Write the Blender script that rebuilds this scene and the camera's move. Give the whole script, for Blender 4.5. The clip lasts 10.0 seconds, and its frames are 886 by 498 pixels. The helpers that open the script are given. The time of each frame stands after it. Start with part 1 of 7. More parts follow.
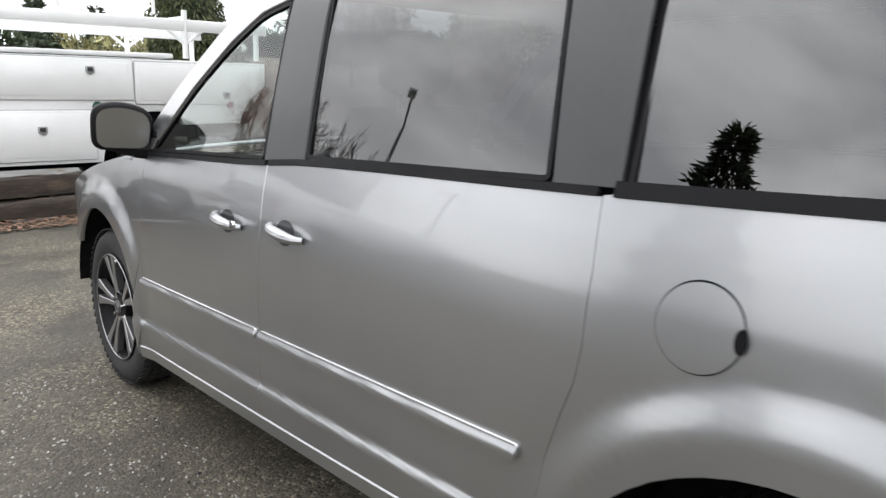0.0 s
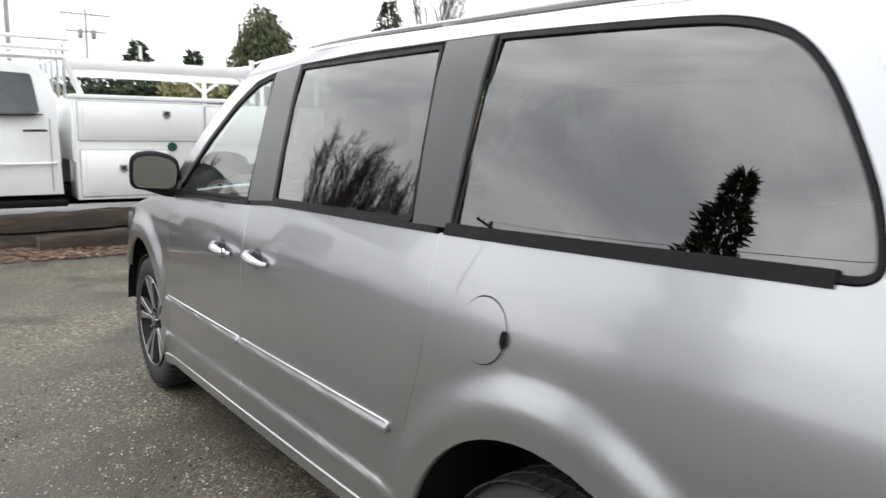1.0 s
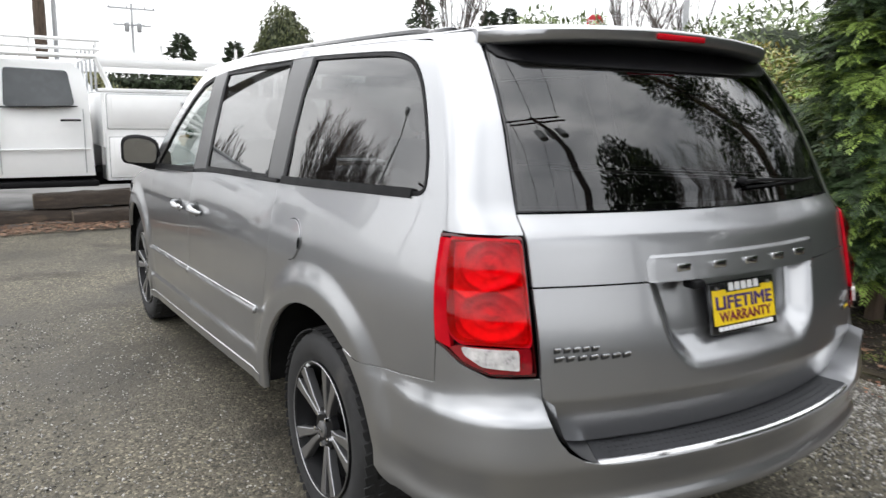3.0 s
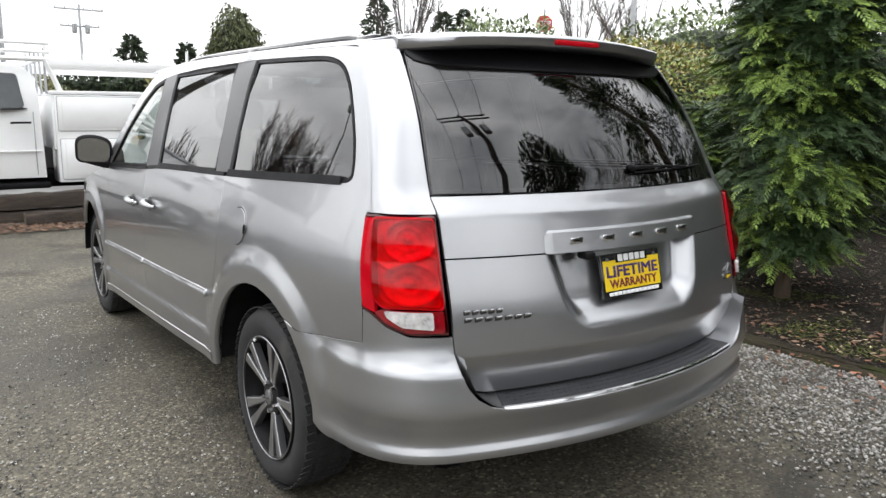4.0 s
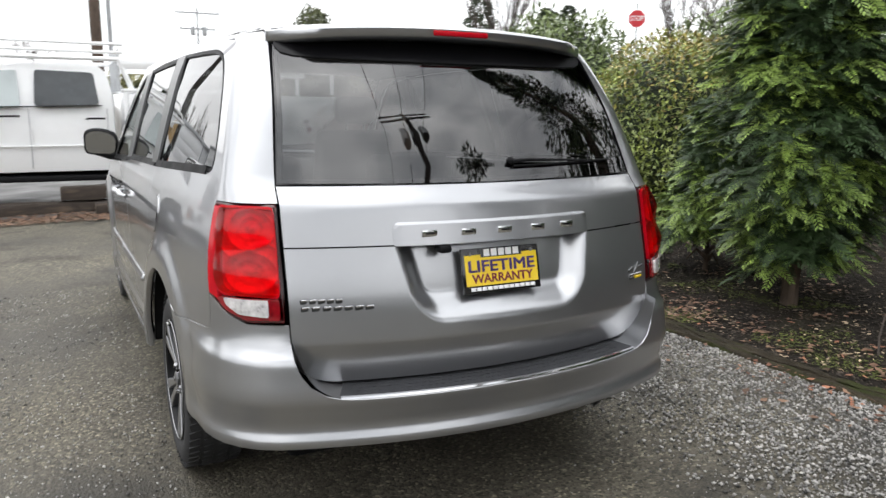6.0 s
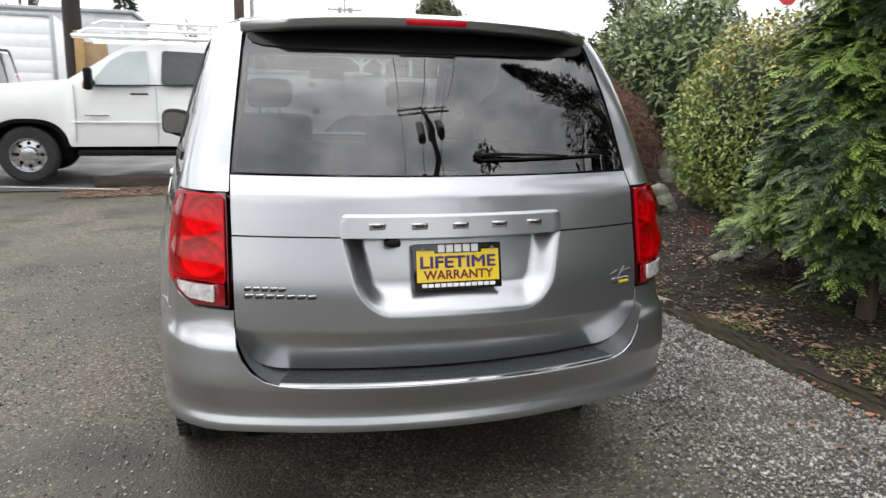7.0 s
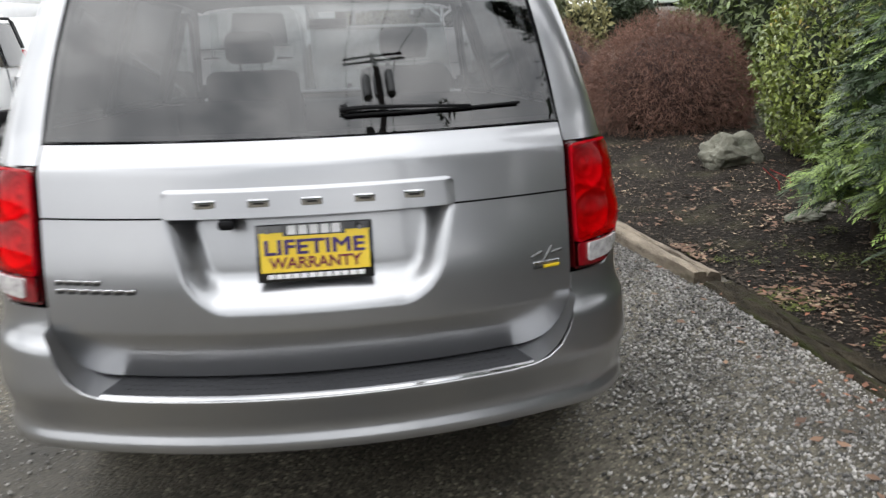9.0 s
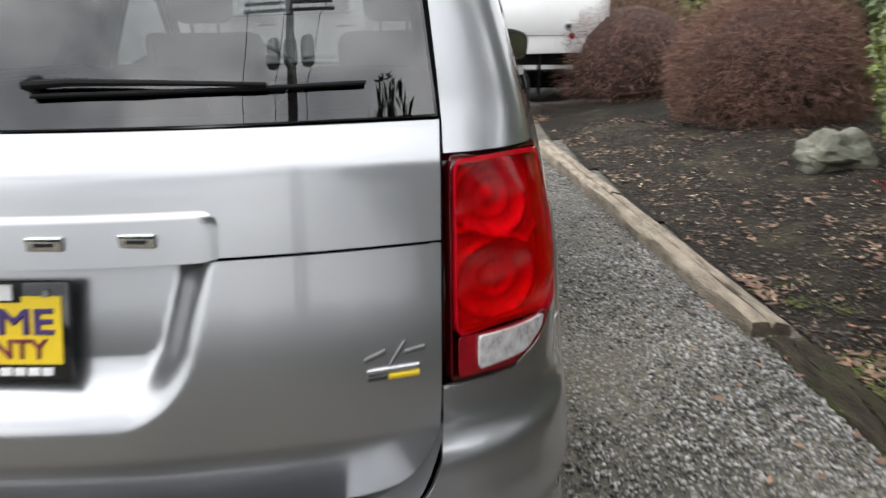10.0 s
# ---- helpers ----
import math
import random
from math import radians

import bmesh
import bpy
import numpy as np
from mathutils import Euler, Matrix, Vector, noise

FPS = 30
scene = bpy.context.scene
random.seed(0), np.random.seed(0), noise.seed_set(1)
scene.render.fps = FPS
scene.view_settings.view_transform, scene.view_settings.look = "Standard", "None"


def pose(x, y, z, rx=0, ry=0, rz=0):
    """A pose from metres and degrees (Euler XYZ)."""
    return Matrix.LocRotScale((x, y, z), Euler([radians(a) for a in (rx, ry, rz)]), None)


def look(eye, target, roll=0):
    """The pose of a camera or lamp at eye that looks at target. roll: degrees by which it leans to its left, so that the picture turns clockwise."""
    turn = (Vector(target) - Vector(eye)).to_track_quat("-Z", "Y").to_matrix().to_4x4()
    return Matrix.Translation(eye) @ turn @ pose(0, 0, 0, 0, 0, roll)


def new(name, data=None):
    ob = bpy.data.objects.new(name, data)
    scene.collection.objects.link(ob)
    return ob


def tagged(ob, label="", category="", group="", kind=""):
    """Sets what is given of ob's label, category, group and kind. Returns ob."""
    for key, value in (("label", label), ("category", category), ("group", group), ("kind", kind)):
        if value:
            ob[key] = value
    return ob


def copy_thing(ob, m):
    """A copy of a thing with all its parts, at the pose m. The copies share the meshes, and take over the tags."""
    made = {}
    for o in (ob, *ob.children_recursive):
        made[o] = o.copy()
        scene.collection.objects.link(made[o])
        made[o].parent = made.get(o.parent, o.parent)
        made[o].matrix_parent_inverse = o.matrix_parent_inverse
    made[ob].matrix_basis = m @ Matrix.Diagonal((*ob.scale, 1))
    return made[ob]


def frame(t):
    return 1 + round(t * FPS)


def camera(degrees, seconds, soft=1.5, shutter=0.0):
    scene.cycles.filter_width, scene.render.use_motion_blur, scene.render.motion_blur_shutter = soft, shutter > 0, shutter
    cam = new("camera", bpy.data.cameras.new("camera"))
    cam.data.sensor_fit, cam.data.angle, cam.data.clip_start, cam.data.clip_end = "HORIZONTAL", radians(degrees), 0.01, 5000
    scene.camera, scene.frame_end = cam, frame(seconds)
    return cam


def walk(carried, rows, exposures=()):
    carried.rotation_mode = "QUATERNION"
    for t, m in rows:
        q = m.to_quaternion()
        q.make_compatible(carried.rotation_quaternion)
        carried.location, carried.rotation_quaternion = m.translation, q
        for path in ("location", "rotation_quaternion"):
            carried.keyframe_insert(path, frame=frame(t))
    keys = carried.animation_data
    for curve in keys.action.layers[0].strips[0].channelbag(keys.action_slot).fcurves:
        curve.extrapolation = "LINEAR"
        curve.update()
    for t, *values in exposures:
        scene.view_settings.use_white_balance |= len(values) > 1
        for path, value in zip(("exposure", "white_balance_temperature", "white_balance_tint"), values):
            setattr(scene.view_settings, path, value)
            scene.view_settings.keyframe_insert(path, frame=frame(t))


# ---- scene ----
cam = camera(61.2, 10.0, 1.45, 0.4)
PATH = [
    (0, (-2.024, 0.725, 1.387), (-0.722, 2.181, 0.959), 1.3),
    (0.5, (-2.051, 0.407, 1.438), (-0.79, 1.905, 1.032), 1.1),
    (1, (-1.959, 0.063, 1.468), (-0.812, 1.666, 1.131), 1.5),
    (1.5, (-1.892, -0.299, 1.45), (-0.846, 1.385, 1.184), 0.9),
    (2, (-1.821, -0.637, 1.47), (-0.79, 1.05, 1.166), 1.2),
    (2.5, (-1.839, -0.969, 1.486), (-0.824, 0.717, 1.129), 2.1),
    (3, (-1.924, -1.249, 1.494), (-0.873, 0.412, 1.125), 1.2),
    (3.2, (-1.948, -1.334, 1.491), (-0.863, 0.306, 1.128), 1.1),
    (4.5, (-2.019, -1.669, 1.482), (-0.864, -0.078, 1.117), 0.4),
    (5, (-1.929, -1.729, 1.445), (-0.768, -0.134, 1.114), -0.7),
    (6.3, (-1.112, -2.083, 1.493), (-0.333, -0.286, 1.088), 1.4),
    (6.5, (-1.0, -2.121, 1.506), (-0.293, -0.301, 1.07), 1.7),
    (7, (-0.728, -2.177, 1.522), (-0.172, -0.305, 1.091), 1.4),
    (7.5, (-0.494, -2.23, 1.542), (-0.124, -0.31, 1.123), 0.2),
    (8, (-0.332, -2.255, 1.558), (-0.096, -0.32, 1.108), -0.6),
    (8.5, (-0.164, -2.152, 1.521), (0.04, -0.229, 1.011), -2.0),
    (9, (0.128, -1.805, 1.466), (0.34, 0.107, 0.921), -1.9),
    (9.5, (0.476, -1.377, 1.407), (0.655, 0.533, 0.84), -1.8),
    (10, (0.743, -0.913, 1.384), (0.692, 0.995, 0.785), -0.7),
]
walk(cam, [(t, look(eye, target, roll)) for t, eye, target, roll in PATH], [(0.0, 0.25), (1.0, 0.28), (1.5, 0.46), (2.0, 0.43), (2.5, 0.31), (3.0, 0.24), (4.5, 0.27), (6.5, 0.24), (8.0, 0.23), (9.0, 0.2), (9.5, 0.27), (10.0, 0.36)])

# ---- sky and light ----
SUN_WAY = (-0.15, 0.60, 0.79)
world = bpy.data.worlds.new("overcast_sky")
scene.world = world
world.use_nodes = True
wn, wl = world.node_tree.nodes, world.node_tree.links
wn.clear()
w_out, w_bg = wn.new("ShaderNodeOutputWorld"), wn.new("ShaderNodeBackground")
w_sky = wn.new("ShaderNodeTexSky")
w_sky.sky_type, w_sky.sun_disc = "NISHITA", False
w_sky.sun_elevation, w_sky.sun_rotation = radians(46), radians(-30)
w_tc, w_map, w_noise = wn.new("ShaderNodeTexCoord"), wn.new("ShaderNodeMapping"), wn.new("ShaderNodeTexNoise")
w_map.inputs["Scale"].default_value = (1.0, 1.0, 2.2)
w_noise.inputs["Scale"].default_value, w_noise.inputs["Detail"].default_value = 2.3, 7.0
w_noise.inputs["Roughness"].default_value, w_noise.inputs["Distortion"].default_value = 0.52, 0.4
w_ramp = wn.new("ShaderNodeValToRGB")
w_ramp.color_ramp.elements[0].position, w_ramp.color_ramp.elements[0].color = 0.36, (0.58, 0.60, 0.63, 1)
w_ramp.color_ramp.elements[1].position, w_ramp.color_ramp.elements[1].color = 0.66, (1.44, 1.44, 1.45, 1)
w_gain = wn.new("ShaderNodeVectorMath")
w_gain.operation = "SCALE"
w_gain.inputs["Scale"].default_value = 0.05
w_sep, w_hor = wn.new("ShaderNodeSeparateXYZ"), wn.new("ShaderNodeMapRange")
w_hor.inputs["From Min"].default_value, w_hor.inputs["From Max"].default_value = 0.0, 0.30
w_hor.inputs["To Min"].default_value, w_hor.inputs["To Max"].default_value = 1.0, 0.0
w_add, w_low = wn.new("ShaderNodeMix"), wn.new("ShaderNodeMix")
w_add.data_type = w_low.data_type = "RGBA"
w_add.inputs["Factor"].default_value = 0.88
w_low.inputs["B"].default_value = (1.15, 1.16, 1.18, 1)
wl.new(w_tc.outputs["Generated"], w_map.inputs["Vector"])
wl.new(w_map.outputs["Vector"], w_noise.inputs["Vector"])
wl.new(w_noise.outputs["Fac"], w_ramp.inputs["Fac"])
wl.new(w_sky.outputs["Color"], w_gain.inputs[0])
wl.new(w_gain.outputs["Vector"], w_add.inputs["A"])
wl.new(w_ramp.outputs["Color"], w_add.inputs["B"])
wl.new(w_tc.outputs["Generated"], w_sep.inputs["Vector"])
wl.new(w_sep.outputs["Z"], w_hor.inputs["Value"])
wl.new(w_hor.outputs["Result"], w_low.inputs["Factor"])
wl.new(w_add.outputs["Result"], w_low.inputs["A"])
# the cloud is brightest round the hidden sun, ahead of the van and to its left
w_dot, w_glow, w_lit = wn.new("ShaderNodeVectorMath"), wn.new("ShaderNodeMapRange"), wn.new("ShaderNodeVectorMath")
w_dot.operation, w_lit.operation = "DOT_PRODUCT", "SCALE"
w_dot.inputs[1].default_value = SUN_WAY
w_glow.inputs["From Min"].default_value, w_glow.inputs["From Max"].default_value = 0.0, 1.0
w_glow.inputs["To Min"].default_value, w_glow.inputs["To Max"].default_value = 0.93, 1.13
wl.new(w_tc.outputs["Generated"], w_dot.inputs[0])
wl.new(w_dot.outputs["Value"], w_glow.inputs["Value"])
wl.new(w_low.outputs["Result"], w_lit.inputs[0])
wl.new(w_glow.outputs["Result"], w_lit.inputs["Scale"])
wl.new(w_lit.outputs["Vector"], w_bg.inputs["Color"])
wl.new(w_bg.outputs["Background"], w_out.inputs["Surface"])
w_up = wn.new("ShaderNodeMapRange")
w_up.inputs["From Min"].default_value, w_up.inputs["From Max"].default_value = 0.05, 0.95
w_up.inputs["To Min"].default_value, w_up.inputs["To Max"].default_value = 1.25, 2.6
wl.new(w_sep.outputs["Z"], w_up.inputs["Value"])
wl.new(w_up.outputs["Result"], w_bg.inputs["Strength"])

sun = new("sun", bpy.data.lights.new("sun", "SUN"))
sun.data.energy, sun.data.angle, sun.data.color = 0.5, radians(120), (1.0, 0.97, 0.93)
sun.matrix_world = look((-3.0, 14.0, 15.8), (0, 2, 0))

# ---- materials ----


def mat(name, base, rough=0.5, metal=0.0, coat=0.0, var=0.12, scale=6.0, fine=60.0, bump=0.0, bump_scale=80.0,
        tint=None, spec=0.5, island=0.0, per_object=0.0, stretch=(1, 1, 1), rough_var=0.0, stain=None, stain_scale=1.2, stain_at=0.58):
    """A procedural surface in metres: two scales of variation, optional stains, relief and variation by piece."""
    m = bpy.data.materials.new(name)
    m.use_nodes = True
    n, l = m.node_tree.nodes, m.node_tree.links
    b = n["Principled BSDF"]
    b.inputs["Roughness"].default_value, b.inputs["Metallic"].default_value = rough, metal
    b.inputs["Coat Weight"].default_value, b.inputs["Coat Roughness"].default_value = coat, 0.03
    b.inputs["Specular IOR Level"].default_value = spec
    geo, mp = n.new("ShaderNodeNewGeometry"), n.new("ShaderNodeMapping")
    mp.inputs["Scale"].default_value = stretch
    l.new(geo.outputs["Position"], mp.inputs["Vector"])

    def noise_at(s, d=4.0):
        t = n.new("ShaderNodeTexNoise")
        t.inputs["Scale"].default_value, t.inputs["Detail"].default_value = s, d
        l.new(mp.outputs["Vector"], t.inputs["Vector"])
        return t.outputs["Fac"]

    def mixed(a, c, f, how="MIX"):
        x = n.new("ShaderNodeMix")
        x.data_type, x.blend_type = "RGBA", how
        for key, v in (("A", a), ("B", c), ("Factor", f)):
            if hasattr(v, "is_linked"):
                l.new(v, x.inputs[key])
            else:
                x.inputs[key].default_value = v if key == "Factor" else (*v[:3], 1)
        return x.outputs["Result"]

    def ramp(v, lo, hi, a=0.0, c=1.0):
        r = n.new("ShaderNodeMapRange")
        l.new(v, r.inputs["Value"])
        for key, x in zip(("From Min", "From Max", "To Min", "To Max"), (lo, hi, a, c)):
            r.inputs[key].default_value = x
        return r.outputs["Result"]

    other = tint or [c * (1 - 2.2 * var) for c in base]
    lighter = [min(0.95, c * (1 + 1.2 * var)) for c in base]
    if var or tint:
        col = mixed(lighter, other, ramp(noise_at(scale), 0.35, 0.68))
        col = mixed(col, base, ramp(noise_at(fine, 2.0), 0.4, 0.6, 0.15, 0.75))
    else:
        col = mixed(base, base, 0.0)
    if stain:
        col = mixed(col, stain, ramp(noise_at(stain_scale, 6.0), stain_at, stain_at + 0.14, 0.0, 0.85))
    if island or per_object:
        src = geo.outputs["Random Per Island"] if island else n.new("ShaderNodeObjectInfo").outputs["Random"]
        k = island or per_object
        g = ramp(src, 0, 1, 1 - k, 1 + k)
        comb = n.new("ShaderNodeCombineColor")
        for key in ("Red", "Green", "Blue"):
            l.new(g, comb.inputs[key])
        col = mixed(col, comb.outputs["Color"], 1.0, "MULTIPLY")
    l.new(col, b.inputs["Base Color"])
    if rough_var:
        l.new(ramp(noise_at(scale * 1.7), 0.3, 0.7, rough - rough_var, rough + rough_var), b.inputs["Roughness"])
    if bump:
        bp = n.new("ShaderNodeBump")
        bp.inputs["Strength"].default_value, bp.inputs["Distance"].default_value = min(1.0, bump * 100), bump
        l.new(noise_at(bump_scale, 5.0), bp.inputs["Height"])
        l.new(bp.outputs["Normal"], b.inputs["Normal"])
    return m


def glass(name, tint, straight=0.08, rough=0.0):
    """A pane: tinted where one looks through it, mirror-like by Fresnel."""
    m = bpy.data.materials.new(name)
    m.use_nodes = True
    n, l = m.node_tree.nodes, m.node_tree.links
    n.remove(n["Principled BSDF"])
    tr, gl, mx, lw, pw, fr = (n.new("ShaderNode" + k) for k in ("BsdfTransparent", "BsdfGlossy", "MixShader", "LayerWeight", "Math", "MapRange"))
    tr.inputs["Color"].default_value, gl.inputs["Roughness"].default_value = (*tint, 1), rough
    pw.operation = "POWER"
    pw.inputs[1].default_value = 4.6
    lw.inputs["Blend"].default_value = 0.5
    fr.inputs["To Min"].default_value = straight
    l.new(lw.outputs["Facing"], pw.inputs[0])
    l.new(pw.outputs[0], fr.inputs["Value"])
    l.new(fr.outputs[0], mx.inputs[0])
    l.new(tr.outputs[0], mx.inputs[1])
    l.new(gl.outputs[0], mx.inputs[2])
    l.new(mx.outputs[0], n["Material Output"].inputs["Surface"])
    return m


def paint(name, base, flake=0.06):
    """Metallic car paint: fine flakes under a clear coat."""
    m = mat(name, base, rough=0.29, metal=0.88, coat=1.0, var=flake, scale=1.7, fine=900.0)
    return m


M = {
    "paint": paint("silver_grey_paint", (0.375, 0.380, 0.392)),
    "tint": glass("tinted_glass", (0.145, 0.149, 0.153), 0.105),
    "tint_side": glass("tinted_side_glass", (0.13, 0.133, 0.138), 0.155),
    "clear": glass("clear_glass", (0.84, 0.90, 0.88), 0.07),
    "red_glass": glass("red_lamp_glass", (0.79, 0.010, 0.038), 0.03, 0.12),
    "reflector": mat("faceted_reflector", (0.86, 0.84, 0.84), 0.38, metal=0.25, var=0.2, scale=30, fine=160, bump=0.003, bump_scale=75),
    "frit": mat("black_border_with_shade", (0.004, 0.004, 0.005), 0.30, spec=0.2, var=0.1),
    "black": mat("black_trim", (0.007, 0.007, 0.008), 0.55, spec=0.15, var=0.15, rough_var=0.08),
    "gloss_black": mat("gloss_black", (0.008, 0.008, 0.009), 0.12, coat=0.6, var=0.1),
    "applique": mat("dark_grey_pillar", (0.030, 0.031, 0.033), 0.36, coat=0.15, var=0.08),
    "dark": mat("dark_cavity", (0.008, 0.008, 0.009), 0.85, spec=0.08, var=0.2),
    "liner": mat("wheel_well_liner", (0.010, 0.010, 0.010), 0.9, spec=0.1, var=0.3, bump=0.002, bump_scale=300),
    "chrome": mat("chrome", (0.78, 0.78, 0.79), 0.09, metal=1.0, var=0.04),
    "satin": mat("satin_chrome", (0.66, 0.66, 0.68), 0.22, metal=1.0, var=0.05),
    "rubber": mat("tyre_rubber", (0.022, 0.022, 0.023), 0.78, var=0.25, scale=9, bump=0.0006, bump_scale=500, stain=(0.06, 0.055, 0.05), stain_scale=4, stain_at=0.62),
    "machined": mat("machined_rim", (0.29, 0.29, 0.30), 0.33, metal=0.85, coat=0.5, var=0.06),
    "rim_black": mat("rim_pocket_black", (0.008, 0.008, 0.009), 0.4, spec=0.2, var=0.1),
    "steel": mat("rough_steel", (0.2, 0.2, 0.2), 0.5, metal=0.8, var=0.2),
    "pad": mat("step_pad_plastic", (0.035, 0.036, 0.04), 0.55, var=0.15, bump=0.001, bump_scale=400),
    "red_lens": mat("red_lens", (0.46, 0.004, 0.012), 0.06, coat=0.0, spec=0.16, var=0.12, scale=25, fine=200),
    "red_deep": mat("red_lens_deep", (0.22, 0.003, 0.008), 0.10, coat=1.0, var=0.25, scale=40, fine=260),
    "red_dark": mat("red_bezel", (0.07, 0.002, 0.004), 0.12, coat=1.0, var=0.2),
    "clear_lens": mat("clear_lens", (0.72, 0.70, 0.70), 0.12, metal=0.35, coat=1.0, var=0.25, scale=50, fine=150, bump=0.002, bump_scale=120),
    "seat": mat("seat_cloth", (0.028, 0.028, 0.03), 0.85, var=0.2, bump=0.001, bump_scale=300),
    "interior": mat("interior_plastic", (0.03, 0.03, 0.032), 0.7, var=0.15),
    "headliner": mat("headliner_cloth", (0.10, 0.10, 0.105), 0.9, var=0.1),
    "yellow": mat("yellow_plate", (0.80, 0.57, 0.014), 0.4, coat=0.4, var=0.06),
    "purple": mat("purple_print", (0.045, 0.02, 0.14), 0.4, var=0.08),
    "maroon": mat("dark_red_print", (0.16, 0.012, 0.03), 0.4, var=0.08),
    "white_print": mat("white_print", (0.8, 0.8, 0.8), 0.4, var=0.03),
    "mirror": mat("mirror_glass", (0.48, 0.49, 0.50), 0.16, metal=1.0, var=0.0),
    "white": mat("white_vehicle_paint", (0.88, 0.885, 0.885), 0.28, coat=0.8, var=0.015, stain=(0.76, 0.755, 0.74), stain_scale=0.8, stain_at=0.68),
    "white_box": mat("white_box_panels", (0.88, 0.885, 0.89), 0.45, var=0.03, stain=(0.72, 0.73, 0.74), stain_scale=0.7),
    "grey_box": mat("grey_building_cladding", (0.62, 0.635, 0.65), 0.6, var=0.05, stain=(0.42, 0.43, 0.45)),
    "dark_window": glass("dark_window", (0.03, 0.033, 0.036), 0.06),
    "amber": mat("amber_lens", (0.55, 0.16, 0.03), 0.15, coat=1.0, var=0.1),
    "lamp_lens": mat("headlamp_lens", (0.5, 0.42, 0.4), 0.12, metal=0.4, coat=1.0, var=0.35, scale=14),
    "wood_tie": mat("weathered_timber", (0.30, 0.25, 0.19), 0.9, var=0.3, scale=4, fine=40, bump=0.012, bump_scale=35, stretch=(5, 1.2, 5), tint=(0.085, 0.065, 0.048), stain=(0.10, 0.085, 0.045), stain_scale=2.5),
    "wood_moss": mat("mossy_timber", (0.050, 0.041, 0.027), 0.92, spec=0.2, var=0.35, scale=5, fine=60, bump=0.03, bump_scale=28, stretch=(5, 1.2, 5), tint=(0.014, 0.012, 0.008), stain=(0.040, 0.050, 0.011), stain_scale=3.0, stain_at=0.50),
    "end_grain": mat("timber_end_grain", (0.12, 0.095, 0.068), 0.92, var=0.35, scale=14, fine=90, bump=0.01, bump_scale=60, tint=(0.035, 0.028, 0.02)),
    "wood_dark": mat("old_dark_tie", (0.046, 0.035, 0.027), 0.92, var=0.35, scale=4, fine=40, bump=0.015, bump_scale=30, stretch=(1, 5, 5), tint=(0.014, 0.011, 0.009), stain=(0.12, 0.088, 0.064), stain_scale=2.0),
    "pole_wood": mat("utility_pole_wood", (0.035, 0.028, 0.024), 0.9, var=0.3, scale=2, fine=30, bump=0.006, bump_scale=20, stretch=(5, 5, 0.5)),
    "board": mat("yellow_board", (0.42, 0.27, 0.11), 0.7, var=0.15),
    "cardboard": mat("tan_board", (0.33, 0.23, 0.12), 0.8, var=0.15),
    "rock": mat("lichened_rock", (0.175, 0.172, 0.135), 0.9, var=0.3, scale=7, fine=50, bump=0.04, bump_scale=11, tint=(0.060, 0.060, 0.045), stain=(0.27, 0.28, 0.22), stain_scale=7, stain_at=0.56),
    "bark": mat("bark", (0.09, 0.065, 0.048), 0.95, var=0.35, bump=0.01, bump_scale=25, stretch=(3, 3, 0.6)),
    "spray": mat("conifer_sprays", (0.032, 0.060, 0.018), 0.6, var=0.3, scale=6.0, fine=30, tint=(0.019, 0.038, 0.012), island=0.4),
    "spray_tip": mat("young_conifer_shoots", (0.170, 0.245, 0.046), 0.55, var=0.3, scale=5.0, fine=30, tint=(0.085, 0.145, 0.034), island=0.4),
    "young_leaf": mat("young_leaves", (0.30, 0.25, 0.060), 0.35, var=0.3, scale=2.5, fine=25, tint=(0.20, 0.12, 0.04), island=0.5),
    "laurel": mat("laurel_leaves", (0.203, 0.244, 0.050), 0.30, var=0.3, scale=2.5, fine=25, tint=(0.08, 0.125, 0.032), island=0.5),
    "rhodo": mat("broad_leaves", (0.135, 0.175, 0.062), 0.36, var=0.3, scale=1.6, fine=20, tint=(0.085, 0.12, 0.042), island=0.5),
    "far_green": mat("far_evergreen", (0.033, 0.050, 0.022), 0.7, var=0.3, scale=0.8, fine=5, island=0.5),
    "hedge": mat("hedge_leaves", (0.25, 0.235, 0.11), 0.6, var=0.3, scale=0.5, fine=4, tint=(0.11, 0.125, 0.05), island=0.5),
    "twig": mat("red_brown_twigs", (0.175, 0.095, 0.068), 0.8, var=0.3, scale=3, fine=30, tint=(0.11, 0.055, 0.042), island=0.45),
    "bare": mat("bare_branches", (0.085, 0.07, 0.06), 0.9, var=0.3),
    "leaf_litter": mat("fallen_leaves", (0.16, 0.098, 0.062), 0.75, var=0.3, scale=9, fine=60, tint=(0.12, 0.055, 0.035), island=0.55),
    "pale_litter": mat("pale_dry_leaves", (0.36, 0.28, 0.19), 0.8, var=0.3, scale=9, fine=60, tint=(0.22, 0.15, 0.09), island=0.6),
    "red_leaf": mat("rusty_fallen_leaves", (0.25, 0.115, 0.065), 0.75, var=0.3, scale=9, fine=60, tint=(0.16, 0.05, 0.03), island=0.6),
    "chips": mat("bark_chips", (0.080, 0.062, 0.046), 0.95, var=0.3, island=0.92),
    "moss": mat("moss", (0.085, 0.10, 0.020), 0.95, var=0.3, island=0.3, scale=8),
    "stones": mat("gravel_stones", (0.245, 0.236, 0.222), 0.75, var=0.3, scale=5, fine=120, island=0.88),
    "red_twig": mat("red_twig", (0.36, 0.05, 0.045), 0.6, var=0.2),
    "sign_red": mat("sign_red", (0.5, 0.02, 0.03), 0.4, var=0.08),
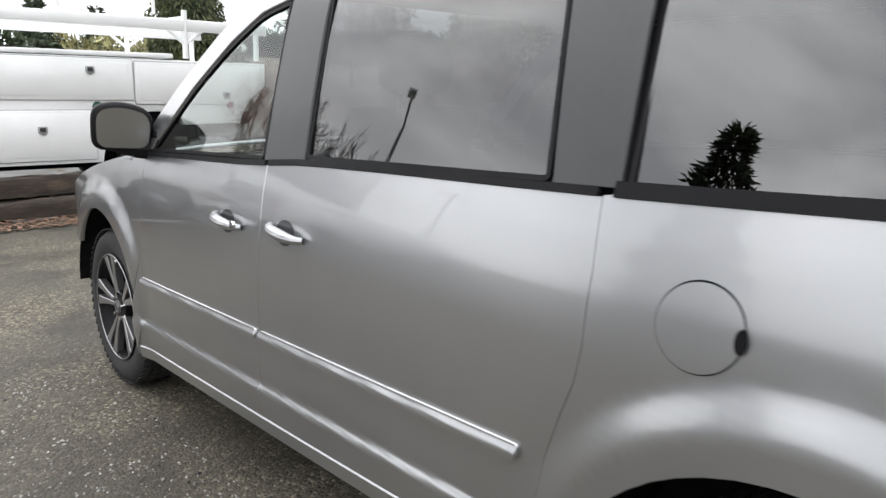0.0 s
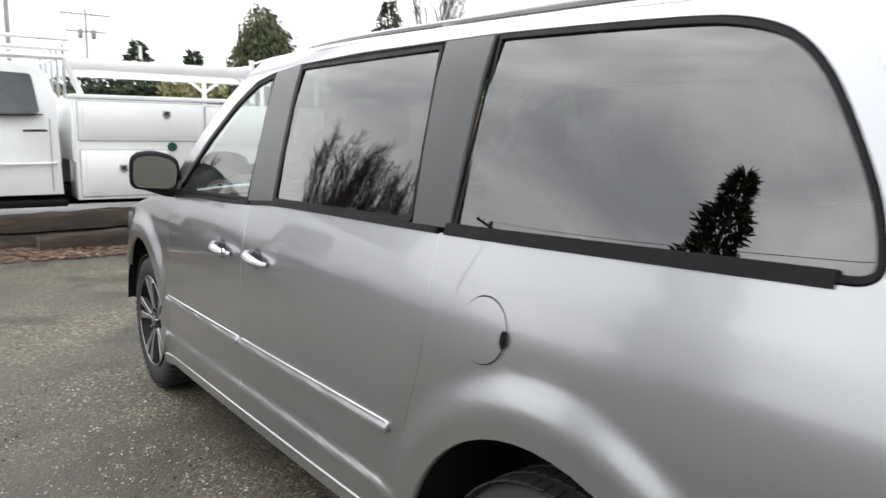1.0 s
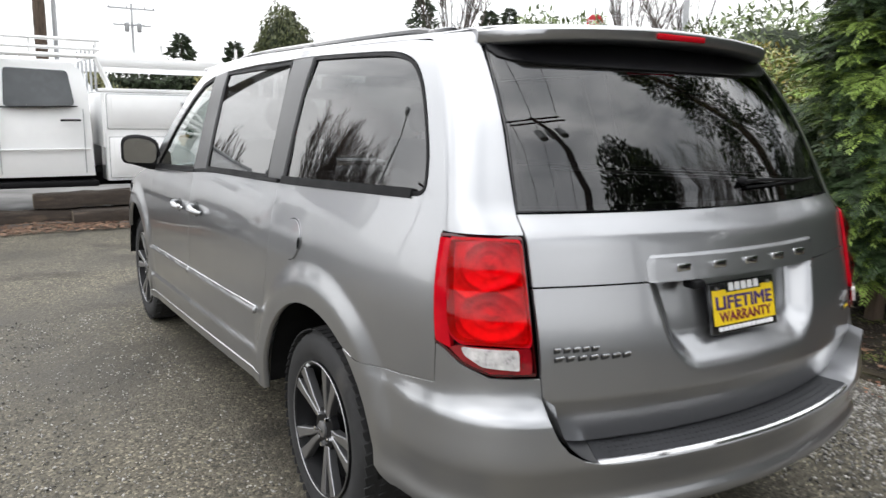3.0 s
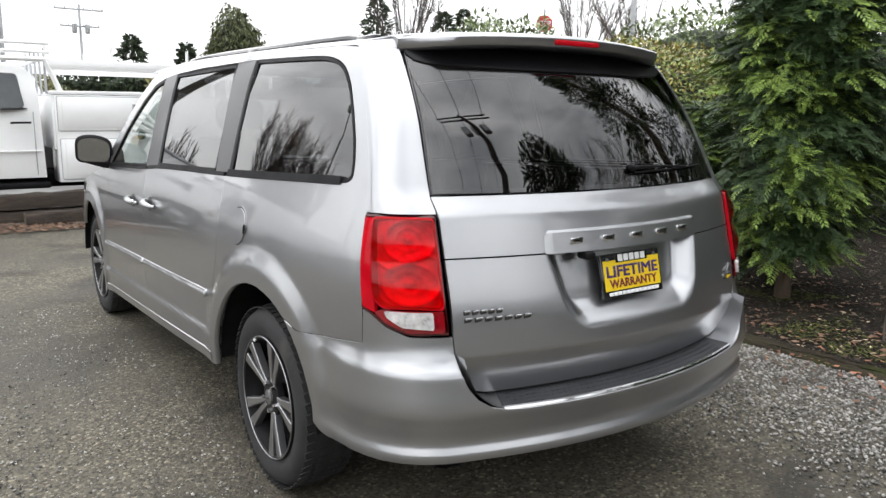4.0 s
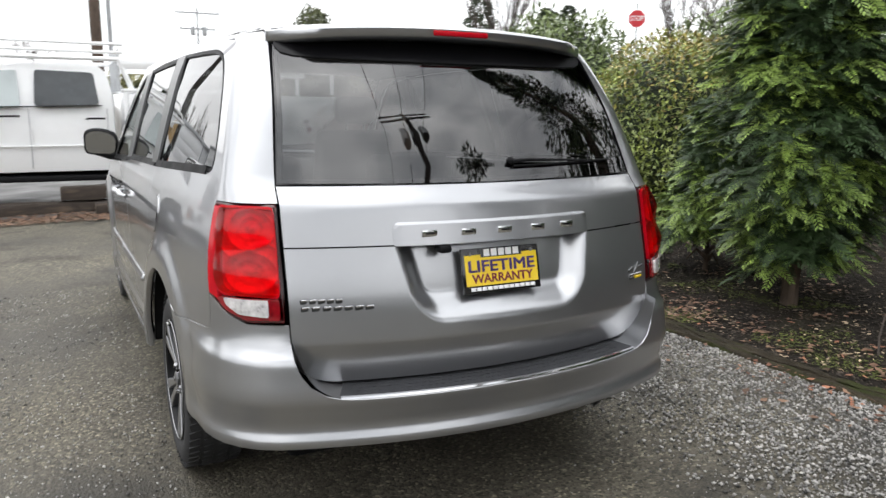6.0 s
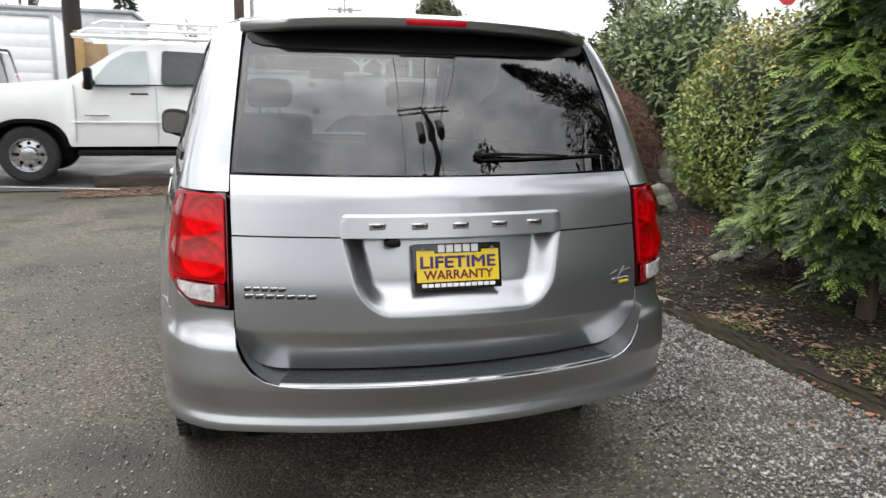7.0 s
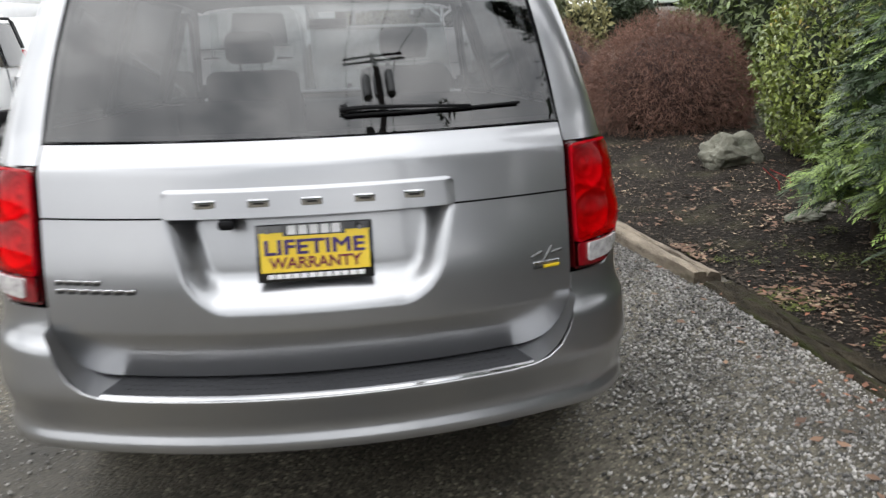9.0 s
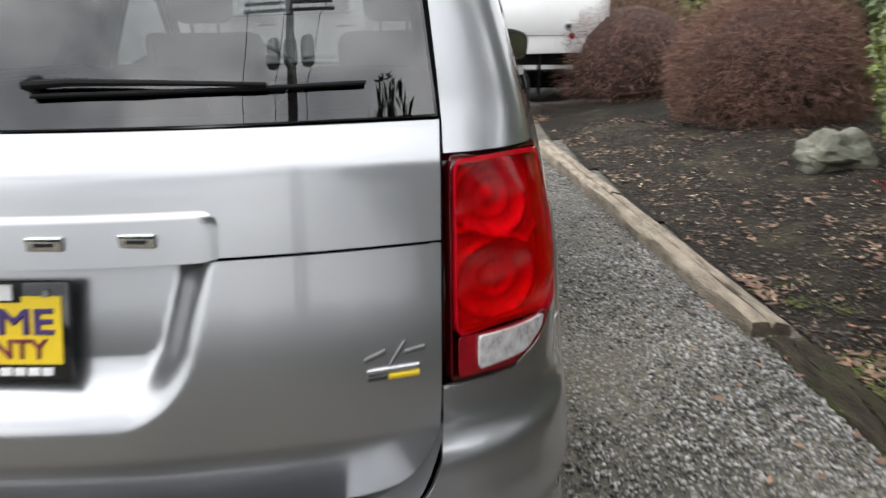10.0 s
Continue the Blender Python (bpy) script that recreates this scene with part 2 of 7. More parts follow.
    "asphalt": mat("asphalt", (0.085, 0.083, 0.080), 0.7, var=0.25, scale=0.9, fine=90, bump=0.003, bump_scale=120, rough_var=0.2),
    "stripe": mat("road_stripe", (0.55, 0.55, 0.53), 0.7, var=0.2, scale=7),
    "galv": mat("galvanised", (0.42, 0.43, 0.44), 0.45, metal=0.7, var=0.1),
}

# ---- building tools ----


def curve(xs, ys):
    """A smooth curve through the given stations."""
    xs, ys = [float(v) for v in xs], [float(v) for v in ys]
    d = [(ys[i + 1] - ys[i]) / (xs[i + 1] - xs[i]) for i in range(len(xs) - 1)]
    t = [d[0]] + [0.0 if d[i] * d[i + 1] <= 0 else 2 * d[i] * d[i + 1] / (d[i] + d[i + 1]) for i in range(len(d) - 1)] + [d[-1]]

    def f(v):
        if v <= xs[0]:
            return ys[0] + t[0] * (v - xs[0])
        if v >= xs[-1]:
            return ys[-1] + t[-1] * (v - xs[-1])
        i = 0
        while v > xs[i + 1]:
            i += 1
        h = xs[i + 1] - xs[i]
        s = (v - xs[i]) / h
        return (ys[i] * (1 + 2 * s) * (1 - s) ** 2 + ys[i + 1] * s * s * (3 - 2 * s)
                + h * t[i] * s * (1 - s) ** 2 + h * t[i + 1] * s * s * (s - 1))
    return f


def ease(v):
    v = min(1.0, max(0.0, v))
    return v * v * (3 - 2 * v)


def link(name, mesh, parent=None, label="", kind="", material=None):
    ob = new(name, mesh)
    if material is not None and not mesh.materials:
        mesh.materials.append(material)
    if parent is not None:
        ob.parent = parent
    return tagged(ob, label, kind=kind)


def mesh_of(name, verts, faces, smooth=False, normals=None, sharp=None):
    me = bpy.data.meshes.new(name)
    me.from_pydata([tuple(v) for v in verts], [], faces)
    me.validate()
    if smooth:
        me.shade_smooth()
        if normals is not None:
            me.normals_split_custom_set_from_vertices([tuple(v) for v in normals])
        elif sharp:
            me.set_sharp_from_angle(angle=radians(sharp))
    return me


def part(name, geo, material, parent=None, label="", smooth=True, sharp=35, kind=""):
    """Links a bmesh, or (vertices, faces), as one mesh under a thing."""
    if isinstance(geo, bmesh.types.BMesh):
        me = bpy.data.meshes.new(name)
        geo.to_mesh(me)
        geo.free()
        if smooth:
            me.shade_smooth()
            me.set_sharp_from_angle(angle=radians(sharp))
    else:
        me = mesh_of(name, geo[0], geo[1], smooth, None, sharp)
    return link(name, me, parent, label, kind, M[material] if isinstance(material, str) else material)


def thing(name, label, category, at=(0, 0, 0), turn=0.0, group="", kind=""):
    e = new(name)
    e.empty_display_size = 0.1
    e.matrix_basis = pose(*at, 0, 0, turn)
    return tagged(e, label, category, group, kind)


def join(*geos):
    v, f = [], []
    for gv, gf in geos:
        k = len(v)
        v += [tuple(p) for p in gv]
        f += [tuple(i + k for i in face) for face in gf]
    return v, f


def moved(geo, m):
    return [m @ Vector(p) for p in geo[0]], geo[1]


def block(c, s, bev=0.0, seg=2, m=None):
    """A box round c of size s with rounded edges."""
    bm = bmesh.new()
    bmesh.ops.create_cube(bm, size=1, matrix=Matrix.Translation(c) @ Matrix.Diagonal((*s, 1)))
    if bev:
        bmesh.ops.bevel(bm, geom=bm.edges[:], offset=min(bev, min(s) * 0.49), segments=seg, profile=0.5, affect="EDGES")
    geo = [tuple(v.co) for v in bm.verts], [tuple(v.index for v in f.verts) for f in bm.faces]
    bm.free()
    return moved(geo, m) if m else geo


def prism(outline, lo, hi, axis="y", bev=0.0, seg=2, bend=None):
    """An outline in two axes, drawn out along the third, with rounded edges; bend(vertex) shapes it further."""
    bm = bmesh.new()
    put = {"y": lambda a, b, c: (a, c, b), "x": lambda a, b, c: (c, a, b), "z": lambda a, b, c: (a, b, c)}[axis]
    ring = [bm.verts.new(put(a, b, lo)) for a, b in outline]
    face = bm.faces.new(ring)
    ext = bmesh.ops.extrude_face_region(bm, geom=[face])
    for v in ext["geom"]:
        if isinstance(v, bmesh.types.BMVert):
            v.co += Vector(put(0, 0, hi - lo))
    bmesh.ops.recalc_face_normals(bm, faces=bm.faces[:])
    if bev:
        edges = [e for e in bm.edges if len(e.link_faces) == 2 and e.calc_face_angle() > radians(25)]
        bmesh.ops.bevel(bm, geom=edges, offset=bev, segments=seg, profile=0.5, affect="EDGES", clamp_overlap=True)
    if bend:
        for v in bm.verts:
            v.co = Vector(bend(v.co))
    bmesh.ops.triangulate(bm, faces=[f for f in bm.faces if len(f.verts) > 4])
    bm.verts.index_update()
    geo = [tuple(v.co) for v in bm.verts], [tuple(v.index for v in f.verts) for f in bm.faces]
    bm.free()
    return geo


def tube(points, radius, sides=8, cap=True):
    """A round bar along points; radius may be one number or one for each point."""
    pts = [Vector(p) for p in points]
    rad = [radius] * len(pts) if isinstance(radius, (int, float)) else radius
    v, f = [], []
    ref = Vector((0, 0, 1)) if abs((pts[-1] - pts[0]).normalized().z) < 0.9 else Vector((1, 0, 0))
    for i, p in enumerate(pts):
        d = (pts[min(i + 1, len(pts) - 1)] - pts[max(i - 1, 0)]).normalized()
        a = d.cross(ref).normalized()
        b = a.cross(d)
        for k in range(sides):
            t = 2 * math.pi * k / sides
            v.append(p + (a * math.cos(t) + b * math.sin(t)) * rad[i])
    for i in range(len(pts) - 1):
        for k in range(sides):
            j = (k + 1) % sides
            f.append((i * sides + k, i * sides + j, (i + 1) * sides + j, (i + 1) * sides + k))
    if cap:
        f += [tuple(range(sides))[::-1], tuple((len(pts) - 1) * sides + k for k in range(sides))]
    return v, f


def lathe(profile, sides=48, axis="x"):
    """A profile of (distance along the axis, radius) turned round the axis."""
    v, f = [], []
    for a, r in profile:
        for k in range(sides):
            t = 2 * math.pi * k / sides
            c, s = r * math.cos(t), r * math.sin(t)
            v.append({"x": (a, c, s), "y": (c, a, s), "z": (c, s, a)}[axis])
    for i in range(len(profile) - 1):
        for k in range(sides):
            j = (k + 1) % sides
            f.append((i * sides + k, (i + 1) * sides + k, (i + 1) * sides + j, i * sides + j))
    return v, f


def rounded(pts, r=0.02, seg=4):
    """The outline with its corners rounded; a point may carry its own radius as a third number."""
    out, n = [], len(pts)
    for i in range(n):
        p = Vector(pts[i][:2])
        ri = pts[i][2] if len(pts[i]) > 2 else r
        a, b = Vector(pts[i - 1][:2]) - p, Vector(pts[(i + 1) % n][:2]) - p
        if ri <= 0 or a.length < 1e-6 or b.length < 1e-6:
            out.append(tuple(p))
            continue
        k = min(ri, a.length * 0.48, b.length * 0.48)
        q0, q1 = p + a.normalized() * k, p + b.normalized() * k
        for j in range(seg + 1):
            t = j / seg
            out.append(tuple(q0 * (1 - t) ** 2 + p * 2 * t * (1 - t) + q1 * t * t))
    return out


def inset(poly, d):
    """The outline moved inwards by d (outwards where d is negative)."""
    area = sum(poly[i - 1][0] * poly[i][1] - poly[i][0] * poly[i - 1][1] for i in range(len(poly)))
    sg = 1 if area > 0 else -1
    out, n = [], len(poly)
    for i in range(n):
        a, p, b = Vector(poly[i - 1]), Vector(poly[i]), Vector(poly[(i + 1) % n])
        e0, e1 = (p - a), (b - p)
        if e0.length < 1e-9:
            e0 = e1
        if e1.length < 1e-9:
            e1 = e0
        n0, n1 = Vector((-e0.y, e0.x)).normalized(), Vector((-e1.y, e1.x)).normalized()
        m = n0 + n1
        m = m / max(0.35, m.dot(n0)) if m.length > 1e-6 else n0
        out.append(tuple(p + m * d * sg))
    return out


def normal_of(F, u, v, outward):
    h = 0.002
    a, b = Vector(F(u + h, v)) - Vector(F(u - h, v)), Vector(F(u, v + h)) - Vector(F(u, v - h))
    n = a.cross(b).normalized()
    return n if n.dot(outward(u, v)) > 0 else -n


def sheet(name, poly, F, outward, material, parent, cell=0.06, deep=0.02, gap=0.0025, label="", steps=None):
    """A pressed panel: an outline in two coordinates, laid on the surface F and folded in at its edges."""
    if gap:
        poly = inset(poly, gap)
    bm = bmesh.new()
    bm.faces.new([bm.verts.new((u, v, 0)) for u, v in poly])
    us, vs = [p[0] for p in poly], [p[1] for p in poly]
    cu, cv = (cell, cell) if isinstance(cell, float) else cell
    for lo, hi, c, axis in ((min(us), max(us), cu, 0), (min(vs), max(vs), cv, 1)):
        k = max(1, int((hi - lo) / c))
        for i in range(1, k):
            co, no = [0, 0, 0], [0, 0, 0]
            co[axis], no[axis] = lo + (hi - lo) * i / k + 1e-5, 1
            bmesh.ops.bisect_plane(bm, geom=bm.verts[:] + bm.edges[:] + bm.faces[:], plane_co=co, plane_no=no, dist=1e-6)
    bm.verts.index_update()
    uv = [(v.co.x, v.co.y) for v in bm.verts]
    verts = [Vector(F(*p)) for p in uv]
    norms = [normal_of(F, *p, outward) for p in uv]
    faces = []
    for f in bm.faces:
        ids = [v.index for v in f.verts]
        a, b, c = (verts[i] for i in ids[:3])
        nn = Vector((0, 0, 0))
        for i in range(1, len(ids) - 1):
            nn += (verts[ids[i]] - verts[ids[0]]).cross(verts[ids[i + 1]] - verts[ids[0]])
        faces.append(ids if nn.dot(norms[ids[0]]) > 0 else ids[::-1])
    if deep:
        for e in bm.edges:
            if len(e.link_faces) != 1:
                continue
            i, j = e.verts[0].index, e.verts[1].index
            c2 = e.link_faces[0].calc_center_median()
            k = len(verts)
            quad = [verts[i], verts[j], verts[j] - norms[j] * deep, verts[i] - norms[i] * deep]
            fn = (quad[1] - quad[0]).cross(quad[2] - quad[0]).normalized()
            inner = Vector(F(c2.x, c2.y)) - (verts[i] + verts[j]) / 2
            order = (0, 1, 2, 3)
            if fn.dot(inner) > 0:
                fn, order = -fn, (3, 2, 1, 0)
            verts += quad
            norms += [(fn + norms[i]).normalized(), (fn + norms[j]).normalized(), fn, fn]
            faces.append([k + o for o in order])
    bm.free()
    me = mesh_of(name, verts, faces, True, norms)
    return link(name, me, parent, label, material=M[material])


def band(name, outer, inner, F, outward, material, parent, deep=0.012, label=""):
    """A flat frame between two outlines with the same number of points, on the surface F."""
    n = len(outer)
    verts, norms, faces = [], [], []
    for loop, d in ((outer, deep), (outer, 0), (inner, 0), (inner, deep)):
        for p in loop:
            nn = normal_of(F, *p, outward)
            verts.append(Vector(F(*p)) - nn * d)
            norms.append(nn)
    for r in range(3):
        for i in range(n):
            j = (i + 1) % n
            q = (r * n + i, r * n + j, (r + 1) * n + j, (r + 1) * n + i)
            fn = (verts[q[1]] - verts[q[0]]).cross(verts[q[2]] - verts[q[0]])
            want = norms[q[0]] if r == 1 else (Vector(F(*outer[i])) - Vector(F(*inner[i]))) * (1 if r == 0 else -1)
            faces.append(q if fn.dot(want) > 0 else q[::-1])
    return link(name, mesh_of(name, verts, faces, True, None, 40), parent, label, material=M[material])


def letters(text, size, m, material, parent, name, thick=0.002, width=None):
    """Lettering in the built-in font as a mesh."""
    c = bpy.data.curves.new(name, "FONT")
    c.body, c.size, c.extrude, c.align_x, c.align_y = text, 1.0, thick / size, "CENTER", "CENTER"
    c.bevel_depth, c.bevel_resolution = 0.024, 0
    tmp = bpy.data.objects.new(name, c)
    me = bpy.data.meshes.new_from_object(tmp)
    bpy.data.objects.remove(tmp)
    me.transform(Matrix.Scale(size, 4))
    xs = [v.co.x for v in me.vertices]
    k = width / (max(xs) - min(xs)) if width else 1.0
    mid = (max(xs) + min(xs)) / 2
    for v in me.vertices:
        v.co.x = (v.co.x - mid) * k
    me.transform(m)
    me.materials.clear()
    return link(name, me, parent, material=M[material])

# ---- the minivan: surfaces ----
v_plan = curve([0.2, 0.5, 0.9, 1.3, 1.7, 2.4, 3.4, 4.2, 4.6, 4.9, 5.1], [0.870, 0.917, 0.950, 0.968, 0.977, 0.980, 0.978, 0.965, 0.935, 0.87, 0.72])
v_tumble = curve([0.25, 0.4, 0.55, 0.75, 0.9, 1.0, 1.1, 1.2, 1.3, 1.45, 1.6, 1.70], [0.030, 0.010, 0.0, 0.0, 0.005, 0.016, 0.038, 0.066, 0.094, 0.139, 0.190, 0.238])
v_rear = curve([0.55, 0.60, 0.66, 0.70, 0.729, 0.737, 0.744, 0.77, 0.85, 1.03, 1.10, 1.142, 1.158, 1.205, 1.22, 1.32, 1.45, 1.62, 1.70], [0.142, 0.124, 0.1030, 0.0900, 0.0822, 0.0808, 0.0813, 0.0838, 0.0935, 0.138, 0.156, 0.168, 0.178, 0.219, 0.2270, 0.2775, 0.349, 0.478, 0.555])
v_ys = curve([0.55, 1.16, 1.3, 1.45, 1.6, 1.66, 1.70], [0.46, 0.46, 0.50, 0.575, 0.675, 0.72, 0.745])
v_xr = curve([0.55, 1.16, 1.21, 1.62, 1.70], [0.706, 0.706, 0.702, 0.645, 0.632])
v_edge = curve([0.5, 1.2, 2.2, 3.0, 3.5], [1.668, 1.678, 1.678, 1.655, 1.60])
v_belt = curve([0.5, 0.556, 1.5, 2.53, 2.8, 3.58, 3.9], [1.232, 1.230, 1.188, 1.150, 1.127, 1.090, 1.072])
HUBS = (1.09, 4.168)
HUB_Z, ARCH_R = 0.362, 0.452


def sill_z(y):
    return 0.387 - 0.054 * (y - 1.437)


def crease_z(y):
    return 0.467 - 0.045 * (y - 2.67)


def mould_z(y):
    return 0.628 - 0.038 * (y - 2.70)


def side_x(y, z):
    w = v_plan(y) - v_tumble(z)
    for hy in HUBS:
        r = math.hypot(y - hy, z - HUB_Z)
        w += 0.021 * ease((0.598 - r) / 0.095) * (ease((y - 3.66) / 0.12) if hy > 2 else 1.0)
    if 1.55 < y < 3.85:
        w += 0.014 * ease((crease_z(y) + 0.012 - z) / 0.03) * ease((y - 1.55) / 0.1) * ease((3.85 - y) / 0.1)
    return w


def rear_y(x, z):
    return v_rear(z) + 0.25 * x * x


RECESS = ((0.378, 1.030), (0.318, 0.778))


def recess(x, z):
    (tx, tz), (bx, bz) = RECESS
    run = math.hypot(tx - bx, tz - bz)
    d_side = ((bx + (tx - bx) * (z - bz) / (tz - bz)) - abs(x)) * (tz - bz) / run
    d_low = (z - bz) * 0.74
    d_side *= 0.9
    if d_side < 0.085 and d_low < 0.085:
        d = 0.085 - math.hypot(0.085 - d_side, 0.085 - d_low)
    else:
        d = min(d_side, d_low)
    return 0.066 * ease(min(1.0, max(0.0, d) / 0.070))


def corner(s, z):
    """From the tailgate's edge (s = 0) round to the side (s = 1), on the positive side."""
    xr, ys = v_xr(z), v_ys(z)
    p0 = Vector((xr, rear_y(xr, z)))
    p1 = Vector((side_x(ys, z), ys))
    d0 = Vector((1, 0.5 * xr))
    d1 = Vector((side_x(ys + 0.02, z) - side_x(ys, z), 0.02)) / 0.02
    det = d0.x * d1.y - d0.y * d1.x
    q = p1 - p0
    t = (q.x * d1.y - q.y * d1.x) / det
    c = p0 + d0 * t
    p = p0 * (1 - s) ** 2 + c * 2 * s * (1 - s) + p1 * s * s
    return p.x, p.y


def on_side(sg, off=0.0):
    return lambda y, z: (sg * (side_x(y, z) + off), y, z)


def on_corner(sg, off=0.0):
    def f(s, z):
        x, y = corner(s, z)
        if off:
            x2, y2 = corner(s + 0.01, z)
            tx, ty = x2 - x, y2 - y
            k = math.hypot(tx, ty)
            x, y = x + ty / k * off, y - tx / k * off
        return sg * x, y, z
    return f


def on_rear(off=0.0, dent=False):
    return lambda x, z: (x, rear_y(x, z) - off + (recess(x, z) if dent else 0.0), z)


def out_side(sg):
    return lambda u, v: Vector((sg, 0, 0.1))


def out_corner(sg):
    return lambda u, v: Vector((sg, -1, 0.1))


def out_rear(u, v):
    return Vector((0, -1, 0.3))


def out_up(u, v):
    return Vector((0, 0, 1))


van = thing("minivan", "silver-grey minivan with tinted windows parked on the gravel lot", "minivan")


def arch_points(hy, a0, a1, r=ARCH_R, n=18):
    return [(hy + r * math.cos(radians(a0 + (a1 - a0) * i / n)), HUB_Z + r * math.sin(radians(a0 + (a1 - a0) * i / n))) for i in range(n + 1)]


def belt_points(y0, y1, n=8, up=0.0):
    return [(y0 + (y1 - y0) * i / n, v_belt(y0 + (y1 - y0) * i / n) + up) for i in range(n + 1)]


def smoothed(pts, k=4):
    """A finer line through the points."""
    out, n = [], len(pts)
    for i in range(n - 1):
        p0, p1, p2, p3 = (Vector(pts[max(0, min(n - 1, j))]) for j in (i - 1, i, i + 1, i + 2))
        for s in range(k):
            t = s / k
            q = 0.5 * (2 * p1 + (p2 - p0) * t + (2 * p0 - 5 * p1 + 4 * p2 - p3) * t * t + (3 * p1 - p0 - 3 * p2 + p3) * t ** 3)
            out.append((q.x, q.y))
    return out + [tuple(pts[-1])]


QUARTER_EDGE = smoothed([(0.64, 1.2290), (0.592, 1.2305), (0.567, 1.243), (0.561, 1.268), (0.574, 1.318), (0.60, 1.380), (0.66, 1.483), (0.715, 1.556), (0.785, 1.610), (0.88, 1.638), (1.0, 1.648), (1.25, 1.653), (1.53, 1.656)], 3)
WINDOW_TOP = [(0.553, 1.25), (0.60, 1.37), (0.66, 1.475), (0.715, 1.555), (0.775, 1.607), (0.87, 1.637), (1.0, 1.648), (1.53, 1.656), (2.2, 1.647), (2.6, 1.630), (2.83, 1.607), (2.97, 1.578), (3.14, 1.49), (3.36, 1.335), (3.54, 1.18), (3.64, 1.092)]
SEAM_REAR = [(1.587, 0.372), (1.587, 0.60), (1.578, 0.68), (1.55, 0.77), (1.522, 0.85), (1.512, 0.92), (1.514, 1.05), (1.528, 1.184)]
SEAM_MID = [(2.715, 0.318), (2.712, 0.70), (2.705, 0.98), (2.716, 1.132)]
SEAM_FRONT = [(3.785, 0.262), (3.782, 0.44), (3.74, 0.56), (3.69, 0.70), (3.668, 0.90), (3.655, 1.086)]


def handle_at(sg, y, z, owner):
    pts = []
    for i in range(13):
        t = i / 12
        yy = y + 0.085 - 0.17 * t
        pts.append((sg * (side_x(yy, z) + 0.006 + 0.03 * math.sin(math.pi * t) ** 0.5), yy, z + 0.008 - 0.02 * t))
    v, f = tube(pts, [0.009 + 0.008 * math.sin(math.pi * i / 12) for i in range(13)], 10)
    h = part("door_handle", (v, f), "paint", owner, "silver pull handle")
    cup = [(y + 0.015 + 0.05 * math.cos(a * math.pi / 10), z - 0.006 + 0.036 * math.sin(a * math.pi / 10)) for a in range(20)]
    sheet("handle_cup", cup, on_side(sg, 0.001), out_side(sg), "applique", owner, 0.05, 0.0, 0)
    key = [(y - 0.075 + 0.011 * math.cos(a * math.pi / 6), z - 0.001 + 0.011 * math.sin(a * math.pi / 6)) for a in range(12)]
    if y > 2.8:
        sheet("key_cylinder", key, on_side(sg, 0.034), out_side(sg), "chrome", owner, 0.05, 0.01, 0)
    return h


def moulding(sg, y0, y1, owner):
    out = rounded([(y0, mould_z(y0) - 0.016, 0.008), (y1, mould_z(y1) - 0.016, 0.008), (y1, mould_z(y1) + 0.016, 0.012), (y0, mould_z(y0) + 0.016, 0.008)])

    def F(y, z):
        d = (z - mould_z(y)) / 0.016
        return sg * (side_x(y, z) + 0.016 - 0.008 * ease((d + 0.2) / 1.2)), y, z
    sheet("side_moulding", out, F, out_side(sg), "paint", owner, (0.2, 0.004), 0.016, 0)


def pane(name, opening, sg, owner, material="tint_side", trim=0.011, label=""):
    """A window: black rubber round a pane set slightly in."""
    inner = inset(opening, trim)
    g = sheet(name, inset(opening, trim * 0.6), on_side(sg, -0.006), out_side(sg), material, owner, 0.12, 0.0, 0, label)
    g.visible_shadow = material != "clear"
    band("window_rubber", opening, inner, on_side(sg, 0.0), out_side(sg), "black", g)
    band("window_seal", inset(opening, -0.02), inset(opening, 0.002), on_side(sg, -0.009), out_side(sg), "black", g)
    return g


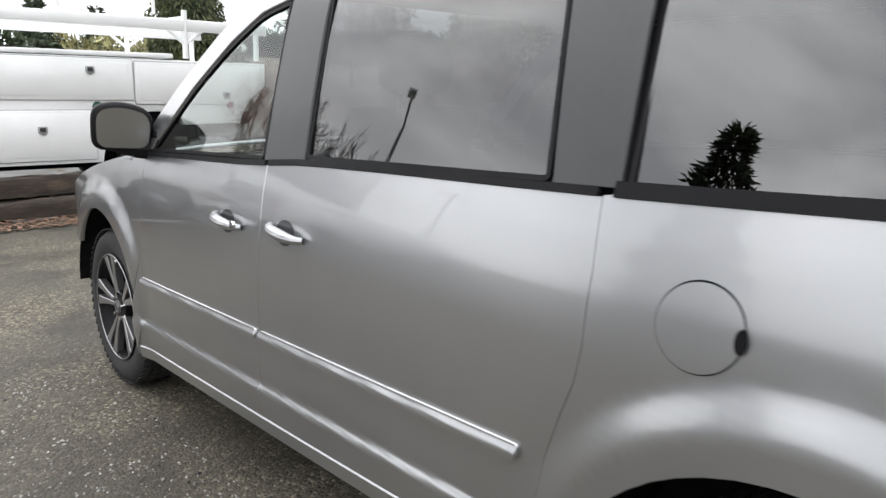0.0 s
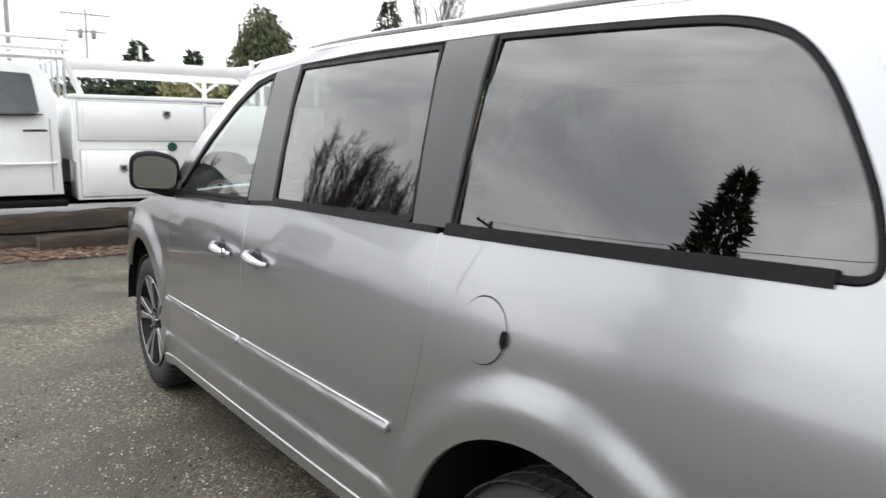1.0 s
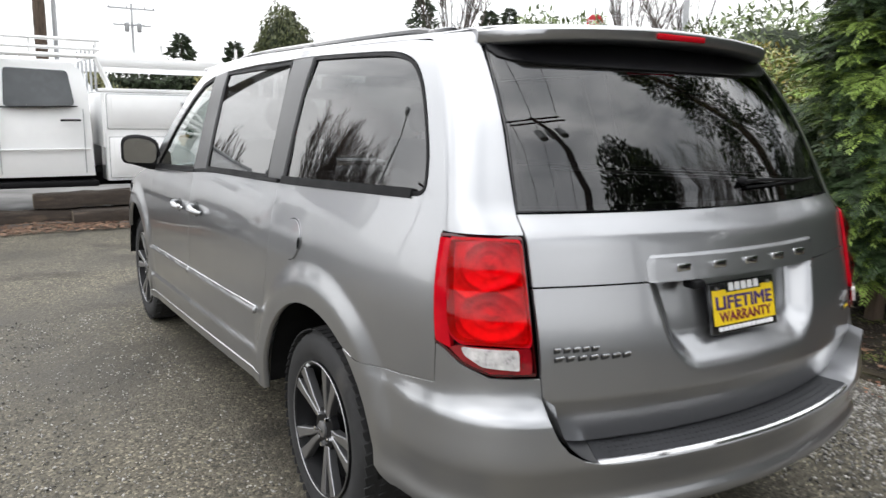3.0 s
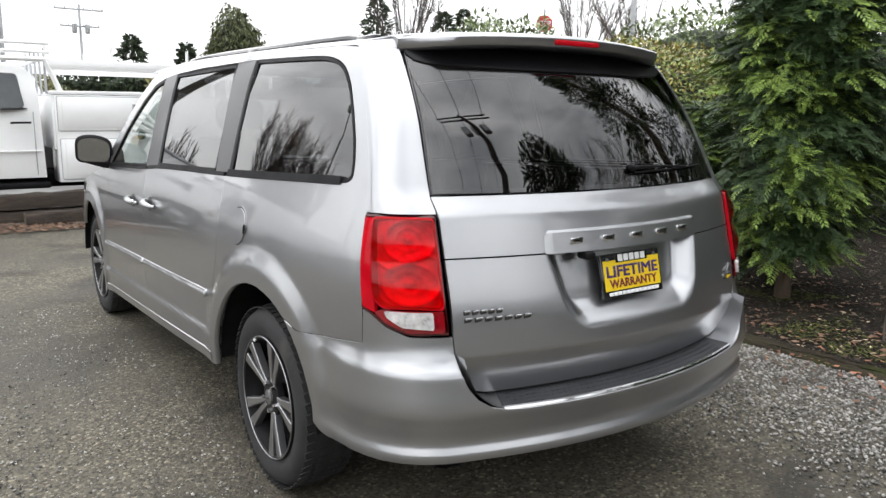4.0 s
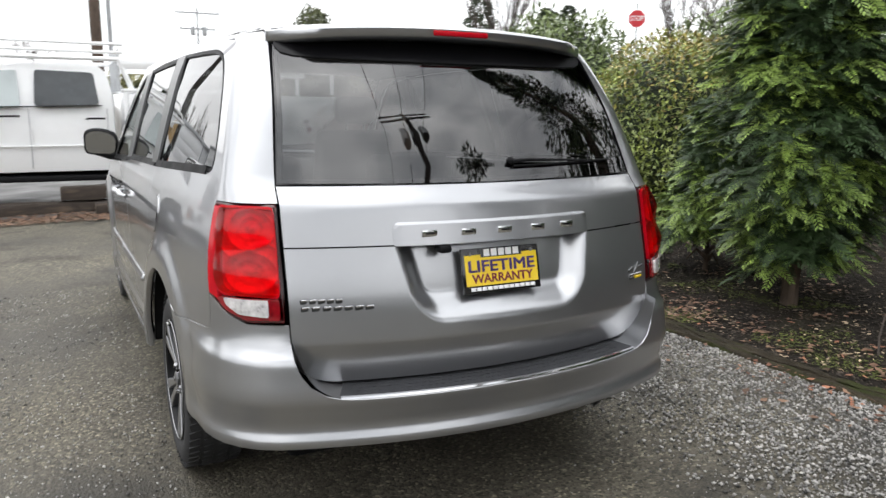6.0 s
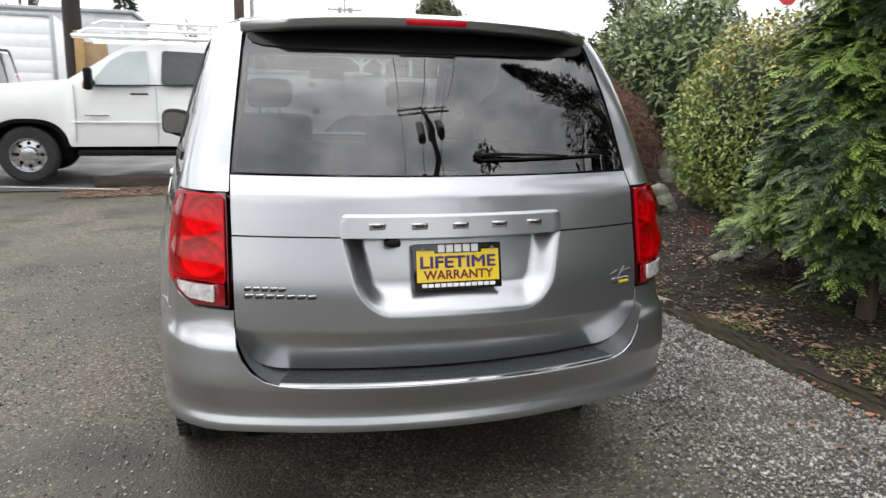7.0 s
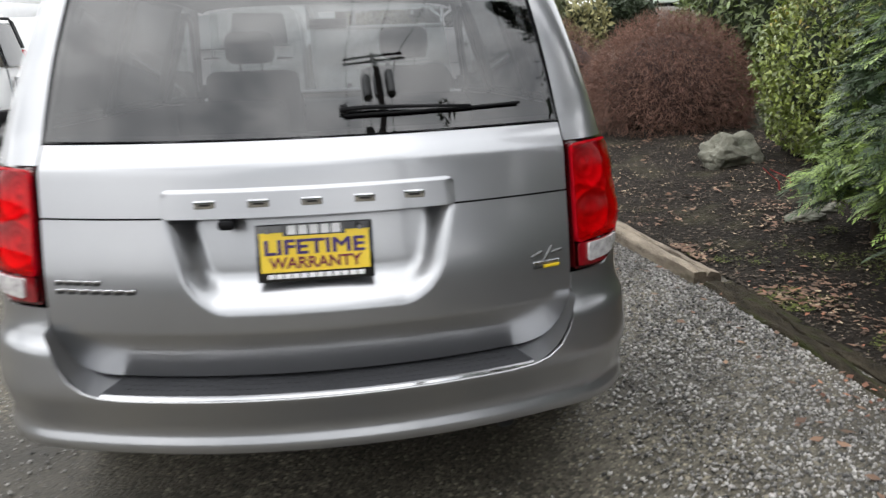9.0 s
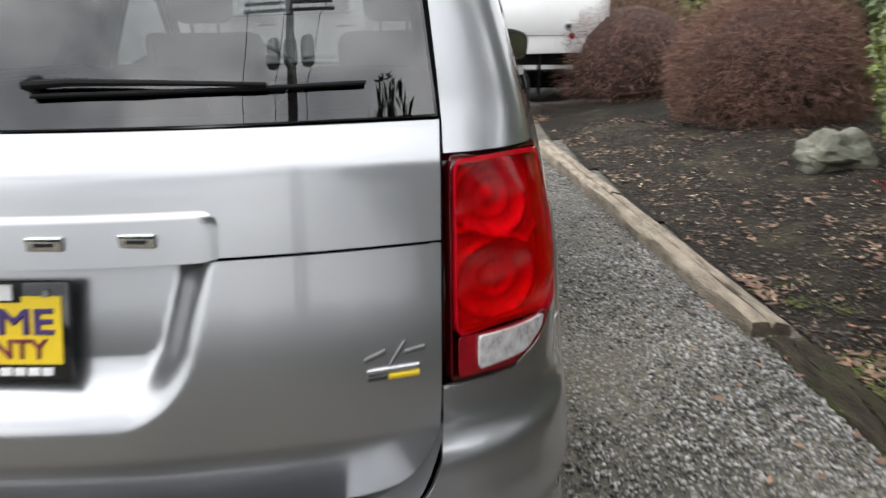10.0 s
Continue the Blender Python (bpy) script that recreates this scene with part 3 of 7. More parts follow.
def van_side(sg):
    F, O = on_side(sg), out_side(sg)
    rear_edge = [(v_ys(z), z) for z in [1.665, 1.6, 1.5, 1.4, 1.3, 1.22, 1.16, 1.05, 0.95, 0.866]]
    low_seam = [(v_ys(0.77), 0.755), (0.56, 0.741), (0.667, 0.729), (0.76, 0.722)]
    a_start = math.degrees(math.atan2(0.742 - HUB_Z, 0.853 - HUBS[0]))
    outline = (SEAM_REAR + belt_points(1.50, 0.68, 8) + QUARTER_EDGE + WINDOW_TOP[8:]
               + [(3.775, 1.082), (3.66, 1.19), (3.46, 1.36), (3.24, 1.52), (3.10, 1.60), (3.0, v_edge(3.0)), (2.6, v_edge(2.6)), (2.2, v_edge(2.2)), (1.7, v_edge(1.7)), (1.2, v_edge(1.2)), (0.85, v_edge(0.85))]
               + rear_edge + low_seam + arch_points(HUBS[0], a_start, 4)[0:] + [(1.545, 0.372)])
    sheet("quarter_panel", outline, F, O, "paint", van, 0.02, 0.022, 0.0)
    # doors
    slide_low = [(2.715, sill_z(2.715) + 0.045), (2.2, sill_z(2.2) + 0.045), (1.587, sill_z(1.587) + 0.045)]
    door2 = sheet("sliding_door", SEAM_REAR[1:] + belt_points(1.6, 2.66, 8) + SEAM_MID[::-1][:-1] + slide_low, F, O, "paint", van, (0.08, 0.011), 0.022, 0.003, "closed sliding door")
    handle_at(sg, 2.545, 0.964, door2)
    moulding(sg, 1.645, 2.70, door2)
    front_low = [(3.785, sill_z(3.785) + 0.045), (3.2, sill_z(3.2) + 0.045), (2.715, sill_z(2.715) + 0.045)]
    door1 = sheet("front_door", SEAM_MID[1:] + belt_points(2.78, 3.6, 7) + SEAM_FRONT[::-1][:-1] + front_low, F, O, "paint", van, (0.08, 0.011), 0.022, 0.003, "closed front door")
    handle_at(sg, 2.90, 0.947, door1)
    moulding(sg, 2.725, 3.68, door1)
    sill = [(1.58, sill_z(1.58)), (3.74, sill_z(3.74)), (3.74, sill_z(3.74) + 0.043), (1.58, sill_z(1.58) + 0.043)]
    sheet("side_sill", sill, on_side(sg, 0.004), O, "paint", van, (0.1, 0.015), 0.05, 0.0)
    fender = (SEAM_FRONT + [(3.78, 1.072), (4.0, 1.035), (4.25, 0.99), (4.5, 0.935), (4.7, 0.87), (4.78, 0.80), (4.70, 0.70), (4.60, 0.60)]
              + arch_points(HUBS[1], 32, 178, 0.448, 20))
    sheet("front_fender", fender, F, O, "paint", van, 0.024, 0.022, 0.003)
    # windows and pillars
    quarter = inset(belt_points(1.487, 0.70, 6, 0.006) + QUARTER_EDGE[:-1] + [(1.515, 1.655)], 0.004)
    pane("quarter_window", quarter, sg, van, label="dark tinted rear side window")
    slide = rounded([(2.515, v_belt(2.515) + 0.012), (1.655, v_belt(1.655) + 0.012), (1.735, 1.642), (2.585, 1.622)], 0.02, 5)
    pane("sliding_window", slide, sg, door2, label="dark tinted sliding door window")
    front = rounded([(3.60, 1.102, 0.01), (2.745, v_belt(2.745) + 0.012, 0.02), (2.80, 1.602, 0.02), (2.96, 1.568, 0.05), (3.14, 1.475, 0.1), (3.37, 1.312, 0.1)], 0.03, 5)
    pane("front_door_window", front, sg, door1, "clear", label="clear driver's window")
    c_pillar = [(1.645, v_belt(1.645) + 0.012), (1.497, v_belt(1.497) + 0.012), (1.53, 1.652), (1.725, 1.649)]
    sheet("pillar_cover", c_pillar, on_side(sg, 0.003), O, "applique", van, 0.08, 0.015, 0.0, "dark grey pillar cover")
    b_pillar = [(2.735, v_belt(2.735) + 0.012), (2.525, v_belt(2.525) + 0.012), (2.595, 1.628), (2.79, 1.608)]
    sheet("pillar_cover", b_pillar, on_side(sg, 0.003), O, "applique", van, 0.08, 0.015, 0.0, "dark grey pillar cover")
    for y0, y1, owner, up in ((0.62, 1.505, van, 0.024), (1.54, 2.705, door2, 0.012), (2.725, 3.63, door1, 0.012)):
        strip = belt_points(y0, y1, 8, -0.004) + belt_points(y1, y0, 8, up)
        sheet("belt_strip", strip, on_side(sg, 0.006), O, "black", owner, 0.2, 0.015, 0.0)
    # rear corner: pillar, lamp, small piece of the quarter panel under the lamp
    top = [(0.0, z) for z in (1.1565, 1.3, 1.45, 1.6, 1.668)] + [(1.0, 1.668)] + [(1.0, z) for z in (1.6, 1.45, 1.3, 1.1565)]
    sheet("rear_pillar", top, on_corner(sg), out_corner(sg), "paint", van, (0.125, 0.04), 0.0, 0.0)
    sheet("quarter_corner", [(lamp_out(0.872) + 0.004, 0.762), (1.0, 0.755), (1.0, 1.158), (0.955, 1.158), (lamp_out(1.15) + 0.004, 1.150), (lamp_out(0.872) + 0.004, 0.870)], on_corner(sg), out_corner(sg), "paint", van, (0.05, 0.03), 0.0, 0.0)
    tail_lamp(sg)
    fuel(sg) if sg < 0 else None
    # dark structure behind the seams
    inner = ([(0.50, 0.9), (0.50, 1.18)] + belt_points(0.7, 3.5, 6, -0.02) + [(4.2, 0.97), (4.6, 0.85), (4.58, 0.62)]
             + arch_points(HUBS[1], 30, 176, 0.47) + [(3.69, 0.30), (2.6, 0.36), (1.57, 0.42)] + arch_points(HUBS[0], 6, 150, 0.47)[:] + [(0.60, 0.66)])
    sheet("inner_side", inner, on_side(sg, -0.03), O, "dark", van, 0.15, 0.0, 0.0)
    for hy in HUBS:
        v, f = [], []
        for i in range(25):
            a = radians(4 + 172 * i / 24)
            for x in (0.955 if hy < 2 else 0.95, 0.90, 0.62):
                v.append((sg * x, hy + (ARCH_R + 0.016) * math.cos(a), HUB_Z + (ARCH_R + 0.016) * math.sin(a)))
        for i in range(24):
            for k in range(2):
                f.append((i * 3 + k, i * 3 + k + 1, i * 3 + k + 4, i * 3 + k + 3))
        n = len(v)
        v += [(sg * 0.62, hy + 0.47 * math.cos(radians(4 + 172 * i / 24)), HUB_Z + 0.47 * math.sin(radians(4 + 172 * i / 24))) for i in range(25)]
        f.append(tuple(range(n, n + 25)))
        part("wheel_well", (v, f), "liner", van)


def lamp_out(z):
    """The lamp's outer edge, from its top to its foot."""
    return 0.965 - 0.115 * (1.15 - z) / 0.28


def tail_lamp(sg):
    O = out_corner(sg)
    shape = rounded([(0.03, 1.152, 0.01), (lamp_out(1.15), 1.150, 0.02), (lamp_out(0.872), 0.872, 0.01), (0.76, 0.864, 0.05), (0.60, 0.832, 0.08), (0.36, 0.806, 0.08), (0.03, 0.808, 0.01)], 0.02, 5)
    lamp = sheet("tail_lamp", shape, on_corner(sg, -0.034), O, "red_dark", van, (0.06, 0.02), 0.0, 0.0, "red wraparound tail lamp with a clear reversing lens")
    band("lamp_edge", inset(shape, -0.001), inset(shape, 0.006), on_corner(sg, 0.003), O, "red_dark", lamp, 0.03)
    outer = rounded([(lamp_out(1.143) - 0.16, 1.143), (lamp_out(1.143) - 0.015, 1.142), (lamp_out(0.878) - 0.015, 0.880), (lamp_out(0.87) - 0.16, 0.866)], 0.012, 4)
    sheet("side_marker", outer, on_corner(sg, 0.006), O, "red_lens", lamp, (0.05, 0.02), 0.02, 0.0)
    main = rounded([(0.05, 1.144), (0.79, 1.144), (0.685, 0.905), (0.60, 0.886), (0.05, 0.884)], 0.03, 5)

    def swell(u, z):
        return 0.007 + 0.022 * sum(math.exp(-1.5 * (((u - 0.46) / 0.38) ** 2 + ((z - cz) / 0.060) ** 2)) for cz in (1.080, 0.952))

    def back(u, z):
        d = -0.012
        for cz in (1.080, 0.952):
            r = math.hypot((u - 0.34) / 0.28, (z - cz) / 0.060)
            d -= 0.020 * max(0.0, 1 - r * r)
            d += 0.006 * math.exp(-((r - 1.02) / 0.09) ** 2) + 0.004 * math.exp(-((r - 0.55) / 0.10) ** 2) + 0.010 * math.exp(-(r / 0.22) ** 2)
        d += 0.006 * math.exp(-((z - 1.016 - 0.02 * math.sin(u * 9)) / 0.006) ** 2)
        return on_corner(sg, d)(u, z)
    sheet("reflector_bowls", main, back, O, "reflector", lamp, (0.022, 0.0055), 0.0, 0.0, "faceted reflectors behind the red lens")
    lens = sheet("brake_lens", main, lambda u, z: on_corner(sg, swell(u, z))(u, z), O, "red_glass", lamp, (0.022, 0.0055), 0.0, 0.0)
    band("lens_rim", inset(main, -0.004), inset(main, 0.004), lambda u, z: on_corner(sg, swell(u, z) + 0.001)(u, z), O, "red_lens", lens, 0.03)
    shade = rounded([(0.06, 0.878), (0.62, 0.878), (0.70, 0.868), (0.58, 0.838), (0.36, 0.813), (0.06, 0.814)], 0.012, 3)
    sheet("lower_lens", shade, on_corner(sg, 0.007), O, "red_deep", lamp, (0.06, 0.02), 0.003, 0.0)
    clear = rounded([(0.15, 0.876, 0.012), (0.585, 0.876, 0.012), (0.56, 0.857, 0.02), (0.42, 0.831, 0.03), (0.15, 0.825, 0.012)], 0.01, 4)
    sheet("reversing_lens", clear, on_corner(sg, 0.015), O, "clear_lens", lamp, (0.06, 0.012), 0.008, 0.0, "clear reversing lens")


def fuel(sg):
    O = out_side(sg)
    cy, cz, ry, rz = 1.300, 1.006, 0.078, 0.074
    circle = [(cy + ry * math.cos(a * math.pi / 24), cz + rz * math.sin(a * math.pi / 24)) for a in range(48)]
    door = sheet("fuel_door", inset(circle, 0.003), on_side(sg, 0.0045), O, "paint", van, 0.03, 0.004, 0.0, "round fuel door")
    band("fuel_door_gap", circle, inset(circle, 0.004), on_side(sg, 0.0008), O, "dark", door, 0.0)
    band("fuel_door_rim", inset(circle, -0.004), circle, on_side(sg, 0.0015), O, "paint", door, 0.002)
    notch = [(cy - ry * 0.93 + 0.011 * math.cos(a * math.pi / 8), cz - 0.004 + 0.02 * math.sin(a * math.pi / 8)) for a in range(16)]
    sheet("finger_notch", notch, on_side(sg, 0.0058), O, "dark", door, 0.05, 0.0, 0.0)


for sg in (-1, 1):
    van_side(sg)

# ---- minivan: roof, tailgate, bumpers, front ----


def roof_map(a, t):
    t = min(1.0, max(0.0, t))
    x = math.sin(a * math.pi / 2)
    y0 = 0.535 + 0.085 * x * x + 0.12 * ease((abs(x) - 0.86) / 0.14)
    y1 = 3.27 - 0.17 * x * x
    y = y0 + (y1 - y0) * t
    z = v_edge(y) if y > 0.5 else v_edge(0.5)
    return (side_x(y, z) * x, y, z + 0.062 * math.cos(a * math.pi / 2) ** 1.0)


sheet("roof", [(-1, 0), (-0.5, 0), (0, 0), (0.5, 0), (1, 0), (1, 1), (0.5, 1), (0, 1), (-0.5, 1), (-1, 1)], roof_map, lambda a, t: Vector((a, 0, 0.5)), "paint", van, (0.06, 0.05), 0.0, 0.0)


for sg in (-1, 1):
    v, f = [], []
    for i in range(15):
        u = i / 14
        x, y = corner(u, 1.660)
        foot, top = Vector((x, y, 1.660)), Vector(roof_map(0.68 + 0.32 * u, 0.012)) + Vector((0, 0, 0.002))
        knee = Vector((foot.x * 0.85 + top.x * 0.15, foot.y + 0.45 * (top.y - foot.y), top.z * 0.75 + 1.660 * 0.25))
        for k in range(7):
            t = k / 6
            p = foot * (1 - t) ** 2 + knee * 2 * t * (1 - t) + top * t * t
            v.append((sg * p.x, p.y, p.z))
    for i in range(14):
        for k in range(6):
            q = (i * 7 + k, i * 7 + k + 1, i * 7 + k + 8, i * 7 + k + 7)
            f.append(q if sg < 0 else q[::-1])
    part("roof_corner", (v, f), "paint", van, sharp=60)


def spoiler_point(x, k):
    """Round the spoiler's section, k from the roof over its lip to its under side."""
    prof = ((0.66, 1.7265), (0.56, 1.731), (0.49, 1.7245), (0.450, 1.7165), (0.440, 1.708), (0.442, 1.684), (0.452, 1.676), (0.50, 1.670), (0.56, 1.666))
    y, z = prof[k]
    u = x / 0.66
    edge = ease((abs(u) - 0.76) / 0.22)
    drop = 0.062 * (1 - math.sqrt(max(0.0, 1 - min(1.0, abs(x) / 0.735) ** 2)))
    return x, y + 0.24 * x * x + edge * 0.075 * (0.0, 0.2, 0.5, 0.85, 1.0, 1.0, 1.0, 0.9, 0.7)[k], z - drop + 0.0035


v, f = [], []
for i in range(41):
    for k in range(9):
        v.append(spoiler_point(-0.645 + 1.29 * i / 40, k))
for i in range(40):
    for k in range(8):
        f.append((i * 9 + k, (i + 1) * 9 + k, (i + 1) * 9 + k + 1, i * 9 + k + 1))
f += [tuple(range(9)), tuple(range(40 * 9, 41 * 9))[::-1]]
spoiler = part("rear_spoiler", (v, f), "paint", van, sharp=50)
part("brake_light", block((0.0, 0.4415, 1.698), (0.215, 0.012, 0.019), 0.005), "red_lens", spoiler, "high-level red brake light")
# black glass border; its near-black also carries the shade under the spoiler
half_shade = [(0.0, 1.600), (0.3, 1.602), (0.50, 1.607), (0.575, 1.612), (0.610, 1.622), (0.624, 1.640), (0.624, 1.672), (0.3, 1.69)]
shade = half_shade + [(0.0, 1.692)] + [(-x, z) for x, z in half_shade[:0:-1]]
sheet("spoiler_shade", shade, on_rear(0.004), out_rear, "frit", van, 0.08, 0.01, 0.0)

tailgate_top = [(-0.703, 1.0265), (0.703, 1.0265), (0.703, 1.12), (0.700, 1.205), (-0.700, 1.205), (-0.703, 1.12)]
tailgate = sheet("tailgate", tailgate_top, on_rear(), out_rear, "paint", van, (0.06, 0.012), 0.022, 0.0012, "tailgate with a recess for the plate")
low = rounded([(-0.703, 1.024, 0.0), (-0.703, 0.76, 0.05), (-0.690, 0.645, 0.06), (-0.60, 0.600, 0.05), (0.60, 0.600, 0.05), (0.690, 0.645, 0.06), (0.703, 0.76, 0.05), (0.703, 1.024, 0.0)], 0.03, 4)
sheet("tailgate_skin", low, on_rear(0, True), out_rear, "paint", tailgate, (0.0085, 0.0075), 0.022, 0.0012)
glass_edge = [(-0.692, 1.212), (-0.35, 1.210), (0, 1.209), (0.35, 1.210), (0.692, 1.212), (0.662, 1.42), (0.634, 1.60), (0.618, 1.66), (0, 1.675), (-0.618, 1.66), (-0.634, 1.60), (-0.662, 1.42)]
rg = sheet("rear_window", glass_edge, on_rear(-0.002), out_rear, "tint", tailgate, 0.05, 0.0, 0.0, "dark tinted rear window")
for sg in (-1, 1):
    seal = [(sg * x, z) for x, z in ((0.672, 1.206), (0.722, 1.206), (0.694, 1.42), (0.662, 1.62), (0.650, 1.672), (0.604, 1.672), (0.616, 1.60), (0.643, 1.42))]
    sheet("gate_seal", seal, on_rear(-0.014), out_rear, "dark", tailgate, 0.06, 0.0, 0.0)
band("window_border", inset(glass_edge, -0.004), inset(glass_edge, 0.012), on_rear(-0.004), out_rear, "gloss_black", rg, 0.01)
bar = rounded([(-0.377, 1.0245, 0.006), (0.377, 1.0245, 0.006), (0.377, 1.097, 0.03), (-0.377, 1.097, 0.03)], 0.02, 5)


def bar_map(x, z):
    d = min(0.377 - abs(x), 1.097 - z)
    return on_rear(0.0015 + 0.0065 * ease(d / 0.010))(x, z)


garnish = sheet("badge_bar", bar, bar_map, out_rear, "paint", tailgate, (0.03, 0.004), 0.012, 0.0)
for x in (-0.262, -0.128, 0.006, 0.140, 0.268):
    y = rear_y(x, 1.062) - 0.0105
    shape = part("badge_shape", block((x, y, 1.060), (0.054, 0.007, 0.022), 0.0032, 2, None), "chrome", garnish, "plain chrome badge shape")
    part("badge_slot", block((x, y - 0.003, 1.060), (0.030, 0.003, 0.007), 0.001, 1, None), "gloss_black", shape)
for k, (x0, x1, z) in enumerate(((-0.672, -0.545, 0.868), (-0.672, -0.452, 0.846))):
    n = 5 if k == 0 else 7
    for i in range(n):
        x = x0 + (x1 - x0) * (i + 0.5) / n
        plinth = part("badge_piece", block((x, rear_y(x, z) - 0.001, z), ((x1 - x0) / n * 0.94, 0.005, 0.0155), 0.002, 1), "applique", tailgate)
        part("badge_face", block((x, rear_y(x, z) - 0.0045, z + 0.004), ((x1 - x0) / n * 0.80, 0.003, 0.006), 0.001, 1), "satin", plinth)
for x, z, w, hh, tilt, mm in ((0.600, 0.865, 0.036, 0.008, 20, "steel"), (0.634, 0.866, 0.045, 0.006, 55, "steel"), (0.660, 0.868, 0.036, 0.008, 8, "steel"), (0.628, 0.842, 0.084, 0.009, 0, "satin"), (0.644, 0.831, 0.050, 0.009, 0, "yellow"), (0.603, 0.831, 0.030, 0.008, 0, "applique")):
    part("trim_badge", block((0, 0, 0), (w, 0.006, hh), 0.0015, 1, Matrix.Translation((x, rear_y(x, z) - 0.002, z)) @ pose(0, 0, 0, 0, -tilt, 19)), mm, tailgate)
part("rear_camera", block((-0.212, 0.155, 1.008), (0.045, 0.05, 0.026), 0.01), "black", tailgate)
# wiper
wy = [(x, rear_y(x, z) - 0.018, z) for x, z in ((0.09, 1.272), (0.16, 1.275), (0.28, 1.272), (0.44, 1.266))]
wiper = part("rear_wiper", tube(wy, [0.007, 0.006, 0.0045, 0.0035], 8), "black", tailgate, "black rear wiper")
part("wiper_blade", tube([(x, rear_y(x, z) - 0.009, z) for x, z in ((0.10, 1.256), (0.25, 1.258), (0.42, 1.260), (0.585, 1.264))], 0.004, 6), "black", wiper)
part("wiper_cap", lathe([(-0.016, 0.0), (-0.014, 0.009), (0.0, 0.013), (0.02, 0.013)], 20, "y"), "black", wiper).location = (0.10, rear_y(0.1, 1.272) - 0.006, 1.272)

# number plate carrier with a dealer's card
plate = thing("dealer_plate", "yellow dealer advertising plate in a black frame on the tailgate", "plate", (0.004, 0.112, 0.936), 0)
plate.scale = (0.955, 1.0, 0.92)
tip = pose(0, 0, 0, -12.5, 0, 0)
part("plate_frame", block((0, 0, 0), (0.318, 0.012, 0.164), 0.005, 2, tip), "gloss_black", plate, "black plate frame")
part("plate_card", block((0, -0.0065, 0.002), (0.296, 0.004, 0.112), 0.001, 1, tip), "yellow", plate, "yellow card with purple lettering")
face = tip @ pose(0, -0.0092, 0, 90, 0, 0)
letters("LIFETIME", 0.058, face @ pose(0, 0.014, 0), "purple", plate, "lettering", 0.0008, 0.272)
letters("WARRANTY", 0.044, face @ pose(0, -0.030, 0), "maroon", plate, "lettering", 0.0008, 0.252)
part("top_strip", block((0, -0.0068, 0.064), (0.17, 0.005, 0.034), 0.001, 1, tip), "gloss_black", plate)
for x in (-0.060, -0.030, 0.0, 0.030, 0.060):
    part("print_bar", block((x, -0.0100, 0.0640), (0.024, 0.002, 0.026), 0.001, 1, tip), "white_print", plate)
for i in range(12):
    part("print_bar", block((-0.122 + i * 0.0222, -0.0068, -0.066), (0.0185, 0.004, 0.013), 0.001, 1, tip), "white_print", plate)
for x in (-0.125, 0.125):
    part("plate_screw", lathe([(-0.0105, 0.0), (-0.0105, 0.006), (-0.006, 0.007)], 12, "y"), "steel", plate).matrix_basis = tip @ pose(x, 0, 0.062)

# rear bumper
CR, CC = 0.706, 0.30
b_off = curve([0.36, 0.40, 0.423, 0.436, 0.448, 0.466, 0.48, 0.53, 0.575, 0.65, 0.688, 0.70, 0.715, 0.745, 0.775, 0.805, 0.9], [0.014, 0.036, 0.047, 0.050, 0.046, 0.038, 0.036, 0.047, 0.058, 0.048, 0.041, 0.035, 0.023, 0.006, 0.001, 0.0, 0.0])


def bumper_map(c, z):
    sg, a = (1 if c >= 0 else -1), abs(c)
    o = b_off(z)
    zz = max(z, 0.62)
    if a <= CR:
        nx, ny = 0.5 * a, -1.0
        k = math.hypot(nx, ny)
        base = v_rear(0.72) * (1 - ease((zz - 0.72) / 0.06)) + v_rear(zz) * ease((zz - 0.72) / 0.06)
        return sg * (a + nx / k * o), base + 0.25 * a * a + ny / k * o, z
    if a <= CR + CC:
        o *= 1 - 0.42 * ease((a - CR) / CC)
        return on_corner(sg, o)((a - CR) / CC, max(z, 0.72))[0], on_corner(sg, o)((a - CR) / CC, max(z, 0.72))[1], z
    y = v_ys(0.72) + a - CR - CC
    return sg * (side_x(y, max(z, 0.5)) + o * 0.58 * (1 - 0.85 * ease((y - 0.46) / 0.24))), y, z


def c_of_y(y):
    return CR + CC + y - v_ys(0.72)


def c_of_s(s):
    return CR + CC * s


half_top = [(0.0, 0.574), (0.30, 0.574), (0.50, 0.575), (0.56, 0.579), (0.605, 0.591), (0.645, 0.617), (0.672, 0.653), (0.690, 0.696), (0.703, 0.75), (0.705, 0.798), (c_of_s(0.36), 0.799), (c_of_s(0.60), 0.826), (c_of_s(0.76), 0.859), (c_of_s(lamp_out(0.872)), 0.867), (c_of_s(lamp_out(0.872) + 0.002), 0.762), (c_of_s(1.0), 0.7542), (c_of_y(0.56), 0.7402), (c_of_y(0.667), 0.7282), (c_of_y(0.76), 0.7213)]
half_arch = [(c_of_y(HUBS[0] + ARCH_R * math.cos(radians(a))), HUB_Z + ARCH_R * math.sin(radians(a))) for a in (124, 132, 140, 148, 156, 164, 171)]
half_low = [(c_of_y(0.56), 0.41), (c_of_s(0.6), 0.415), (0.6, 0.42), (0.3, 0.42)]
half = half_top + half_arch + half_low
outline = half + [(0.0, 0.42)] + [(-c, z) for c, z in half[::-1][:-1]]
bumper = sheet("rear_bumper", outline, bumper_map, lambda c, z: Vector((c if abs(c) > 0.7 else 0.2 * c, -1 if abs(c) < 1.0 else -0.15, 0.05)), "paint", van, (0.05, 0.012), 0.012, 0.001, "painted rear bumper with a step")


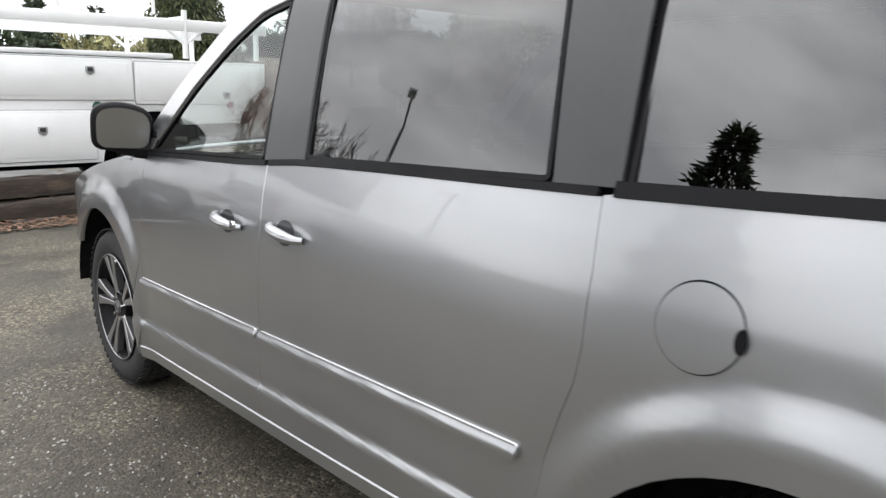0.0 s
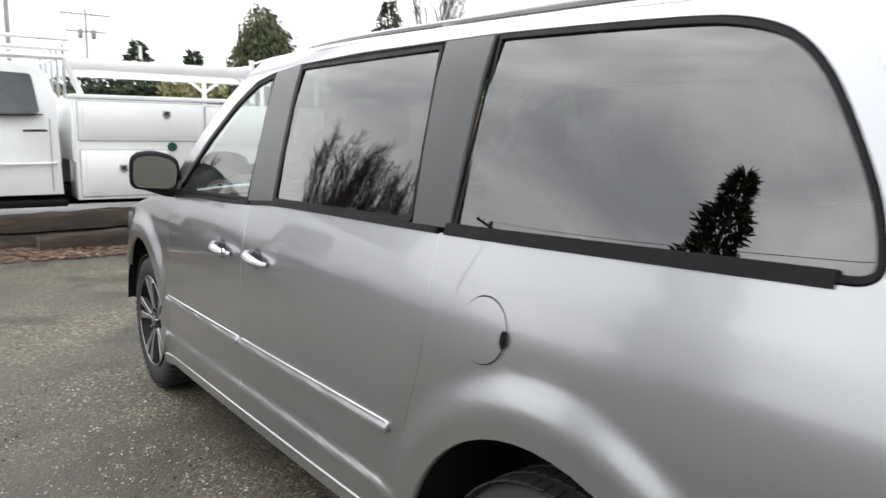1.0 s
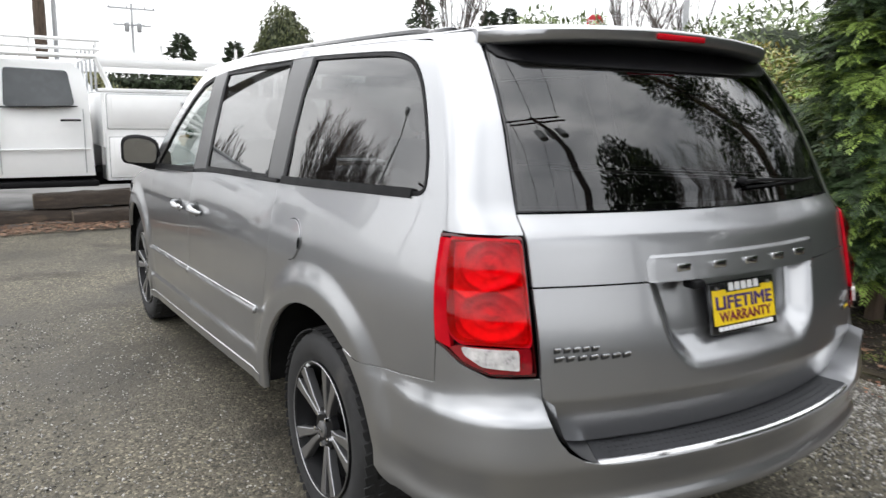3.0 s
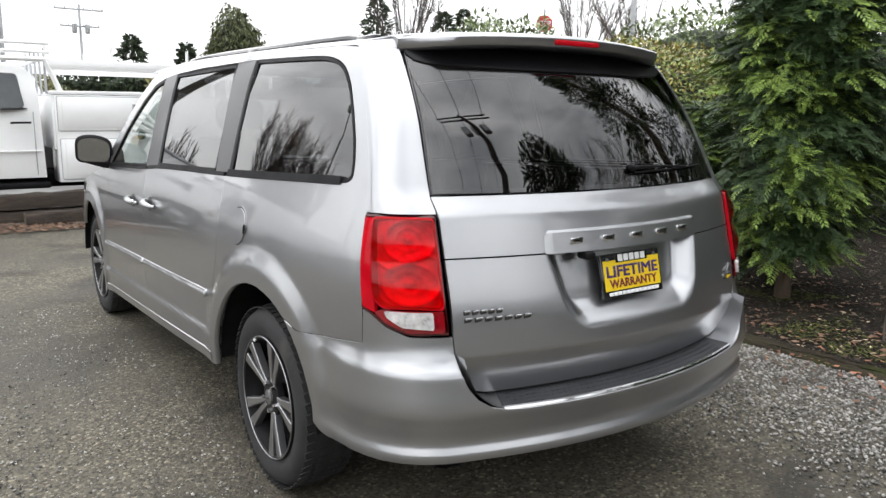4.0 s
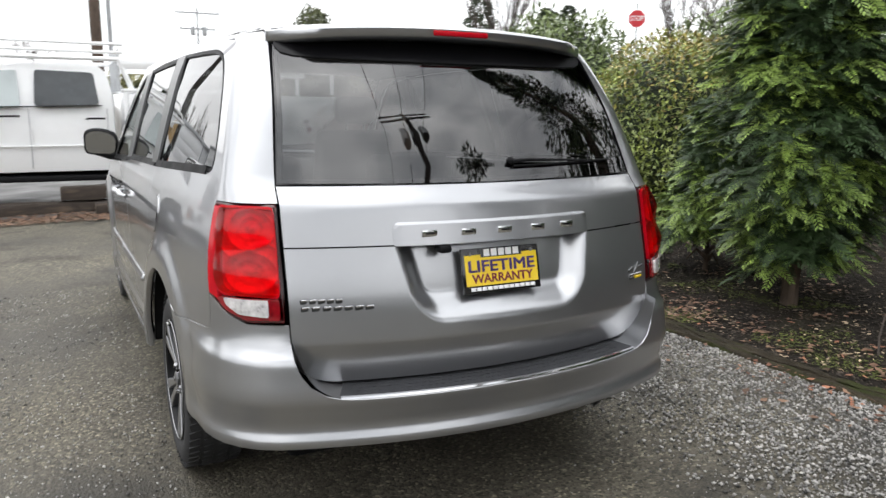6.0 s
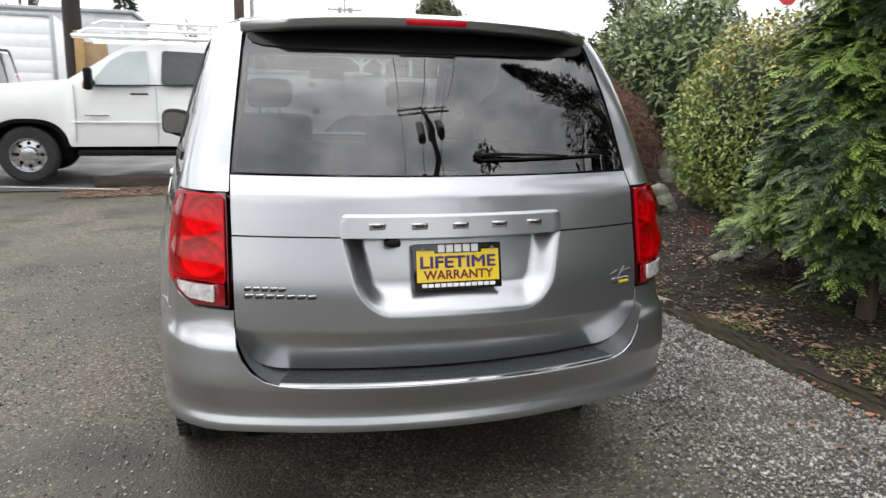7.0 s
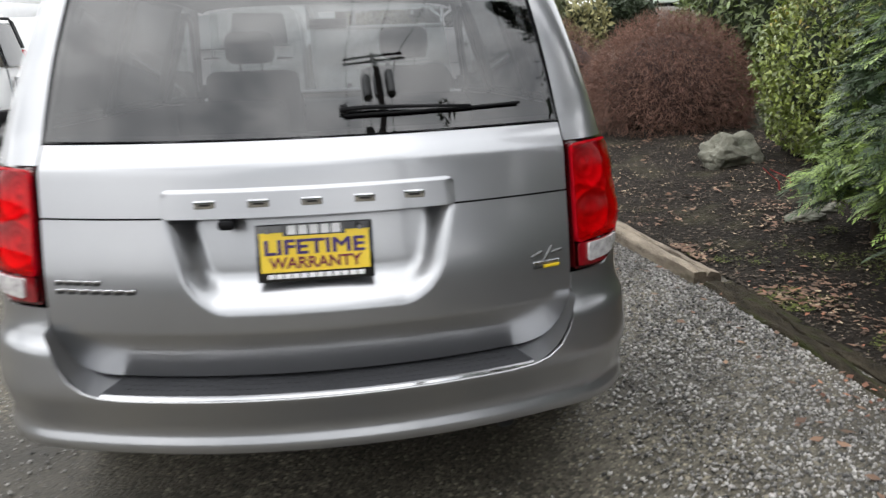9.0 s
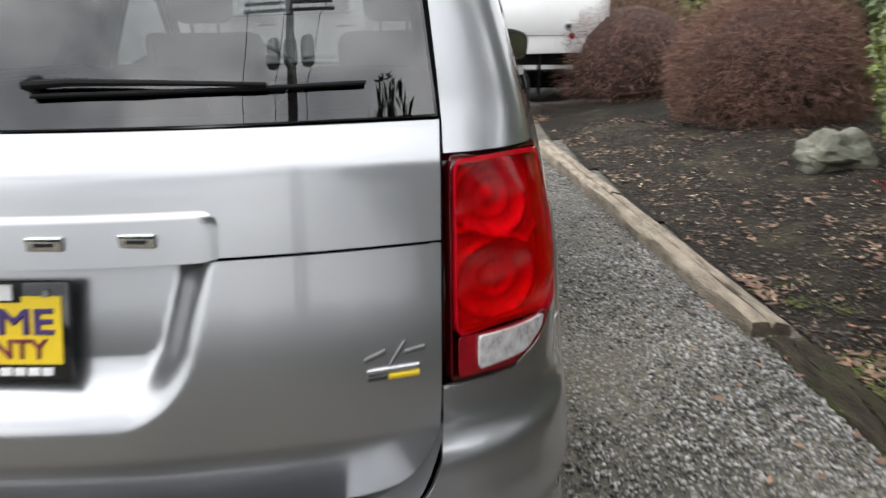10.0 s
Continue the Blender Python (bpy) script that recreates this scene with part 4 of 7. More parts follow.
lip_z = curve([0.0, 0.50, 0.56, 0.605, 0.645, 0.672, 0.69, 0.705], [0.573, 0.574, 0.578, 0.590, 0.616, 0.652, 0.695, 0.75])


def step_map(x, t):
    y0, y1 = v_rear(0.72) + 0.25 * x * x - 0.054, v_rear(0.6) + 0.25 * x * x + 0.02
    return x, y0 + (y1 - y0) * t, lip_z(abs(x)) - 0.001 + 0.018 * t


sheet("bumper_step", [(-0.704, 0), (0.704, 0), (0.704, 1), (-0.704, 1)], step_map, out_up, "paint", bumper, (0.010, 0.12), 0.0, 0.0)


def pad_map(x, t):
    p = step_map(x, 0.13 + 0.8 * t)
    return p[0], p[1], p[2] + 0.003


pad = sheet("step_pad", rounded([(-0.575, 0, 0.0), (0.575, 0, 0.0), (0.535, 1, 0.0), (-0.535, 1, 0.0)], 0), pad_map, out_up, "pad", bumper, (0.06, 0.5), 0.004, 0.0, "black ribbed step pad")
ribs = []
for i in range(46):
    for k in range(4):
        p = pad_map(-0.52 + 1.04 * (i + 0.5 * (k % 2)) / 46, 0.14 + 0.22 * k)
        ribs.append(block((p[0], p[1], p[2] + 0.001), (0.014, 0.006, 0.003), 0.001, 1))
tagged(part("tread_pattern", join(*ribs), "pad", pad), kind="stuff")
part("chrome_strip", tube([(x, step_map(x, 0.04)[1] + 0.004, 0.576) for x in [-0.575 + 1.15 * i / 24 for i in range(25)]], 0.0085, 8), "chrome", bumper, "bright strip along the step")
part("exhaust_tip", tube([(0.52, 0.60, 0.345), (0.52, 0.25, 0.34)], 0.028, 14, False), "steel", van)
# plain underside blocks, set low and out of view to darken the ground
part("underbody", block((0, 2.65, 0.32), (1.40, 4.0, 0.15), 0.03), "dark", van)
part("bumper_underside", block((0, 0.47, 0.41), (1.40, 0.40, 0.16), 0.03), "dark", van)
for x in (-0.28, 0.28):
    part("axle_beam", tube([(x, 1.09, 0.33), (x * 2.2, 1.09, 0.33)], 0.035, 8), "dark", van)
part("tailgate_inner", ([(x, rear_y(x, z) + 0.13, z) for z in (0.6, 0.9, 1.17) for x in (-0.68, -0.35, 0, 0.35, 0.68)], [(r * 5 + c, r * 5 + c + 1, r * 5 + c + 6, r * 5 + c + 5) for r in range(2) for c in range(4)]), "dark", van)

# bonnet, windscreen, nose
def bonnet_map(a, y):
    z = 1.075 - 0.24 * max(0, (y - 3.75) / 1.2) ** 1.25
    w = side_x(min(y, 4.75), 0.98) - 0.01 - 0.25 * ease((y - 4.6) / 0.5)
    return a * w, y + 0.10 * (1 - a * a) * ease((y - 4.2) / 0.7), z + 0.06 * (1 - a * a)


sheet("bonnet", [(-1, 3.80), (-0.5, 3.92), (0, 4.0), (0.5, 3.92), (1, 3.80), (1, 4.85), (0.5, 4.92), (0, 4.95), (-0.5, 4.92), (-1, 4.85)], bonnet_map, out_up, "paint", van, (0.1, 0.06), 0.02, 0.0)


def screen_map(a, t):
    y0, y1 = 4.10 - 0.30 * a * a, 3.26 - 0.16 * a * a
    return a * (0.865 - 0.165 * t), y0 + (y1 - y0) * t, 1.085 + 0.56 * t - 0.02 * t * t + 0.075 * t * (1 - a * a) - 0.02 * (1 - t)


ws = sheet("windscreen", [(-1, 0), (1, 0), (1, 1), (-1, 1)], screen_map, lambda u, t: Vector((0, 1, 1)), "clear", van, (0.1, 0.1), 0.0, 0.0)
ws.visible_shadow = False
nose = prism([(4.55, 0.26), (5.05, 0.28), (5.12, 0.42), (5.13, 0.58), (5.08, 0.76), (4.98, 0.86), (4.60, 0.86)], -0.78, 0.78, "x", 0.05, 3, lambda p: (p.x, p.y - 0.16 * (p.x / 0.78) ** 2 - 0.10 * ease((abs(p.x) - 0.6) / 0.2), p.z))
nose = part("front_bumper", nose, "paint", van)
part("grille", block((0, 5.115, 0.66), (0.9, 0.03, 0.16), 0.01), "gloss_black", nose)
for sg in (-1, 1):
    part("head_lamp", block((sg * 0.68, 4.93, 0.76), (0.26, 0.16, 0.17), 0.05), "clear_lens", nose)
part("bonnet_inner", block((0, 4.3, 0.62), (1.1, 0.9, 0.5), 0.05), "dark", van)

# roof rails
for sg in (-1, 1):
    pts = []
    for i in range(25):
        y = 0.80 + 2.15 * i / 24
        e = min(1, i / 2.0, (24 - i) / 2.0)
        pts.append((sg * (side_x(y, v_edge(y)) - 0.115), y, v_edge(y) + 0.018 + 0.018 * e))
    rail = part("roof_rail", tube(pts, [0.009 + 0.008 * min(1, i / 2.0, (24 - i) / 2.0) for i in range(25)], 10), "gloss_black", van, "black roof rail")
    for y in (0.86, 1.85, 2.88):
        part("rail_foot", block((sg * (side_x(y, v_edge(y)) - 0.115), y, v_edge(y) + 0.026), (0.04, 0.13, 0.036), 0.012), "gloss_black", rail)


def door_mirror(sg):
    c = Vector((sg * 1.025, 3.64, 1.185))
    shell = prism(rounded([(-0.115, -0.085, 0.05), (0.10, -0.095, 0.05), (0.115, 0.06, 0.06), (0.0, 0.10, 0.06), (-0.11, 0.085, 0.06)], 0.05, 5), 0, 0.13, "y", 0.03, 3, lambda p: (p.x * (1 - 0.25 * ease(p.y / 0.16)), p.y, p.z * (1 - 0.25 * ease(p.y / 0.16))))
    m = Matrix.Translation(c) @ pose(0, 0, 0, 7, 0, sg * 12)
    hs = part("door_mirror", moved(shell, m), "black", van, "black door mirror")
    gl = prism(rounded([(-0.095, -0.068, 0.04), (0.085, -0.076, 0.04), (0.097, 0.048, 0.05), (0.0, 0.080, 0.05), (-0.092, 0.068, 0.05)], 0.04, 5), -0.006, 0.001, "y")
    part("mirror_glass", moved(gl, m), "mirror", hs)
    part("mirror_arm", tube([(sg * 0.90, 3.66, 1.105), (sg * 0.97, 3.67, 1.105), (sg * 1.06, 3.69, 1.13)], [0.045, 0.035, 0.03], 10), "black", hs)
    part("mirror_foot", prism(rounded([(3.56, 1.095), (3.74, 1.085), (3.70, 1.13), (3.60, 1.19)], 0.02, 3), sg * 0.86, sg * 0.925, "x", 0.006), "black", hs)


for sg in (-1, 1):
    door_mirror(sg)

# wheels


def wheel_parts():
    """The wheel's meshes round an axle along x, its face towards negative x at x = 0."""
    tyre = lathe([(0.19, 0.235), (0.205, 0.25), (0.212, 0.29), (0.205, 0.335), (0.185, 0.352), (0.15, 0.360), (0.11, 0.362), (0.07, 0.360), (0.035, 0.352), (0.012, 0.335), (0.001, 0.305), (0.004, 0.270), (0.014, 0.250), (0.016, 0.238)], 64)
    tread = []
    for k in range(60):
        a = 2 * math.pi * k / 60
        for x, w, r in ((0.030, 0.040, 0.3575), (0.082, 0.034, 0.3625), (0.138, 0.034, 0.3625), (0.190, 0.040, 0.3575)):
            tread.append(block((0, 0, 0), (w, 0.028, 0.004), 0.0, 1, pose(x, r * math.cos(a), r * math.sin(a)) @ pose(0, 0, 0, math.degrees(a) - 90) @ pose(0, 0, 0, 0, 0, 12)))
    barrel = lathe([(0.016, 0.246), (0.006, 0.246), (0.004, 0.240), (0.010, 0.232), (0.04, 0.226), (0.06, 0.215), (0.17, 0.21)], 64)
    lip = lathe([(0.0045, 0.2450), (0.0022, 0.2430), (0.0022, 0.2405), (0.006, 0.2385)], 64)
    disc = lathe([(0.10, 0.0), (0.10, 0.212)], 48)
    return tyre, join(*tread), barrel, lip, disc


tyre_g, tread_g, barrel_g, lip_g, disc_g = wheel_parts()


def spoke_geo(side):
    """One limb of a split spoke: broad at the rim, narrow at the hub, with a machined face."""
    lo = 0.06
    pts = [(-0.012, lo), (0.008, lo), (0.019, 0.12), (0.041, 0.19), (0.054, 0.231), (0.008, 0.238), (0.003, 0.18), (-0.007, 0.12)]
    pts = [(side * a + side * 0.012, r) for a, r in pts]
    geo = prism(pts, 0.012, 0.045, "x", 0.003, 1, lambda p: (p.x + 0.010 * ease((0.16 - p.z) / 0.1) - 0.006 * ease((p.z - 0.15) / 0.08), p.y, p.z))
    return geo


WHEEL = None


def wheel_at(x, y, flip):
    global WHEEL
    if WHEEL is None:
        rim = part("wheel", barrel_g, "rim_black", None, "black and machined alloy wheel")
        tyre = part("tyre", tyre_g, "rubber", rim, sharp=60)
        tagged(part("tread_pattern", tread_g, "rubber", tyre, smooth=False), kind="stuff")
        part("rim_lip", lip_g, "machined", rim)
        part("brake_disc", disc_g, "dark", rim)
        for k in range(5):
            for side in (-1, 1):
                s = part("spoke", moved(spoke_geo(side), pose(0, 0, 0, 72 * k + 20)), "machined", rim, sharp=20)
            web = prism([(-0.010, 0.075), (0.010, 0.075), (0.018, 0.20), (-0.018, 0.20)], 0.034, 0.05, "x", 0.002, 1)
            part("spoke_pocket", moved(web, pose(0, 0, 0, 72 * k + 20)), "rim_black", rim)
            part("lug_nut", moved(lathe([(0.010, 0.0), (0.010, 0.009), (0.03, 0.010)], 6), pose(0, 0.057 * math.cos(radians(72 * k + 56)), 0.057 * math.sin(radians(72 * k + 56)))), "chrome", rim)
        part("hub", lathe([(0.02, 0.0), (0.02, 0.05), (0.026, 0.076), (0.05, 0.080)], 32), "rim_black", rim)
        part("centre_cap", lathe([(0.008, 0.0), (0.009, 0.022), (0.013, 0.030), (0.03, 0.031)], 32), "machined", rim)
        part("cap_emblem", block((0.0065, 0, 0), (0.004, 0.034, 0.010), 0.002, 1), "gloss_black", rim)
        part("valve_cap", tube([(0.0, 0.10, 0.207), (0.022, 0.105, 0.216)], 0.006, 8), "white_print", rim)
        WHEEL = rim
        ob = rim
        ob.matrix_basis = pose(x, y, HUB_Z, 0, 0, 180 if flip else 0)
    else:
        ob = copy_thing(WHEEL, pose(x, y, HUB_Z, 40 if y > 2 else 15, 0, 180 if flip else 0))
    ob.parent = van
    return ob


for hy in HUBS:
    wheel_at(-0.953, hy, False)
for hy in HUBS:
    wheel_at(0.953, hy, True)

# cabin
part("floor_pan", block((0, 2.3, 0.42), (1.7, 3.9, 0.06), 0.01), "interior", van)
part("headliner", ([(roof_map(a / 8, t)[0] * 0.96, roof_map(a / 8, t)[1], roof_map(a / 8, t)[2] - 0.035) for t in (0.03, 0.15, 0.3, 0.45, 0.6, 0.75, 0.9, 0.98) for a in range(-8, 9)], [(r * 17 + c, r * 17 + c + 17, r * 17 + c + 18, r * 17 + c + 1) for r in range(7) for c in range(16)]), "headliner", van)
part("dashboard", prism([(3.45, 0.7), (3.42, 0.98), (3.55, 1.05), (4.0, 1.04), (4.0, 0.7)], -0.78, 0.78, "x", 0.04, 2), "interior", van)
st = lathe([(-0.012, 0.185), (0, 0.197), (0.012, 0.185), (0, 0.173), (-0.012, 0.185)], 28, "y")
steer = part("steering_wheel", moved(st, pose(-0.38, 3.30, 1.04, -22, 0, 0)), "gloss_black", van)
part("wheel_boss", moved(join(block((0, 0, 0), (0.13, 0.05, 0.09), 0.02), block((0, 0, 0), (0.34, 0.02, 0.03), 0.008)), pose(-0.38, 3.31, 1.04, -22, 0, 0)), "interior", steer)
part("rear_view_mirror", block((0, 3.22, 1.545), (0.24, 0.03, 0.065), 0.015), "black", van)


def seat(x, y, w, top, rest=True):
    cush = part("seat", block((x, y + 0.22, 0.68), (w, 0.52, 0.16), 0.06, 3), "seat", van)
    part("backrest", block((0, 0, 0), (w, 0.14, top - 0.72), 0.06, 3, Matrix.Translation((x, y - 0.06, (top + 0.72) / 2)) @ pose(0, 0, 0, 12)), "seat", cush)
    if rest:
        part("head_rest", block((x, y - 0.13, top + 0.12), (0.27, 0.11, 0.17), 0.05, 3), "seat", cush)
        part("rest_posts", join(*(tube([(x + d, y - 0.12, top - 0.05), (x + d, y - 0.13, top + 0.08)], 0.007, 6) for d in (-0.06, 0.06))), "steel", cush)
    part("seat_base", block((x, y + 0.2, 0.52), (w * 0.8, 0.45, 0.2), 0.03), "interior", cush)


for x in (-0.43, 0.43):
    seat(x, 2.78, 0.52, 1.30)
    seat(x, 1.90, 0.50, 1.20, False)
seat(0, 0.98, 1.25, 1.12, False)

# stretch the body slightly about the rear axle: longer overhang, a little taller and wider
rolling = {o for w in van.children if w.name.startswith("wheel") and not w.name.startswith("wheel_") for o in (w, *w.children_recursive)}
seen_meshes = set()
for o in van.children_recursive:
    if o in rolling or o.type != "MESH" or o.data.name in seen_meshes:
        continue
    seen_meshes.add(o.data.name)
    for vert in o.data.vertices:
        p = vert.co + o.location
        p = Vector((p.x * 1.0105, p.y - 0.038 * max(0.0, 1.09 - p.y), 0.362 + (p.z - 0.362) * 1.02))
        vert.co = p - o.location

# ---- ground ----


def ground_z(x, y):
    """The lot's height: level under the van, rising towards the planted bed."""
    z = 0.065 * ease((x - 0.72) / 0.36) + 0.06 * ease((x - 1.05) / 1.0)
    z -= 0.03 * ease((-1.2 - x) / 1.2)
    z += 2.85 * ease((x - 3.0) / 14.0) * ease((y - 12.0) / 38.0)
    return z


def rough_z(x, y):
    return ground_z(x, y) + 0.010 * noise.noise((x * 1.3, y * 1.3, 0.0)) + 0.004 * noise.noise((x * 5, y * 5, 3.0))


def gravel(name, tone, dark, wet):
    """Crushed gravel: pieces of 1 to 2 cm, each with its own tone, in patches trodden dark."""
    m = bpy.data.materials.new(name)
    m.use_nodes = True
    n, l = m.node_tree.nodes, m.node_tree.links
    b = n["Principled BSDF"]
    geo = n.new("ShaderNodeNewGeometry")
    vor, vor2, big, mid = (n.new("ShaderNodeTex" + k) for k in ("Voronoi", "Voronoi", "Noise", "Noise"))
    vor.inputs["Scale"].default_value, vor2.inputs["Scale"].default_value = 84.0, 190.0
    big.inputs["Scale"].default_value, big.inputs["Detail"].default_value = 0.8, 6.0
    mid.inputs["Scale"].default_value, mid.inputs["Detail"].default_value = 1.9, 9.0
    for t in (vor, vor2, big, mid):
        l.new(geo.outputs["Position"], t.inputs["Vector"])
    bw = n.new("ShaderNodeSeparateColor")
    l.new(vor.outputs["Color"], bw.inputs["Color"])
    pieces = n.new("ShaderNodeValToRGB")
    e = pieces.color_ramp.elements
    e[0].color, e[1].color = (*[c * 0.30 for c in tone], 1), (*[min(0.8, c * 2.9) for c in tone], 1)
    k = e.new(0.55)
    k.color = (*tone, 1)
    k2 = e.new(0.88)
    k2.color = (*[c * 1.3 for c in tone], 1)
    l.new(bw.outputs["Red"], pieces.inputs["Fac"])

    def ranged(src, lo, hi, a, c):
        r = n.new("ShaderNodeMapRange")
        l.new(src, r.inputs["Value"])
        for key, x in zip(("From Min", "From Max", "To Min", "To Max"), (lo, hi, a, c)):
            r.inputs[key].default_value = x
        return r.outputs["Result"]

    def mix(a, c, fac):
        x = n.new("ShaderNodeMix")
        x.data_type = "RGBA"
        l.new(a, x.inputs["A"])
        x.inputs["B"].default_value = (*c, 1)
        l.new(fac, x.inputs["Factor"])
        return x.outputs["Result"]
    col = mix(pieces.outputs["Color"], dark, ranged(big.outputs["Fac"], 0.42, 0.66, 0.0, wet))
    col = mix(col, [c * 0.5 for c in dark], ranged(mid.outputs["Fac"], 0.52, 0.68, 0.0, 0.72))
    l.new(col, b.inputs["Base Color"])
    l.new(ranged(big.outputs["Fac"], 0.35, 0.7, 0.85, 0.6), b.inputs["Roughness"])
    add = n.new("ShaderNodeMath")
    add.operation = "ADD"
    l.new(vor.outputs["Distance"], add.inputs[0])
    l.new(ranged(vor2.outputs["Distance"], 0, 1, 0, 0.35), add.inputs[1])
    bp = n.new("ShaderNodeBump")
    bp.inputs["Strength"].default_value, bp.inputs["Distance"].default_value = 0.55, 0.008
    bp.invert = True
    l.new(add.outputs[0], bp.inputs["Height"])
    l.new(bp.outputs["Normal"], b.inputs["Normal"])
    return m


M["gravel"] = gravel("lot_gravel", (0.100, 0.089, 0.065), (0.036, 0.031, 0.021), 0.92)
M["soil"] = mat("bed_soil", (0.020, 0.016, 0.012), 0.95, spec=0.2, var=0.35, scale=5, fine=60, bump=0.05, bump_scale=32, tint=(0.011, 0.009, 0.007), stain=(0.055, 0.050, 0.030), stain_scale=2.2, stain_at=0.56)


def grid_sheet(name, xs, ys, zf, material, label, category, keep=None):
    nx = len(xs)
    v = [(x, y, zf(x, y)) for y in ys for x in xs]
    f = [(j * nx + i, j * nx + i + 1, (j + 1) * nx + i + 1, (j + 1) * nx + i) for j in range(len(ys) - 1) for i in range(nx - 1)
         if keep is None or keep((xs[i] + xs[i + 1]) / 2, (ys[j] + ys[j + 1]) / 2)]
    ob = link(name, mesh_of(name, v, f, True), None, label, "structure", M[material])
    return tagged(ob, category=category)


def steps(*spans):
    out = []
    for lo, hi, d in spans:
        k = max(1, round((hi - lo) / d))
        out += [lo + (hi - lo) * i / k for i in range(k)]
    return out + [spans[-1][1]]


grid_sheet("ground", steps((-400, -60, 68), (-60, -12, 6), (-12, -4, 0.5), (-4, 5, 0.12), (5, 30, 1.0), (30, 60, 6), (60, 400, 68)),
           steps((-400, -60, 68), (-60, -8, 5), (-8, -3, 0.5), (-3, 10, 0.14), (10, 32, 1.0), (32, 62, 6), (62, 400, 68)),
           rough_z, "gravel", "grey compacted gravel lot, damp in patches", "ground")


def road_keep(x, y):
    return y > 8.75 + 0.25 * noise.noise((x * 0.9, 1.0, 0.0)) - 0.05 * x and x < 6


grid_sheet("road", steps((-60, -12, 8), (-12, 6, 0.4)), steps((7.4, 16, 0.25), (16, 28, 2.0)), lambda x, y: ground_z(x, y) + 0.016, "asphalt", "dark damp asphalt beside the gravel", "road", road_keep)
stripe = part("road_stripe", ([(x, y, ground_z(x, y) + 0.023) for x in (-14, -10, -6, -2.1) for y in (8.28 - 0.27 * x, 8.38 - 0.27 * x)], [(0, 2, 3, 1), (2, 4, 5, 3), (4, 6, 7, 5)]), "stripe", None)
tagged(stripe, "worn white stripe painted on the asphalt", "road marking", kind="structure")


def bed_z(x, y):
    edge = bed_edge(y)
    return ground_z(x, y) + 0.012 + 0.10 * ease((x - edge) / 0.9) + 0.13 * ease((x - edge - 0.6) / 1.6) + 0.022 * noise.noise((x * 2.2, y * 2.2, 5.0)) * ease((x - edge) / 0.3)


def bed_edge(y):
    return 2.12 - 0.07 * (y - 1.5) if y > 1.9 else 2.10 - 0.03 * (y - 1.9)


grid_sheet("planting_bed", steps((0.9, 5.2, 0.11), (5.2, 14, 0.6)), steps((-9, -2, 0.4), (-2, 9.5, 0.13), (9.5, 14, 0.5)), bed_z, "soil", "dark soil bed with bark and fallen leaves", "ground",
           lambda x, y: x > bed_edge(y) - 0.02)


def fast(name, verts, tris, material, parent=None, smooth=False):
    me = bpy.data.meshes.new(name)
    verts, tris = np.asarray(verts, np.float32), np.asarray(tris, np.int32)
    me.vertices.add(len(verts))
    me.vertices.foreach_set("co", verts.ravel())
    me.loops.add(tris.size)
    me.loops.foreach_set("vertex_index", tris.ravel())
    me.polygons.add(len(tris))
    me.polygons.foreach_set("loop_start", np.arange(0, tris.size, 3, dtype=np.int32))
    me.update(calc_edges=True)
    if smooth:
        me.shade_smooth()
    return link(name, me, parent, material=M[material])


def pebbles(rng, n, region, lo, hi, zf, fade=False):
    """Many small faceted stones lying on the ground."""
    x0, x1, y0, y1 = region
    x, y = rng.uniform(x0, x1, n), rng.uniform(y0, y1, n)
    if fade:
        x = x1 - (x1 - x0) * (1 - np.sqrt(1 - rng.random(n))) + 0.08 * np.sin(y * 3.1)
        x = np.minimum(x, x1)
    r = lo + (hi - lo) * rng.random(n) ** 2
    z = np.array([zf(a, b) for a, b in zip(x, y)]) + r * 0.25
    base = np.array([(1, 0, 0), (-1, 0, 0), (0, 1, 0), (0, -1, 0), (0, 0, 0.75), (0, 0, -0.75)], float)
    tri = np.array([(0, 2, 4), (2, 1, 4), (1, 3, 4), (3, 0, 4), (2, 0, 5), (1, 2, 5), (3, 1, 5), (0, 3, 5)])
    v = base[None] * (1 + rng.uniform(-0.35, 0.35, (n, 6, 1))) + rng.uniform(-0.25, 0.25, (n, 6, 3))
    a = rng.uniform(0, 6.28, n)
    c, s = np.cos(a)[:, None], np.sin(a)[:, None]
    vx, vy = v[..., 0] * c - v[..., 1] * s, v[..., 0] * s + v[..., 1] * c
    out = np.stack([vx * r[:, None] + x[:, None], vy * r[:, None] + y[:, None], v[..., 2] * r[:, None] + z[:, None]], -1)
    return out.reshape(-1, 3), (tri[None] + 6 * np.arange(n)[:, None, None]).reshape(-1, 3)


def stacked(pieces):
    vs, ts, k = [], [], 0
    for v, t in pieces:
        vs.append(v)
        ts.append(t + k)
        k += len(v)
    return np.concatenate(vs), np.concatenate(ts)


rng = np.random.default_rng(4)
loose = [pebbles(rng, 34000, (0.72, 2.06, -1.5, 3.2), 0.0035, 0.0115, ground_z, True), pebbles(rng, 12000, (0.75, 1.85, 3.2, 7.0), 0.004, 0.011, ground_z),
         pebbles(rng, 9000, (-2.9, -0.95, -0.6, 4.5), 0.003, 0.009, ground_z), pebbles(rng, 1200, (-2.4, 0.8, -1.5, 0.4), 0.003, 0.008, ground_z)]
tagged(fast("gravel_stones", *stacked(loose), "stones"), "loose grey gravel stones on the lot", "gravel", kind="stuff")

# ---- timbers ----


